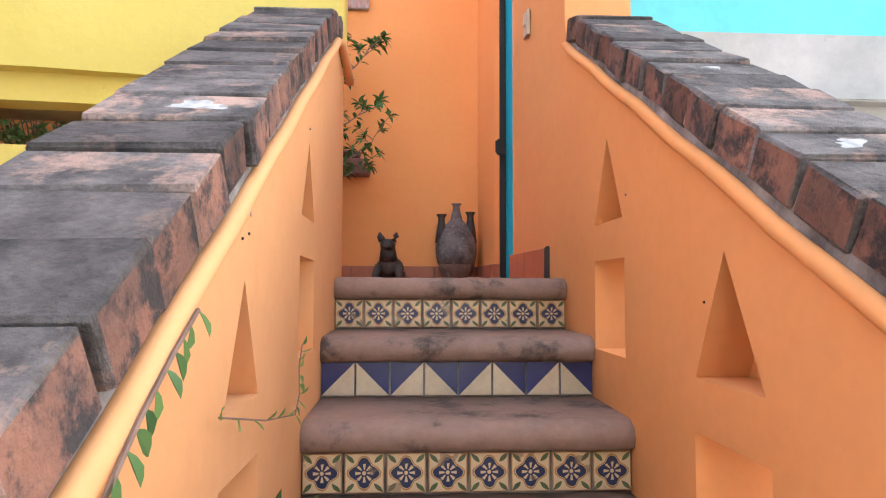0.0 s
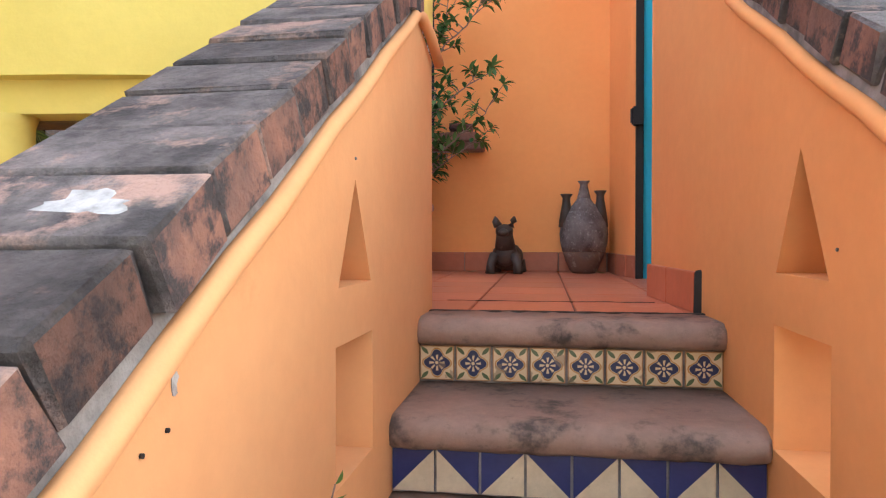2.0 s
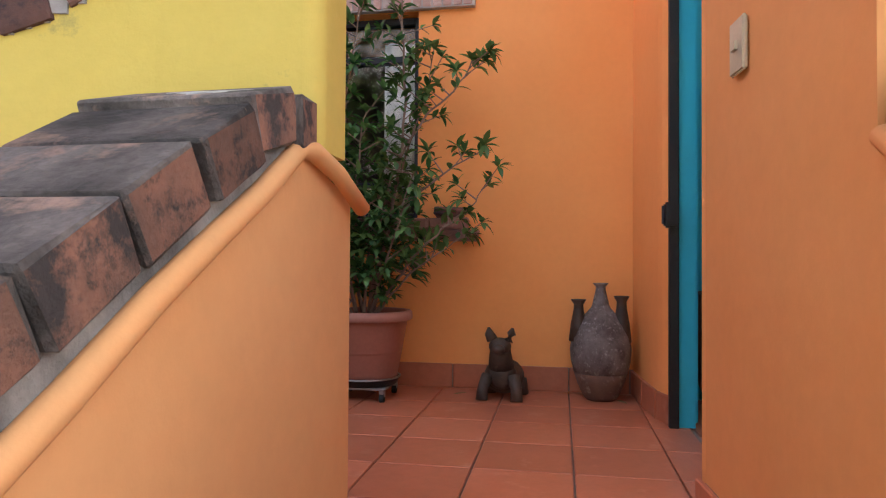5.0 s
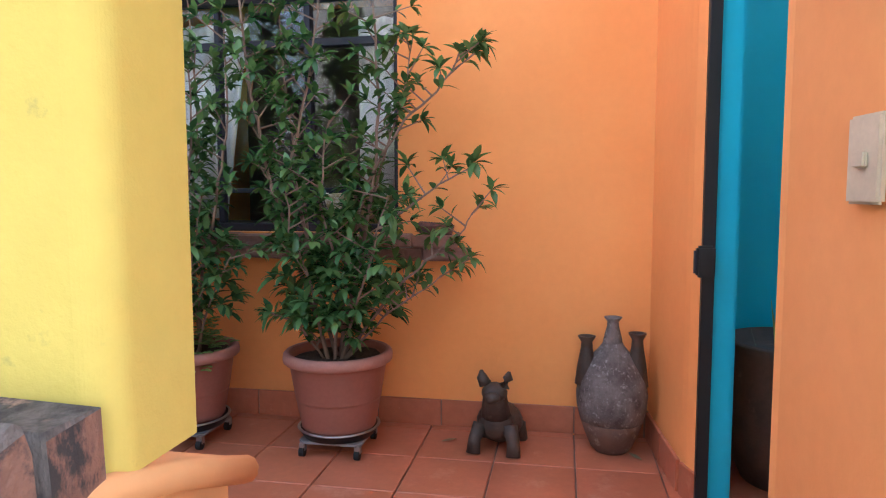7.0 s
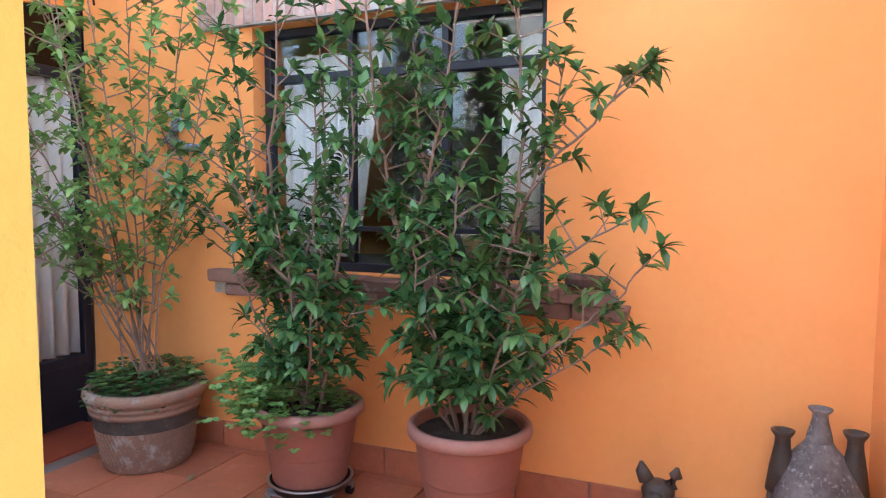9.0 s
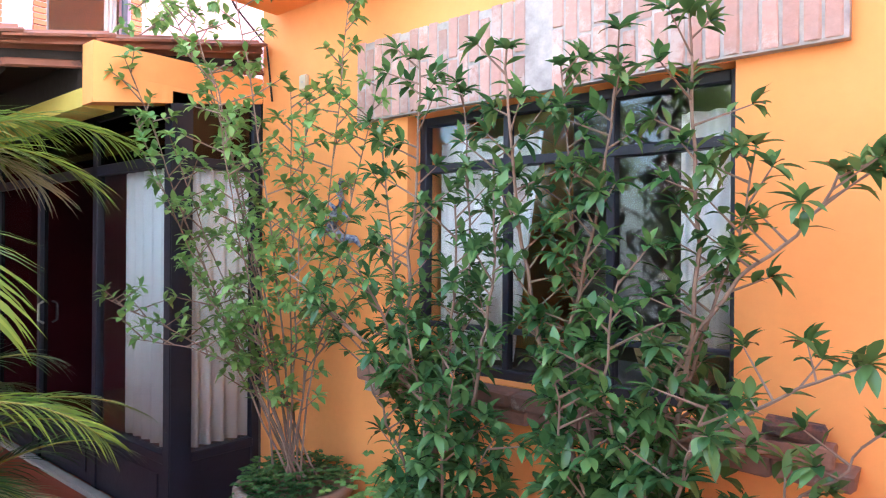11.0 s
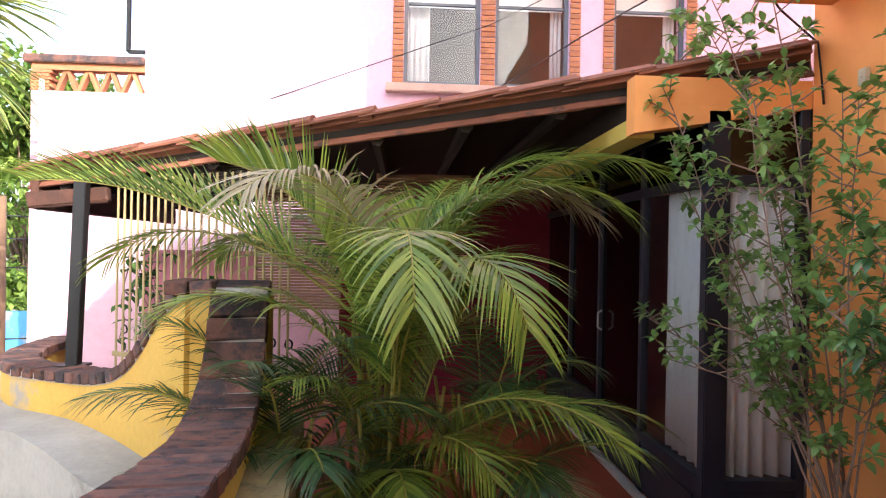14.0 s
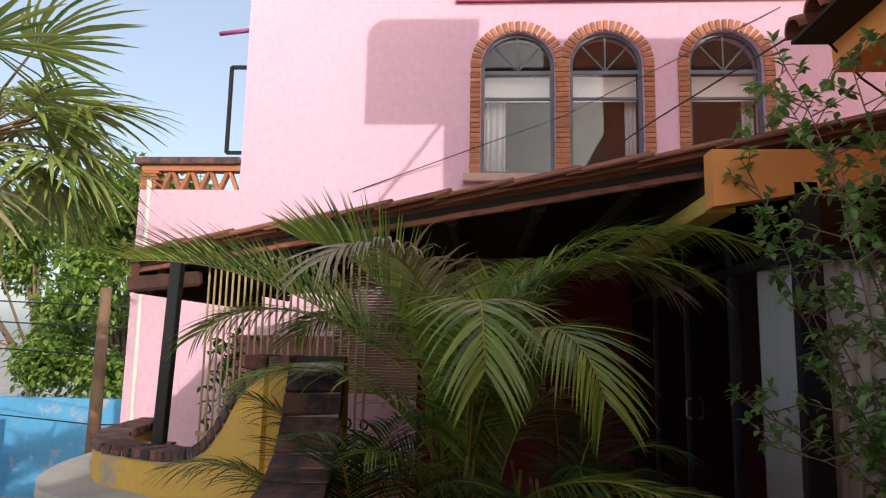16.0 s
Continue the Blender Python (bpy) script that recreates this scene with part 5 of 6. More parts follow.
# ---- palms ----
def frond(leaves, stem, base, az, length, rise, droop, leaflet=0.36, width=0.02, pairs=30, twist=0.0, hang=0.35, rng=random):
    """A feathered palm leaf: an arching rib with two ranks of narrow, bending leaflets."""
    d0 = Vector((math.cos(az), math.sin(az), 0))
    pts = []
    n = 16
    p = Vector(base)
    ang = rise
    for i in range(n + 1):
        pts.append(p.copy())
        p = p + (d0 * math.cos(ang) + Vector((0, 0, 1)) * math.sin(ang)) * (length / n)
        ang -= droop / n * (0.4 + 1.2 * i / n)
    tube(stem, pts, [lerp(0.008, 0.002, i / n) for i in range(n + 1)], 5)
    side0 = Vector((-d0.y, d0.x, 0))
    for k in range(pairs):
        t = 0.2 + 0.8 * (k + 0.5) / pairs
        f = t * n
        i = min(int(f), n - 1)
        c = pts[i].lerp(pts[i + 1], f - i)
        tan = (pts[i + 1] - pts[i]).normalized()
        up = side0.cross(tan).normalized() * -1
        if up.z < 0:
            up = -up
        ll = leaflet * (0.55 + 0.9 * math.sin(math.pi * min(1, 0.18 + 0.78 * t))) * 0.72 * rng.uniform(0.9, 1.1)
        for s in (-1, 1):
            sd = (side0 * s * math.cos(twist) + up * ((0.35 if hang > 0.2 else 1.0) + math.sin(twist) * s)).normalized()
            q = (sd * 0.8 + tan * (0.55 + 0.5 * t)).normalized()
            wd = tan.cross(q).normalized().cross(q).normalized()
            a = c
            prev = None
            g = rng.uniform(0.7, 1.3) * hang
            for j, w in enumerate((0.55, 1.0, 0.85, 0.5, 0.0)):
                h = wd * (width / 2 * w)
                cur = (leaves.verts.new(a - h), leaves.verts.new(a + h)) if w else (leaves.verts.new(a),)
                if prev:
                    leaves.faces.new((prev[0], prev[1], cur[1], cur[0]) if w else (prev[0], prev[1], cur[0]))
                prev = cur
                q = (q + Vector((0, 0, -1)) * g * 0.5).normalized()
                a = a + q * (ll / 4)


def areca(name, x, y, pot_r, pot_h, fronds, label, seed, canes, leaf=None):
    e = thing(name, (0, 0, 0), label, "palm", "potted palms under the porch")
    part("pot", lathe([(pot_r * 0.7, 0), (pot_r * 0.75, 0.02), (pot_r * 0.93, pot_h * 0.8), (pot_r, pot_h * 0.82), (pot_r, pot_h * 0.98), (pot_r * 0.96, pot_h), (pot_r * 0.88, pot_h), (pot_r * 0.86, pot_h * 0.9), (0.03, pot_h * 0.88)], 28), POT, e, "", True, (x, y, 0))
    rng = random.Random(seed)
    for i in range(canes):
        a, r = rng.uniform(0, 6.28), rng.uniform(0.02, pot_r * 0.6)
        bx, by = x + r * math.cos(a), y + r * math.sin(a)
        cn = tube(bmesh.new(), [(bx, by, pot_h * 0.85), (bx + 0.1 * math.cos(a), by + 0.1 * math.sin(a), pot_h + 0.3), (bx + 0.16 * math.cos(a), by + 0.16 * math.sin(a), pot_h + rng.uniform(0.5, 0.75))], [0.013, 0.011, 0.008], 7)
        part("cane", cn, PALMSTEM, e, "ringed yellow-green cane", True)
    for (az, base_z, length, rise, droop, twist, kind) in fronds:
        lv, st = bmesh.new(), bmesh.new()
        a = math.radians(az)
        b_ = (x + 0.1 * math.cos(a) + rng.uniform(-0.05, 0.05), y + 0.1 * math.sin(a) + rng.uniform(-0.05, 0.05), base_z)
        frond(lv, st, b_, a, length, math.radians(rise), math.radians(droop), 0.43 if base_z > 0.9 else 0.3, 0.014 if base_z > 0.9 else 0.011, 44 if length > 0.9 else 34, twist, 0.42 if kind != "up" else 0.14, rng)
        tube(st, [(x + rng.uniform(-0.08, 0.08), y + rng.uniform(-0.08, 0.08), pot_h * 0.88), Vector(b_) - Vector((0, 0, 0.15)), b_], [0.009, 0.008, 0.007], 5)
        fr = part("frond", lv, LEAF_DRY if kind == "dry" else leaf or LEAF_PALM, e, "dry pale frond" if kind == "dry" else "")
        part("rib", st, PALMSTEM, fr, "", True)
    return e


# azimuth (0 = +x), height of base, length, rise, droop, twist, kind
areca("areca_palm", -3.0, 2.48, 0.23, 0.22, [
    (4, 1.0, 1.4, 72, 150, 0.0, ""), (26, 1.02, 1.25, 68, 150, 0.05, ""), (-94, 1.3, 1.65, 34, 42, 0.0, "up"), (-104, 1.24, 1.4, 40, 85, 0.0, ""),
    (88, 1.34, 1.35, 62, 95, 0.0, ""), (75, 1.24, 1.25, 70, 125, 0.0, ""), (-120, 1.19, 1.1, 56, 110, 0, ""), (115, 1.24, 1.2, 70, 95, 0.0, ""),
    (-32, 1.29, 1.1, 70, 120, 0.0, "dry"), (52, 0.62, 1.2, 44, 95, 0.1, ""), (82, 0.55, 1.3, 38, 80, 0.0, ""), (-45, 0.50, 0.8, 40, 80, 0, ""),
    (-90, 0.50, 0.95, 32, 70, 0, ""), (10, 0.45, 0.65, 50, 100, 0, ""), (150, 1.19, 1.0, 76, 70, 0.0, ""), (-150, 1.19, 1.05, 74, 80, 0, ""), (-65, 0.92, 1.05, 56, 95, 0, ""),
    (35, 0.50, 0.8, 58, 120, 0, ""), (100, 1.34, 1.15, 74, 105, 0.0, ""), (-75, 1.24, 0.95, 74, 75, 0.0, "up"), (170, 1.24, 1.1, 66, 90, 0, ""), (70, 0.40, 0.8, 52, 110, 0, ""),
    (-20, 0.40, 0.6, 56, 110, 0, ""), (130, 0.82, 0.95, 58, 90, 0, ""), (96, 1.49, 1.05, 48, 95, 0, "dry"), (-60, 0.45, 0.75, 60, 85, 0, ""), (-30, 0.60, 0.75, 72, 85, 0, ""),
    (0, 0.87, 0.7, 78, 90, 0, ""), (-80, 0.87, 0.8, 70, 80, 0, ""), (60, 0.92, 0.75, 74, 80, 0, ""), (-110, 0.60, 0.8, 62, 80, 0, ""), (20, 0.35, 0.55, 40, 100, 0, ""), (-50, 0.32, 0.6, 36, 90, 0, ""), (100, 0.50, 0.8, 50, 100, 0, ""),
    (20, 0.75, 1.0, 84, 30, 0, "up"), (-50, 0.7, 0.95, 83, 32, 0, "up"), (110, 0.8, 1.05, 82, 34, 0, "up"), (-130, 0.75, 1.0, 84, 28, 0, "up"), (65, 0.6, 0.95, 80, 40, 0, "up")],
    "tall areca palm with arching fronds in a clay-coloured pot", 5, 10)
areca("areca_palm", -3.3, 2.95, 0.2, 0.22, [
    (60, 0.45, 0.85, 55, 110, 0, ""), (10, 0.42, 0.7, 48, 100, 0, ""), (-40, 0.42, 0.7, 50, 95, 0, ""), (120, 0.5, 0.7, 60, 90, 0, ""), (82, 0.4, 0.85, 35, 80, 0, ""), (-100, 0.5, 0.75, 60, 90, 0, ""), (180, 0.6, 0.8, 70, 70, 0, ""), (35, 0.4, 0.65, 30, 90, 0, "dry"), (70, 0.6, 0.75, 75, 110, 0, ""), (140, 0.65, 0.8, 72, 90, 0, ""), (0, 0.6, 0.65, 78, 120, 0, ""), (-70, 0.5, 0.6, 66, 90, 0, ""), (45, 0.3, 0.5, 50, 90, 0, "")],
    "dark green palm with low fronds in a clay-coloured pot", 9, 5, LEAF_PALM_DARK)
# Third palm, filling the lower left with darker fronds.
areca("low_dark_palm", -2.86, 2.06, 0.17, 0.2, [
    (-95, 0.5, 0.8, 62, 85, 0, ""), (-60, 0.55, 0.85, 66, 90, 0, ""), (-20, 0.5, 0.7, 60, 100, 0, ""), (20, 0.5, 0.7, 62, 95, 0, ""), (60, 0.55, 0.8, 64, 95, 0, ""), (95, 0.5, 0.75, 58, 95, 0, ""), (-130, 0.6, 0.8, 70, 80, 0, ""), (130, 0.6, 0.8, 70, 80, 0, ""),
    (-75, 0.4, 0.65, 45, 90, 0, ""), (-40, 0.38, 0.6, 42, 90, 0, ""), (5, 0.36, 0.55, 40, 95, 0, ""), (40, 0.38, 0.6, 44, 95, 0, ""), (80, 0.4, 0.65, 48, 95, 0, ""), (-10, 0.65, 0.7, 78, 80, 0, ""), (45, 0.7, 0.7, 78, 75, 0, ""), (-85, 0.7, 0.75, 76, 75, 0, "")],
    "dark green low palm crowding beside the tall palm", 14, 4, LEAF_PALM_DARK)

# ---- porch: post, bars, blinds ----
post = thing("roof_post", Matrix.Translation((-4.29, 0.50, 0.77)) @ Matrix.Rotation(-0.03, 4, "X"), "black square iron post carrying the porch roof", "post")
part("shaft", blk(-0.037, 0.037, -0.037, 0.037, 0, 1.22, 0.005), BLACK, post)
part("base_plate", blk(-0.08, 0.08, -0.08, 0.08, 0, 0.015, 0.003), BLACK, post)
FA, FB = Vector((-4.38, 0.70, 0)), Vector((-3.72, 1.95, 0))
L = (FB - FA).length
fence = thing("bar_fence", Matrix.Translation(FA) @ Matrix.Rotation(math.atan2((FB - FA).y, (FB - FA).x), 4, "Z"), "ochre iron bar fence with dark ring scrolls", "fence")
for z in (0.84,):
    bm = bmesh.new()
    bar(bm, (0, 0, z), (L, 0, z), 0.012, 0.03)
    part("rail", bm, GOLDBAR, fence)
for i in range(24):
    x = L * (i + 0.5) / 24
    part("bar", tube(bmesh.new(), [(x, 0, 0.0), (x, 0, 1.98)], 0.0075, 6), GOLDBAR, fence)
    if i % 2:
        bm = bmesh.new()
        tube(bm, [(x + 0.026 * math.cos(k * 0.7854), 0.012, 1.0 + 0.026 * math.sin(k * 0.7854)) for k in range(9)], 0.006, 5)
        part("ring_scroll", bm, BLACK, fence)
for y0, y1 in ((1.35, 2.05), (2.35, 3.1)):
    bd = thing("bamboo_blind", (-5.55, 0, 0), "brown bamboo roll-up blind hanging under the roof", "blind", "bamboo blinds")
    bm = bmesh.new()
    for i in range(46):
        z = 2.12 - i * 0.024
        tube(bm, [(0, y0, z), (0, y1, z)], 0.0105, 5)
    part("slats", bm, BLIND, bd)
    part("top_roll", tube(bmesh.new(), [(0, y0 - 0.02, 2.15), (0, y1 + 0.02, 2.15)], 0.028, 8), BLIND, bd)
pinkw = bmesh.new()
box(pinkw, -6.3, -6.2, 0.2, 1.2, 0, 1.5)
setting("wall_porch_back", pinkw, mat("rose_plaster", (0.5, 0.2, 0.26), None, 0.8, 1, 15, 0.1), "low rose-pink wall behind the fence", "wall")

# leafy creeper round the post foot
cr = thing("creeper", (0, 0, 0), "thin creeper with heart-shaped leaves on the fence", "creeper")
cw, cl = bmesh.new(), bmesh.new()
rng = random.Random(8)
for i in range(9):
    y0 = rng.uniform(0.6, 1.3)
    pts = [(-4.75 + rng.uniform(-0.2, 0.2), y0, 0.75)]
    for k in range(5):
        q = pts[-1]
        pts.append((q[0] + rng.uniform(-0.08, 0.08), q[1] + rng.uniform(-0.12, 0.12), q[2] + rng.uniform(0.08, 0.2)))
    tube(cw, pts, 0.004, 4)
    for q in pts[1:]:
        for _ in range(3):
            leaf_quad(cl, Vector(q), Vector((rng.uniform(-1, 1), rng.uniform(-1, 1), rng.uniform(-0.8, 0.3))), Vector((0, 0, 1)), 0.09, 0.07, 0.2)
part("vines", cw, BARK, cr)
part("foliage", cl, LEAF, cr)
# ivy on the stair walls
iv = thing("wall_creeper", (0, 0, 0), "small ivy leaves climbing the orange stair wall", "creeper")
iw, il = bmesh.new(), bmesh.new()
pts = [(XL + 0.012, 0.2, -0.27), (XL + 0.022, 0.25, -0.206), (XL + 0.022, 0.31, -0.16), (XL + 0.022, 0.39, -0.11), (XL + 0.022, 0.47, -0.066)]
tube(iw, pts, 0.003, 4)
for i in range(14):
    t = i / 13 * 3.99
    a = Vector(pts[int(t)]).lerp(Vector(pts[int(t) + 1]), t % 1)
    leaf_quad(il, a, Vector((0.12, rng.uniform(-0.6, 0.6), rng.uniform(-1, 0.4))), Vector((1, 0, 0)), 0.035, 0.024, 0.1)
pts = [(XL + 0.012, 0.60, -0.215), (XL + 0.02, 0.86, -0.27), (XL + 0.03, 1.1, -0.305), (XL + 0.03, 1.15, -0.27), (XL + 0.025, 1.17, -0.214), (XL + 0.02, 1.24, -0.17)]
tube(iw, pts, 0.0015, 4)
il2 = bmesh.new()
for i in range(16):
    t = i / 15 * 4.99
    a = Vector(pts[int(t)]).lerp(Vector(pts[int(t) + 1]), t % 1)
    leaf_quad(il2, a, Vector((0.3, rng.uniform(-0.6, 0.6), rng.uniform(-0.6, 0.6))), Vector((1, 0, 0)), 0.026, 0.02, 0.1)
for i in range(60):
    a = Vector((XL + rng.uniform(0.005, 0.05), rng.uniform(0.74, 1.06), rng.uniform(-0.66, -0.44)))
    leaf_quad(il, a, Vector((0.3, rng.uniform(-0.8, 0.8), rng.uniform(-1, 0.4))), Vector((1, 0, 0)), 0.045, 0.034, 0.1)
part("stem", iw, BARK, iv)
part("foliage", il, LEAF, iv)
part("young_foliage", il2, LEAF_LIGHT, iv, "pale green young leaves")


# ---- pink house details ----
def arched_window(y0, y1, z0, label):
    e = thing("arched_window", (PX, 0, 0), label, "window", "arched windows of the pink house")
    x = -0.1
    c, r = (y0 + y1) / 2, (y1 - y0) / 2
    fr = prism([arch_loop(y0, y1, z0, ZS, RI), [(lerp(c, a, 0.9), lerp(ZS, b_, 0.9) if b_ > ZS else b_ + (0.05 if b_ < z0 + 0.01 else 0)) for a, b_ in arch_loop(y0, y1, z0, ZS, RI)]], "x", x - 0.03, x + 0.03)
    part("window_frame", fr, GREYFRAME, e)
    bm = bmesh.new()
    bar(bm, (x, y0 + 0.03, ZS - 0.08), (x, y1 - 0.03, ZS - 0.08), 0.04, 0.05)
    part("transom", bm, GREYFRAME, e)
    for a in (45, 90, 135):
        bm = bmesh.new()
        tube(bm, [(x, c, ZS - 0.06), (x, c + r * 0.93 * math.cos(math.radians(a)), ZS + RI * 0.93 * math.sin(math.radians(a)))], 0.013, 5)
        part("fan_bar", bm, GREYFRAME, e)
    part("mid_rail", blk(x - 0.02, x + 0.02, y0 + 0.05, y1 - 0.05, ZS - 0.44, ZS - 0.41), GREYFRAME, e)
    part("pane", blk(x - 0.003, x + 0.003, y0 + 0.04, y1 - 0.04, z0 + 0.05, ZS - 0.11), GLASS, e).visible_shadow = False
    fp = prism([[(lerp(c, a, 0.92), lerp(ZS, b_, 0.92)) for a, b_ in arch_loop(y0, y1, z0, ZS, RI)[2:]]], "x", x - 0.003, x + 0.003)
    part("fan_pane", fp, GLASS, e).visible_shadow = False
    part("roller_blind", blk(x - 0.10, x - 0.09, y0 + 0.05, y1 - 0.05, ZS - 0.43, ZS - 0.1), CURTAIN, e, "half-lowered pale roller blind")
    return e


for (a, c, z), cur in zip(WINS, ((0.22, 0), (0, 0.1), (0, 0.1))):
    arched_window(a, c, z, "arched grey iron window with a fanlight")
    if cur[0]:
        curtain("curtain", (PX - 0.3, a + 0.04, 0), (PX - 0.3, a + cur[0] + 0.1, 0), z + 0.05, ZS - 0.1, 4, label="white curtain drawn to one side")
    if cur[1]:
        curtain("curtain", (PX - 0.3, c - cur[1] - 0.08, 0), (PX - 0.3, c - 0.04, 0), z + 0.05, ZS - 0.1, 3, label="white curtain drawn to one side")
setting("window_sill_pink", blk(PX, PX + 0.14, 2.32, 5.0, 3.43, 3.53, 0.01), mat("peach_sill", (0.62, 0.42, 0.36), None, 0.8), "pale peach window sill under the arches", "sill")
# balcony with brick lattice
bal = thing("balcony_parapet", (0, 0, 0), "brick lattice balcony parapet with a dark coping", "balcony")
part("coping", bevel(blk(PX - 0.22, PX + 0.05, -1.9, -0.523, 3.66, 3.75), 0.01), BRICK_RED, bal)
part("top_band", blk(PX - 0.16, PX, -1.82, -0.523, 3.58, 3.66), BRICK_ARCH, bal)
for i in range(6):
    part("end_brick", blk(PX - 0.16, PX + 0.005, -1.83, -1.62 + (0.03 if i % 2 else 0), 3.335 + i * 0.041, 3.335 + i * 0.041 + 0.036, 0.004, 1), BRICK_ARCH, bal)
for i in range(8):
    y = -1.5 + i * 0.125
    s_ = 1 if i % 2 else -1
    lb = rough_block(0.1, 0.045, 0.27, i, 0.003, 0.005)
    part("lattice_brick", lb, BRICK_ARCH, bal, at=pose(PX - 0.08, y, 3.46, 22 * s_, 0, 0))
part("drain_pipe", tube(bmesh.new(), [(PX + 0.04, -1.68, 3.45), (PX + 0.04, -1.68, 2.4), (PX + 0.04, -1.64, GROUND)], 0.03, 8), WHITE, bal, "white drain pipe")
mf = thing("open_shutter_frame", (PX - 0.15, 0, 0), "black metal frame standing open at the corner", "window frame")
for p, q in (((0, -0.78, 3.86), (0, -0.78, 5.03)), ((0, -0.78, 5.03), (0, -0.5, 5.03)), ((0, -0.78, 3.86), (0, -0.5, 3.86))):
    bm = bmesh.new()
    bar(bm, p, q, 0.05, 0.04)
    part("frame_bar", bm, BLACK, mf)
rd = part("roof_spout", tube(bmesh.new(), [(PX - 0.2, -0.4, 5.6), (PX - 0.2, -1.0, 5.53)], 0.03, 8), mat("magenta_paint", (0.45, 0.1, 0.3), None, 0.6), None, "", True)
tagged(rd, "magenta painted spout sticking out of the wall", "spout")
band = setting("trim_pink_house", blk(PX, PX + 0.05, 2.2, 13, 5.82, 6.05), mat("magenta_band", (0.42, 0.09, 0.2), None, 0.8), "crimson painted band above the windows", "trim")
# overhead cables
for nm, pts in (("cable", [(-3.0, 4.3, 3.1), (-5.0, 3.9, 3.2), (-7.97, 3.2, 3.2)]), ("cable", [(-7.995, 0.94, 3.31), (-7.85, 3.56, 4.25), (-7.995, 6.27, 5.71)]), ("cable", [(-3.15, YB - 0.01, 2.3), (-3.2, YB - 0.012, 2.62), (-3.15, 4.4, 2.76), (-3.05, 4.2, 2.9)])):
    c_ = part(nm, tube(bmesh.new(), pts, 0.006, 5), BLACK)
    tagged(c_, "thin black cable strung to the house", "cable")

# ---- street beyond ----
setting("wall_street", blk(-14.2, -14.0, -14, -4.6, GROUND, 0.12), MURAL, "blue street wall with peeling sandy patches", "wall")
setting("wall_white_gate", blk(-11.2, -11.0, -9.5, -6.05, GROUND, 1.3), WHITE, "white painted wall by the street", "wall")
pole = thing("utility_pole", (-10.5, -3.62, GROUND), "brown wooden utility pole with wires", "utility pole")
part("shaft", lathe([(0.11, 0), (0.1, 2), (0.085, 4.2)], 12), POLEWOOD, pole, "", True)
for i, z in enumerate((2.0, 3.1, 3.55, 3.9)):
    w_ = part("wire", tube(bmesh.new(), [(0.3 * i - 3, -14, z + 0.5), (0, 0, z), (-2, 5.0, z - 0.05)], 0.012, 4), BLACK, pole, "black wire")


def tree(name, base, height, spread, seed, count, label, size=0.12):
    e = thing(name, base, label, "tree")
    rng = random.Random(seed)
    tb, lb = bmesh.new(), bmesh.new()
    tube(tb, [(0, 0, 0), (0.1, 0.05, height * 0.25), (0.0, 0.1, height * 0.45)], [0.16, 0.12, 0.09], 8)
    tips = []
    for i in range(16):
        a = rng.uniform(0, 6.28)
        r = spread * rng.uniform(0.25, 1.0)
        z = height * rng.uniform(0.35, 1.0)
        p = Vector((r * math.cos(a), r * math.sin(a), z))
        tube(tb, [(0, 0.08, height * rng.uniform(0.25, 0.45)), p * 0.55 + Vector((0, 0, height * 0.2)), p], [0.05, 0.03, 0.012], 5)
        tips.append((p, rng.uniform(0.4, 0.9)))
    for i in range(count):
        c, r = rng.choice(tips)
        d = Vector((rng.gauss(0, 1), rng.gauss(0, 1), rng.gauss(0, 0.8)))
        p = c + d.normalized() * r * spread * 0.55 * rng.random() ** 0.5
        leaf_quad(lb, p, Vector((rng.uniform(-1, 1), rng.uniform(-1, 1), rng.uniform(-1, 0.5))), Vector((rng.uniform(-0.4, 0.4), rng.uniform(-0.4, 0.4), 1)), size * rng.uniform(0.7, 1.3), size * 0.55, 0.2)
    part("trunk", tb, BARK, e, "", True)
    part("crown", lb, LEAF_TREE, e, "loose crown of small green leaves")
    return e


tree("street_tree", (-16.0, -6.3, GROUND), 6.8, 2.2, 3, 13000, "leafy green street tree behind the blue wall", 0.2)
tree("street_tree", (-17.5, -9.6, GROUND), 7.4, 2.6, 6, 13000, "leafy green street tree behind the blue wall", 0.2)

tree("garden_tree", (-4.2, -6.3, GROUND), 6.6, 1.9, 15, 7000, "large dark green garden tree below the stairs", 0.17)

fp_ = thing("fan_palm", (-5.3, -1.95, GROUND), "fan palm with drooping yellowing fans", "palm")
rng = random.Random(12)
tk, fans = bmesh.new(), []
tube(tk, [(0, 0, 0), (0.05, 0.0, 2.6), (0, 0, 5.15)], [0.16, 0.13, 0.12], 10)
for i in range(34):
    az, el = rng.uniform(0, 6.28), rng.uniform(-1.0, 1.1)
    d = Vector((math.cos(az) * math.cos(el), math.sin(az) * math.cos(el), math.sin(el)))
    c = Vector((0, 0, 5.15)) + d * rng.uniform(0.6, 1.0)
    tube(tk, [(0, 0, 5.1), c], [0.015, 0.01], 5)
    u = d.cross(Vector((0, 0, 1))).normalized()
    tgt = bmesh.new()
    fans.append((tgt, el))
    for k in range(26):
        a = lerp(-1.9, 1.9, k / 25)
        q = (d * math.cos(a) + u * math.sin(a)).normalized()
        leaf_quad(tgt, c, q, u.cross(q) if abs(a) < 1.5 else Vector((0, 0, 1)), rng.uniform(0.7, 0.95), 0.05, rng.uniform(0.2, 0.6))
part("trunk", tk, POLEWOOD, fp_, "", True)
for b_, el in fans:
    part("fan", b_, LEAF_DRY if el < -0.55 else LEAF_FAN, fp_, "hanging dry fan" if el < -0.55 else "green pleated fan")

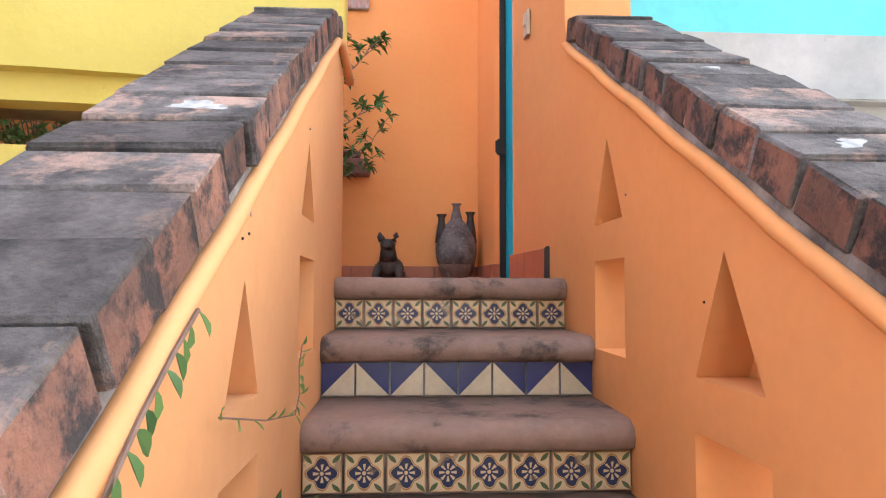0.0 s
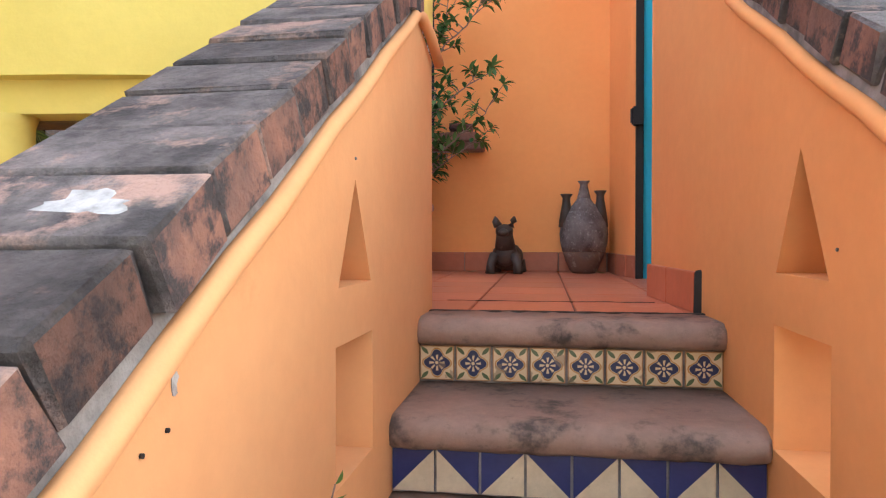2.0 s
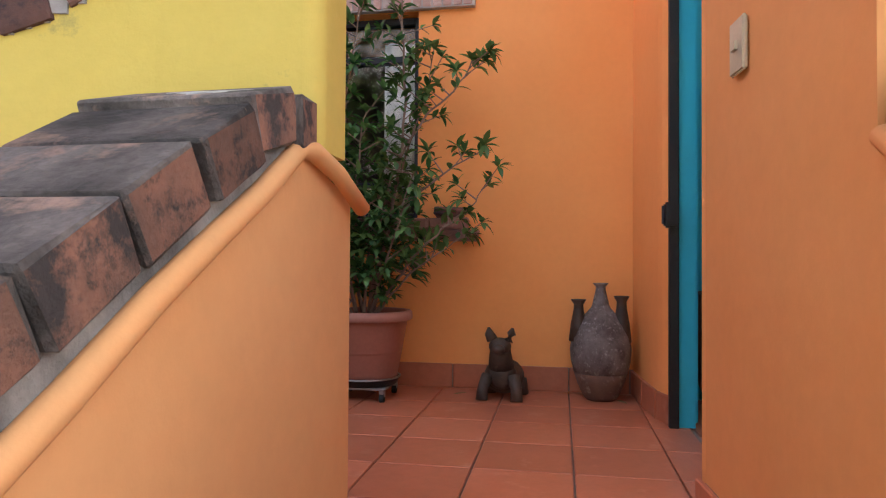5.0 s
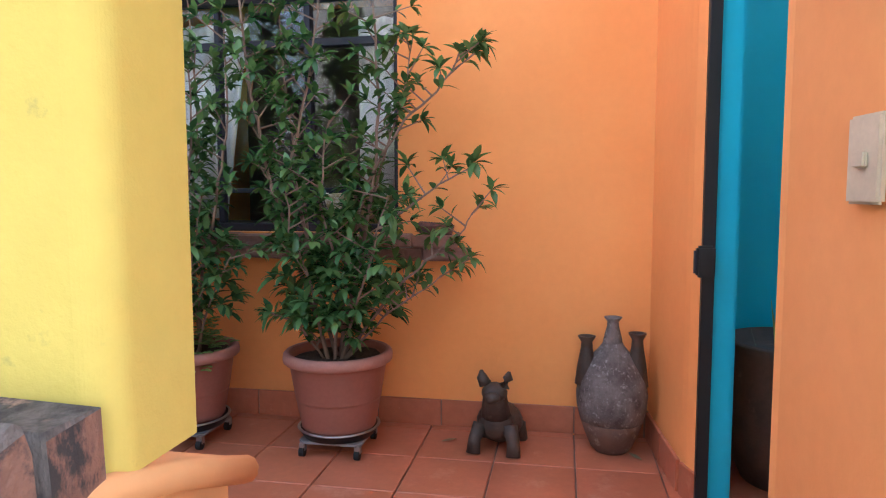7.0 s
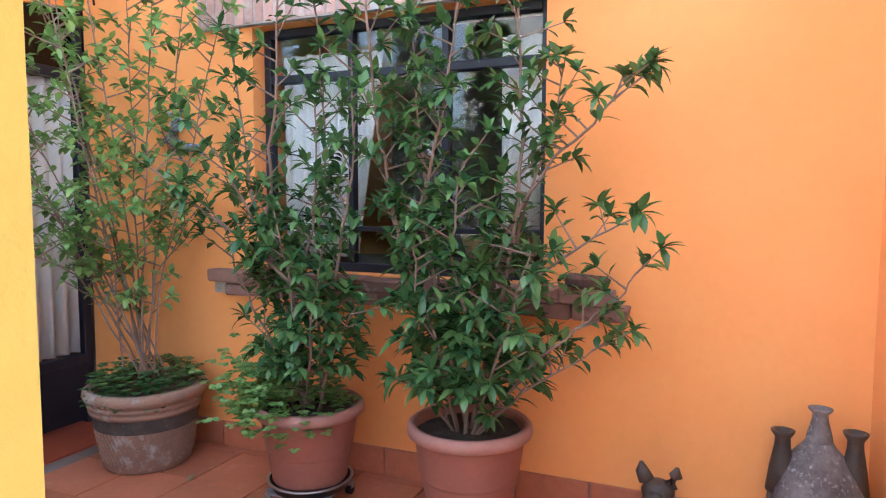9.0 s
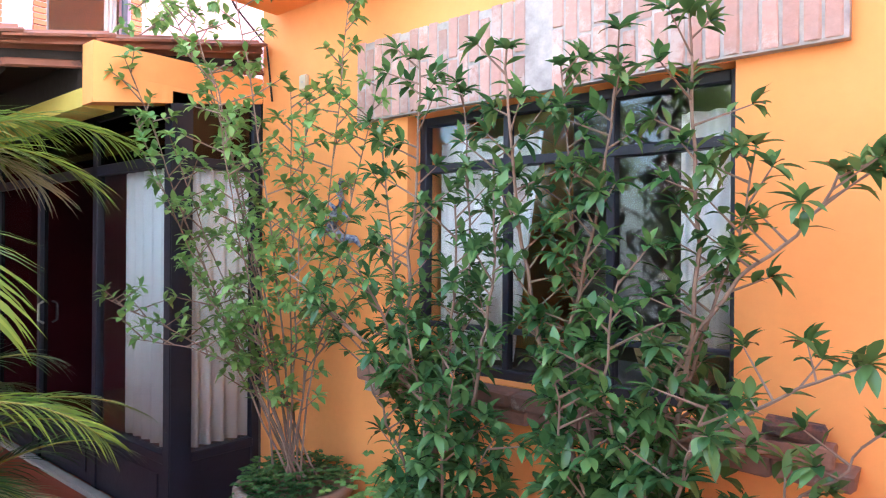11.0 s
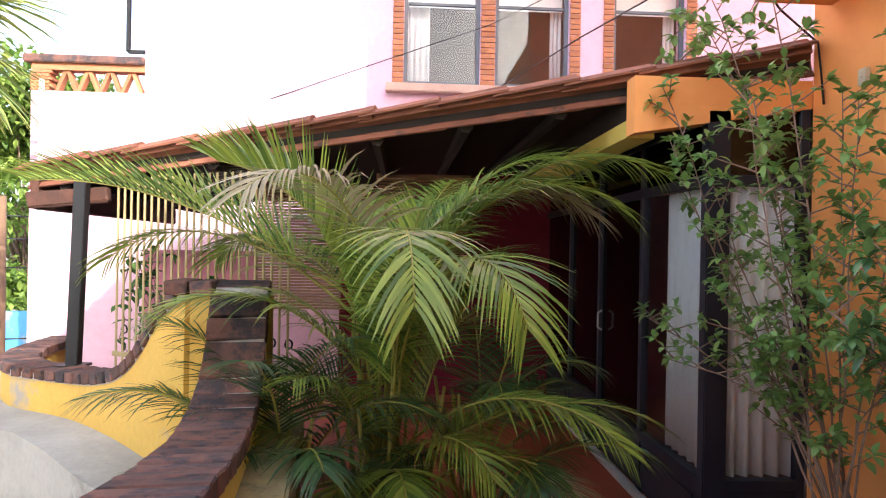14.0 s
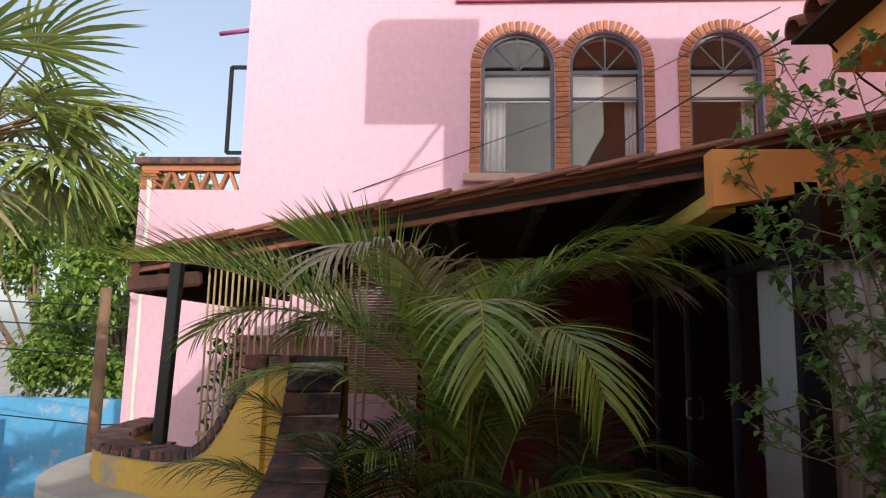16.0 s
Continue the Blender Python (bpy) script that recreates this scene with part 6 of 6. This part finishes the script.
# chips and nail holes in the plaster
for x, wall, spots in ((XL + 0.001, wall_l, ((0.790, 0.049), (1.433, 0.382), (0.749, 0.038))), (XR - 0.001, wall_r, ((0.943, -0.065), (1.395, 0.210)))):
    for i, (y, z) in enumerate(spots):
        chip = lathe([(0.0026 + 0.001 * (i % 2), -0.002), (0.0026, 0.002)], 7)
        part("plaster_chip", chip, BLACK if i % 2 == 0 else MORTAR, wall, at=Matrix.Translation((x, y, z)) @ Matrix.Rotation(math.pi / 2, 4, "Y"))


sc_ = bmesh.new()
rng = random.Random(61)
edge_ = [(0.008 * (0.35 + 0.65 * abs(math.sin(k * 1.7))) * math.cos(k * 0.524), 0.016 * (0.6 + 0.4 * rng.random()) * math.sin(k * 0.524)) for k in range(12)]
sc_.faces.new([sc_.verts.new((0.0, a_, c_)) for a_, c_ in edge_])
part("plaster_scrape", sc_, WHITEDROP, wall_l, "pale scrape in the plaster", at=(XL + 0.0015, 0.804, 0.090)).modifiers.new("thickness", "SOLIDIFY").thickness = 0.001


# ---- pieces: bricks and tiles ----
def shared(name, bms, material):
    out = []
    for i, b_ in enumerate(bms):
        out.append(done(name, b_, material))
    return out


def piece(name, me, parent, m):
    ob = new(name, me)
    ob.parent = parent
    ob.matrix_basis = m
    return ob


# sloping coping of the stairs
cop = shared("brick", [rough_block(0.27, 0.1415, 0.085, i, 0.003, 0.0055) for i in range(6)], BRICK_OLD)
for me in cop:
    me.materials.append(BRICK_SIDE)
    for p in me.polygons:
        if abs(p.normal.x) > 0.7 and p.area > 0.002:
            p.material_index = 1
def lime_splash(wall, m, seed, x, r):
    """A thin ragged crust on a brick's upper face."""
    rq = random.Random(seed)
    bm = bmesh.new()
    n_ = 30
    lo = [(0.72 + 0.2 * math.sin(3 * q + seed) + 0.12 * math.sin(7 * q + 2 * seed) + rq.uniform(-0.1, 0.1), q) for q in (2 * math.pi * k_ / n_ for k_ in range(n_))]
    top = [bm.verts.new((x + 1.35 * r * 0.9 * a_ * math.cos(q), 0.8 * r * 0.9 * a_ * math.sin(q), 0.0435)) for a_, q in lo]
    rim = [bm.verts.new((x + 1.35 * r * a_ * math.cos(q), 0.8 * r * a_ * math.sin(q), 0.0405)) for a_, q in lo]
    bm.faces.new(top)
    for k_ in range(n_):
        bm.faces.new((rim[k_], rim[(k_ + 1) % n_], top[(k_ + 1) % n_], top[k_]))
    part("lime_splash", bm, WHITEDROP, wall, "white lime splash on a coping brick", at=m)


th = math.atan(SLOPE)
rng = random.Random(77)
for wall, xc in ((wall_l, -0.418), (wall_r, 0.682)):
    y, k = 1.955, 0
    piece("brick", cop[0], wall, Matrix.Translation((xc, 1.955, 0.885)) @ Matrix.Rotation(0.3, 4, "X"))
    if wall is wall_l:
        lime_splash(wall, Matrix.Translation((xc, 1.955, 0.8855)) @ Matrix.Rotation(0.3, 4, "X"), 6, 0.03, 0.06)
        piece("brick", cop[2], wall, Matrix.Translation((-0.32, 2.048, 0.897)) @ Matrix.Rotation(0.06, 4, "X") @ Matrix.Diagonal((0.36, 0.45, 0.95, 1)))
    s_len = 0.146
    while y > -2.8:
        y -= s_len * math.cos(th)
        m = Matrix.Translation((xc + rng.uniform(-0.006, 0.006), y, rail_z(y) + 0.086 + rng.uniform(-0.003, 0.003))) @ Matrix.Rotation(th + rng.uniform(-0.05, 0.03), 4, "X") @ Matrix.Rotation(rng.uniform(-0.02, 0.02), 4, "Z")
        if k % 3 == 1:
            m = m @ Matrix.Rotation(math.pi, 4, "Z")
        piece("brick", cop[k % 6], wall, m)
        if wall is wall_l and k == 8:
            lime_splash(wall, m, 3, 0.03 if k % 3 != 1 else -0.03, 0.052)
        if wall is wall_r and k in (5, 9):
            lime_splash(wall, m, k, 0.0, 0.05 if k == 9 else 0.022)
        k += 1

# sagging coping of the parapet
cop2 = shared("brick", [rough_block(0.098, 0.25, 0.06, 20 + i, 0.003, 0.005) for i in range(5)], BRICK_RED)


def along(knots_fn, x0, x1, step):
    x = x0
    while x < x1:
        yield x
        dz = (knots_fn(x + 0.01) - knots_fn(x - 0.01)) / 0.02
        x += step / math.sqrt(1 + dz * dz)


mb = bmesh.new()
xs = [lerp(-3.1, -0.43, i / 90) for i in range(91)]
for a, c in zip(xs, xs[1:]):
    skew_piece(mb, a, c, -1.004, 1.008, curve_at(SAG, a) - 0.004, curve_at(SAG, c) - 0.004, min(curve_at(SAG, a), curve_at(SAG, c)) - 0.055)
part("coping_mortar", mb, MORTAR_PALE, parapet, "pale mortar joints of the coping")
for i, x in enumerate(along(lambda q: curve_at(SAG, q), -3.08, -0.45, 0.114)):
    dz = (curve_at(SAG, x + 0.03) - curve_at(SAG, x - 0.03)) / 0.06
    m = Matrix.Translation((x, par_y(x), curve_at(SAG, x) - 0.025)) @ Matrix.Rotation(math.atan(0.1154), 4, "Z") @ Matrix.Rotation(-math.atan(dz), 4, "Y") @ Matrix.Diagonal((1, par_t(x) / 0.11, 1, 1))
    piece("brick", cop2[i % 5], parapet, m)
piece("brick", cop2[0], parapet, Matrix.Translation((-0.35, par_y(-0.35), 1.465)) @ Matrix.Diagonal((1.3, 0.6, 1, 1)))
for i in range(2):
    piece("brick", cop2[i + 2], porch_wall, pose(-3.065, 1.67 + 0.11 * i - 0.1, 1.36, 0, 0, 90))
# coping of the curved porch wall
cop3 = shared("brick", [rough_block(0.085, 0.24, 0.06, 40 + i, 0.003, 0.005) for i in range(4)], BRICK_RED)
acc = 0.0
dense = [a.lerp(c, k / 6) for a, c in zip(AP, AP[1:]) for k in range(6)]
i = 0
for a, c in zip(dense, dense[1:]):
    acc += (c - a).length
    if acc > 0.105:
        acc = 0
        t = (c - a).normalized()
        m = Matrix.Translation(c + Vector((0, 0, -0.02))) @ Matrix.Rotation(math.atan2(t.y, t.x), 4, "Z") @ Matrix.Rotation(-math.asin(t.z), 4, "Y")
        piece("brick", cop3[i % 4], porch_wall, m)
        i += 1
mb = ribbon(bmesh.new(), AP, -0.104, 0.104, lambda p: p.z - 0.058, -0.018)
part("coping_mortar", mb, MORTAR_PALE, porch_wall, "pale mortar joints of the coping")

# soldier course over the window
sol = shared("brick", [rough_block(0.047, 0.03, 0.15 + 0.02 * i, 60 + i, 0.003, 0.004) for i in range(4)], BRICK_PALE)
x, k = -2.378, 0
rng = random.Random(5)
while x < -0.365:
    if not -1.425 < x < -1.315:
        z = 2.094
        j = k
        while z < 2.44:
            b_ = j % 4
            hh = 0.15 + 0.02 * b_
            if z + hh > 2.47:
                hh = 2.465 - z
            if hh > 0.03:
                piece("brick", sol[b_], lintel, Matrix.Translation((x, YB - 0.03, z + hh / 2)) @ Matrix.Diagonal((1, 1, hh / (0.15 + 0.02 * b_), 1)))
            z += hh + 0.012
            j += 3
    x += 0.057
    k += 1
sl = shared("brick", [rough_block(0.21, 0.1, 0.06, 80 + i, 0.006, 0.008) for i in range(3)], BRICK_SILL)
for i in range(9):
    piece("brick", sl[i % 3], sill, Matrix.Translation((-2.215 + i * 0.218, YB - 0.07, 0.89 + 0.004 * (i % 2))) @ Matrix.Rotation(0.05 * ((i % 3) - 1), 4, "Z"))
    piece("brick", sl[(i + 1) % 3], sill, Matrix.Translation((-2.12 + i * 0.212, YB - 0.055, 0.83)))
lb = part("loose_brick", rough_block(0.16, 0.09, 0.055, 91, 0.008, 0.012), BRICK_RED, None, "", False, pose(-0.47, YB - 0.08, 0.95, 0, 3, 12))
tagged(lb, "worn reddish brick lying on the window sill", "brick")

# riser tiles
ft = shared("tile", [blk(-0.0495, 0.0495, -0.005, 0.005, -0.0495, 0.0495, 0.002, 1)], FLOWER_TILE)[0]


def half_tile(flip):
    bm = bmesh.new()
    box(bm, -0.0495, 0.0495, -0.005, 0.005, -0.0495, 0.0495)
    bm.faces.ensure_lookup_table()
    f = [q for q in bm.faces if q.calc_center_median().y < -0.004][0]
    vs = sorted(f.verts, key=lambda v: (v.co.z, v.co.x))       # bl, br, tl, tr
    pair = (vs[0], vs[3]) if flip else (vs[1], vs[2])
    bmesh.ops.connect_verts(bm, verts=list(pair))
    me = bpy.data.meshes.new("tile")
    bm.to_mesh(me)
    bm.free()
    me.materials.append(NAVY)
    me.materials.append(BLUE_CREAM)
    for p in me.polygons:
        c = p.center
        if c.y < -0.004 and c.z < 0:
            p.material_index = 1
    return me


tri = (half_tile(True), half_tile(False))
for k, (st, y0, z1) in enumerate(steps):
    n = 8
    w = (XR - XL) / n
    for i in range(n):
        m = Matrix.Translation((XL + w * (i + 0.5), y0 + 0.026, z1 - 0.078 - 0.0525)) @ Matrix.Diagonal((w / 0.1055, 1, 1, 1))
        piece("tile", ft if k % 2 == 0 else tri[i % 2], st, m)

# grimy open joint along the landing's edge
gj = bmesh.new()
rng = random.Random(41)
rows_ = []
for i in range(45):
    x = lerp(XL + 0.001, XR - 0.001, i / 44)
    a, h = 2.252 + rng.uniform(-0.012, 0.008), rng.uniform(0.0, 0.005)
    rows_.append([gj.verts.new(p) for p in ((x, a, -0.02), (x, a, 0.001 + h * 0.5), (x, 2.277, 0.001 + h * 0.3), (x, 2.277, -0.02))])
for p, q in zip(rows_, rows_[1:]):
    for j in range(4):
        gj.faces.new((p[j], p[(j + 1) % 4], q[(j + 1) % 4], q[j]))
part("edge_joint", gj, GRIME, floor, "blackened mortar joint at the landing's edge")
ck = bmesh.new()
rng = random.Random(52)
tube(ck, [(lerp(XL + 0.01, 0.45, i / 30), 2.589 + 0.006 * math.sin(i * 0.9) + rng.uniform(-0.003, 0.003), 0.0) for i in range(31)], [rng.uniform(0.0015, 0.0035) for i in range(31)], 5)
part("open_crack", ck, GRIME, floor, "dark cracked joint across the landing")
# floor tiles
T = 0.333
tl = shared("tile", [blk(-T / 2 + 0.003, T / 2 - 0.003, -T / 2 + 0.0014, T / 2 - 0.0014, -0.012, 0.0, 0.003, 1)], TILE)[0]
for i in range(-9, 2):
    for j in range(8):
        cx, cy = 0.165 + T * (i + 0.5), 2.575 + T * (j - 0.5)
        x0, x1 = max(cx - T / 2, -2.95), min(cx + T / 2, XR + 0.1)
        y0, y1 = max(cy - T / 2, 2.278), min(cy + T / 2, YB)
        if x1 - x0 < 0.03 or y1 - y0 < 0.03:
            continue
        piece("tile", tl, floor, Matrix.Translation(((x0 + x1) / 2, (y0 + y1) / 2, 0)) @ Matrix.Diagonal(((x1 - x0) / T, (y1 - y0) / T, 1, 1)))

# fallen leaves on the landing
for i, (x, y, az) in enumerate(((-0.42, 4.42, 0.3), (-2.16, 4.2, 1.9), (0.44, 4.36, 2.4))):
    bm = bmesh.new()
    leaf_quad(bm, Vector((0, 0, 0.004)), Vector((1, 0, 0)), Vector((0, 0, 1)), 0.07, 0.026, -0.12)
    lf = part("fallen_leaf", bm, LEAF_DRY, None, "", True, Matrix.Translation((x, y, 0.0)) @ Matrix.Rotation(az, 4, "Z"))
    lf.modifiers.new("thickness", "SOLIDIFY").thickness = 0.001
    tagged(lf, "dry curled brown leaf lying on the floor tiles", "leaf", "fallen leaves")

# arch bricks of the pink house
ab = shared("brick", [rough_block(0.10, 0.13, 0.055, 100 + i, 0.003, 0.005) for i in range(3)], BRICK_ARCH)
for wi, (a, c, z0) in enumerate(WINS):
    mid, r = (a + c) / 2, (c - a) / 2
    for i in range(21):
        q = math.pi * (i + 0.5) / 21
        m = Matrix.Translation((PX - 0.03, mid + (r + 0.07) * math.cos(q), ZS + (RI + 0.07) * math.sin(q))) @ Matrix.Rotation(q, 4, "X")
        piece("brick", ab[i % 3], pink, m)
    for i in range(22):
        z = z0 + 0.03 + i * 0.066
        if z > ZS:
            break
        piece("brick", ab[i % 3], pink, Matrix.Translation((PX - 0.03, a - 0.07, z)))
        piece("brick", ab[(i + 1) % 3], pink, Matrix.Translation((PX - 0.03, c + 0.07 + (0.001 if wi == 0 else 0), z)))


# roof tiles: barrel tiles in courses running down the slope
def barrel(length, r0, r1, seed):
    bm = bmesh.new()
    rng = random.Random(seed)
    loops = []
    for k in range(7):
        a = math.pi * k / 6
        loops.append([(0, r0 * math.cos(a), r0 * math.sin(a)), (length, r1 * math.cos(a), r1 * math.sin(a))])
    vo = [[bm.verts.new(p) for p in lp] for lp in loops]
    vi = [[bm.verts.new((p[0], p[1] * 0.86, p[2] * 0.86 - 0.004)) for p in lp] for lp in loops]
    for k in range(6):
        bm.faces.new((vo[k][0], vo[k][1], vo[k + 1][1], vo[k + 1][0]))
        bm.faces.new((vi[k][0], vi[k + 1][0], vi[k + 1][1], vi[k][1]))
        for e in (0, 1):
            bm.faces.new((vo[k][e], vo[k + 1][e], vi[k + 1][e], vi[k][e]))
    for k in (0, 6):
        bm.faces.new((vo[k][0], vi[k][0], vi[k][1], vo[k][1]))
    return bm


bt = shared("roof_tile", [barrel(0.47, 0.095, 0.08, i) for i in range(3)], ROOFTILE)
axis = (RB - RA)
N = 12
rz = math.atan2(axis.y, axis.x)
ry = -math.atan2(axis.z, math.hypot(axis.x, axis.y))
rng = random.Random(9)
for r in range(12):
    for k in range(N):
        p = roof_point(k / N, 0.05 + r * 0.19, 0.012 + rng.uniform(-0.004, 0.004))
        piece("roof_tile", bt[(k + r) % 3], roof, Matrix.Translation(p) @ Matrix.Rotation(rz + rng.uniform(-0.02, 0.02), 4, "Z") @ Matrix.Rotation(ry + 0.015, 4, "Y"))
for k in range(N):
    p = roof_point(k / N, -0.03, -0.02)
    piece("roof_tile", bt[k % 3], roof, Matrix.Translation(p) @ Matrix.Rotation(rz, 4, "Z") @ Matrix.Rotation(ry + 0.015, 4, "Y") @ Matrix.Rotation(0.9, 4, "X"))
# tiles of the house eave
eave_t = setting("eave_tiles_bed", blk(-3.12, -1.85, 4.06, YB, 2.922, 2.94), WOOD_DARK, "clay tiles along the house eave", "eave")
for i in range(7):
    piece("roof_tile", bt[i % 3], eave_t, Matrix.Translation((-3.05 + i * 0.19, 4.5, 3.04)) @ Matrix.Rotation(-math.pi / 2, 4, "Z") @ Matrix.Rotation(0.2, 4, "Y"))
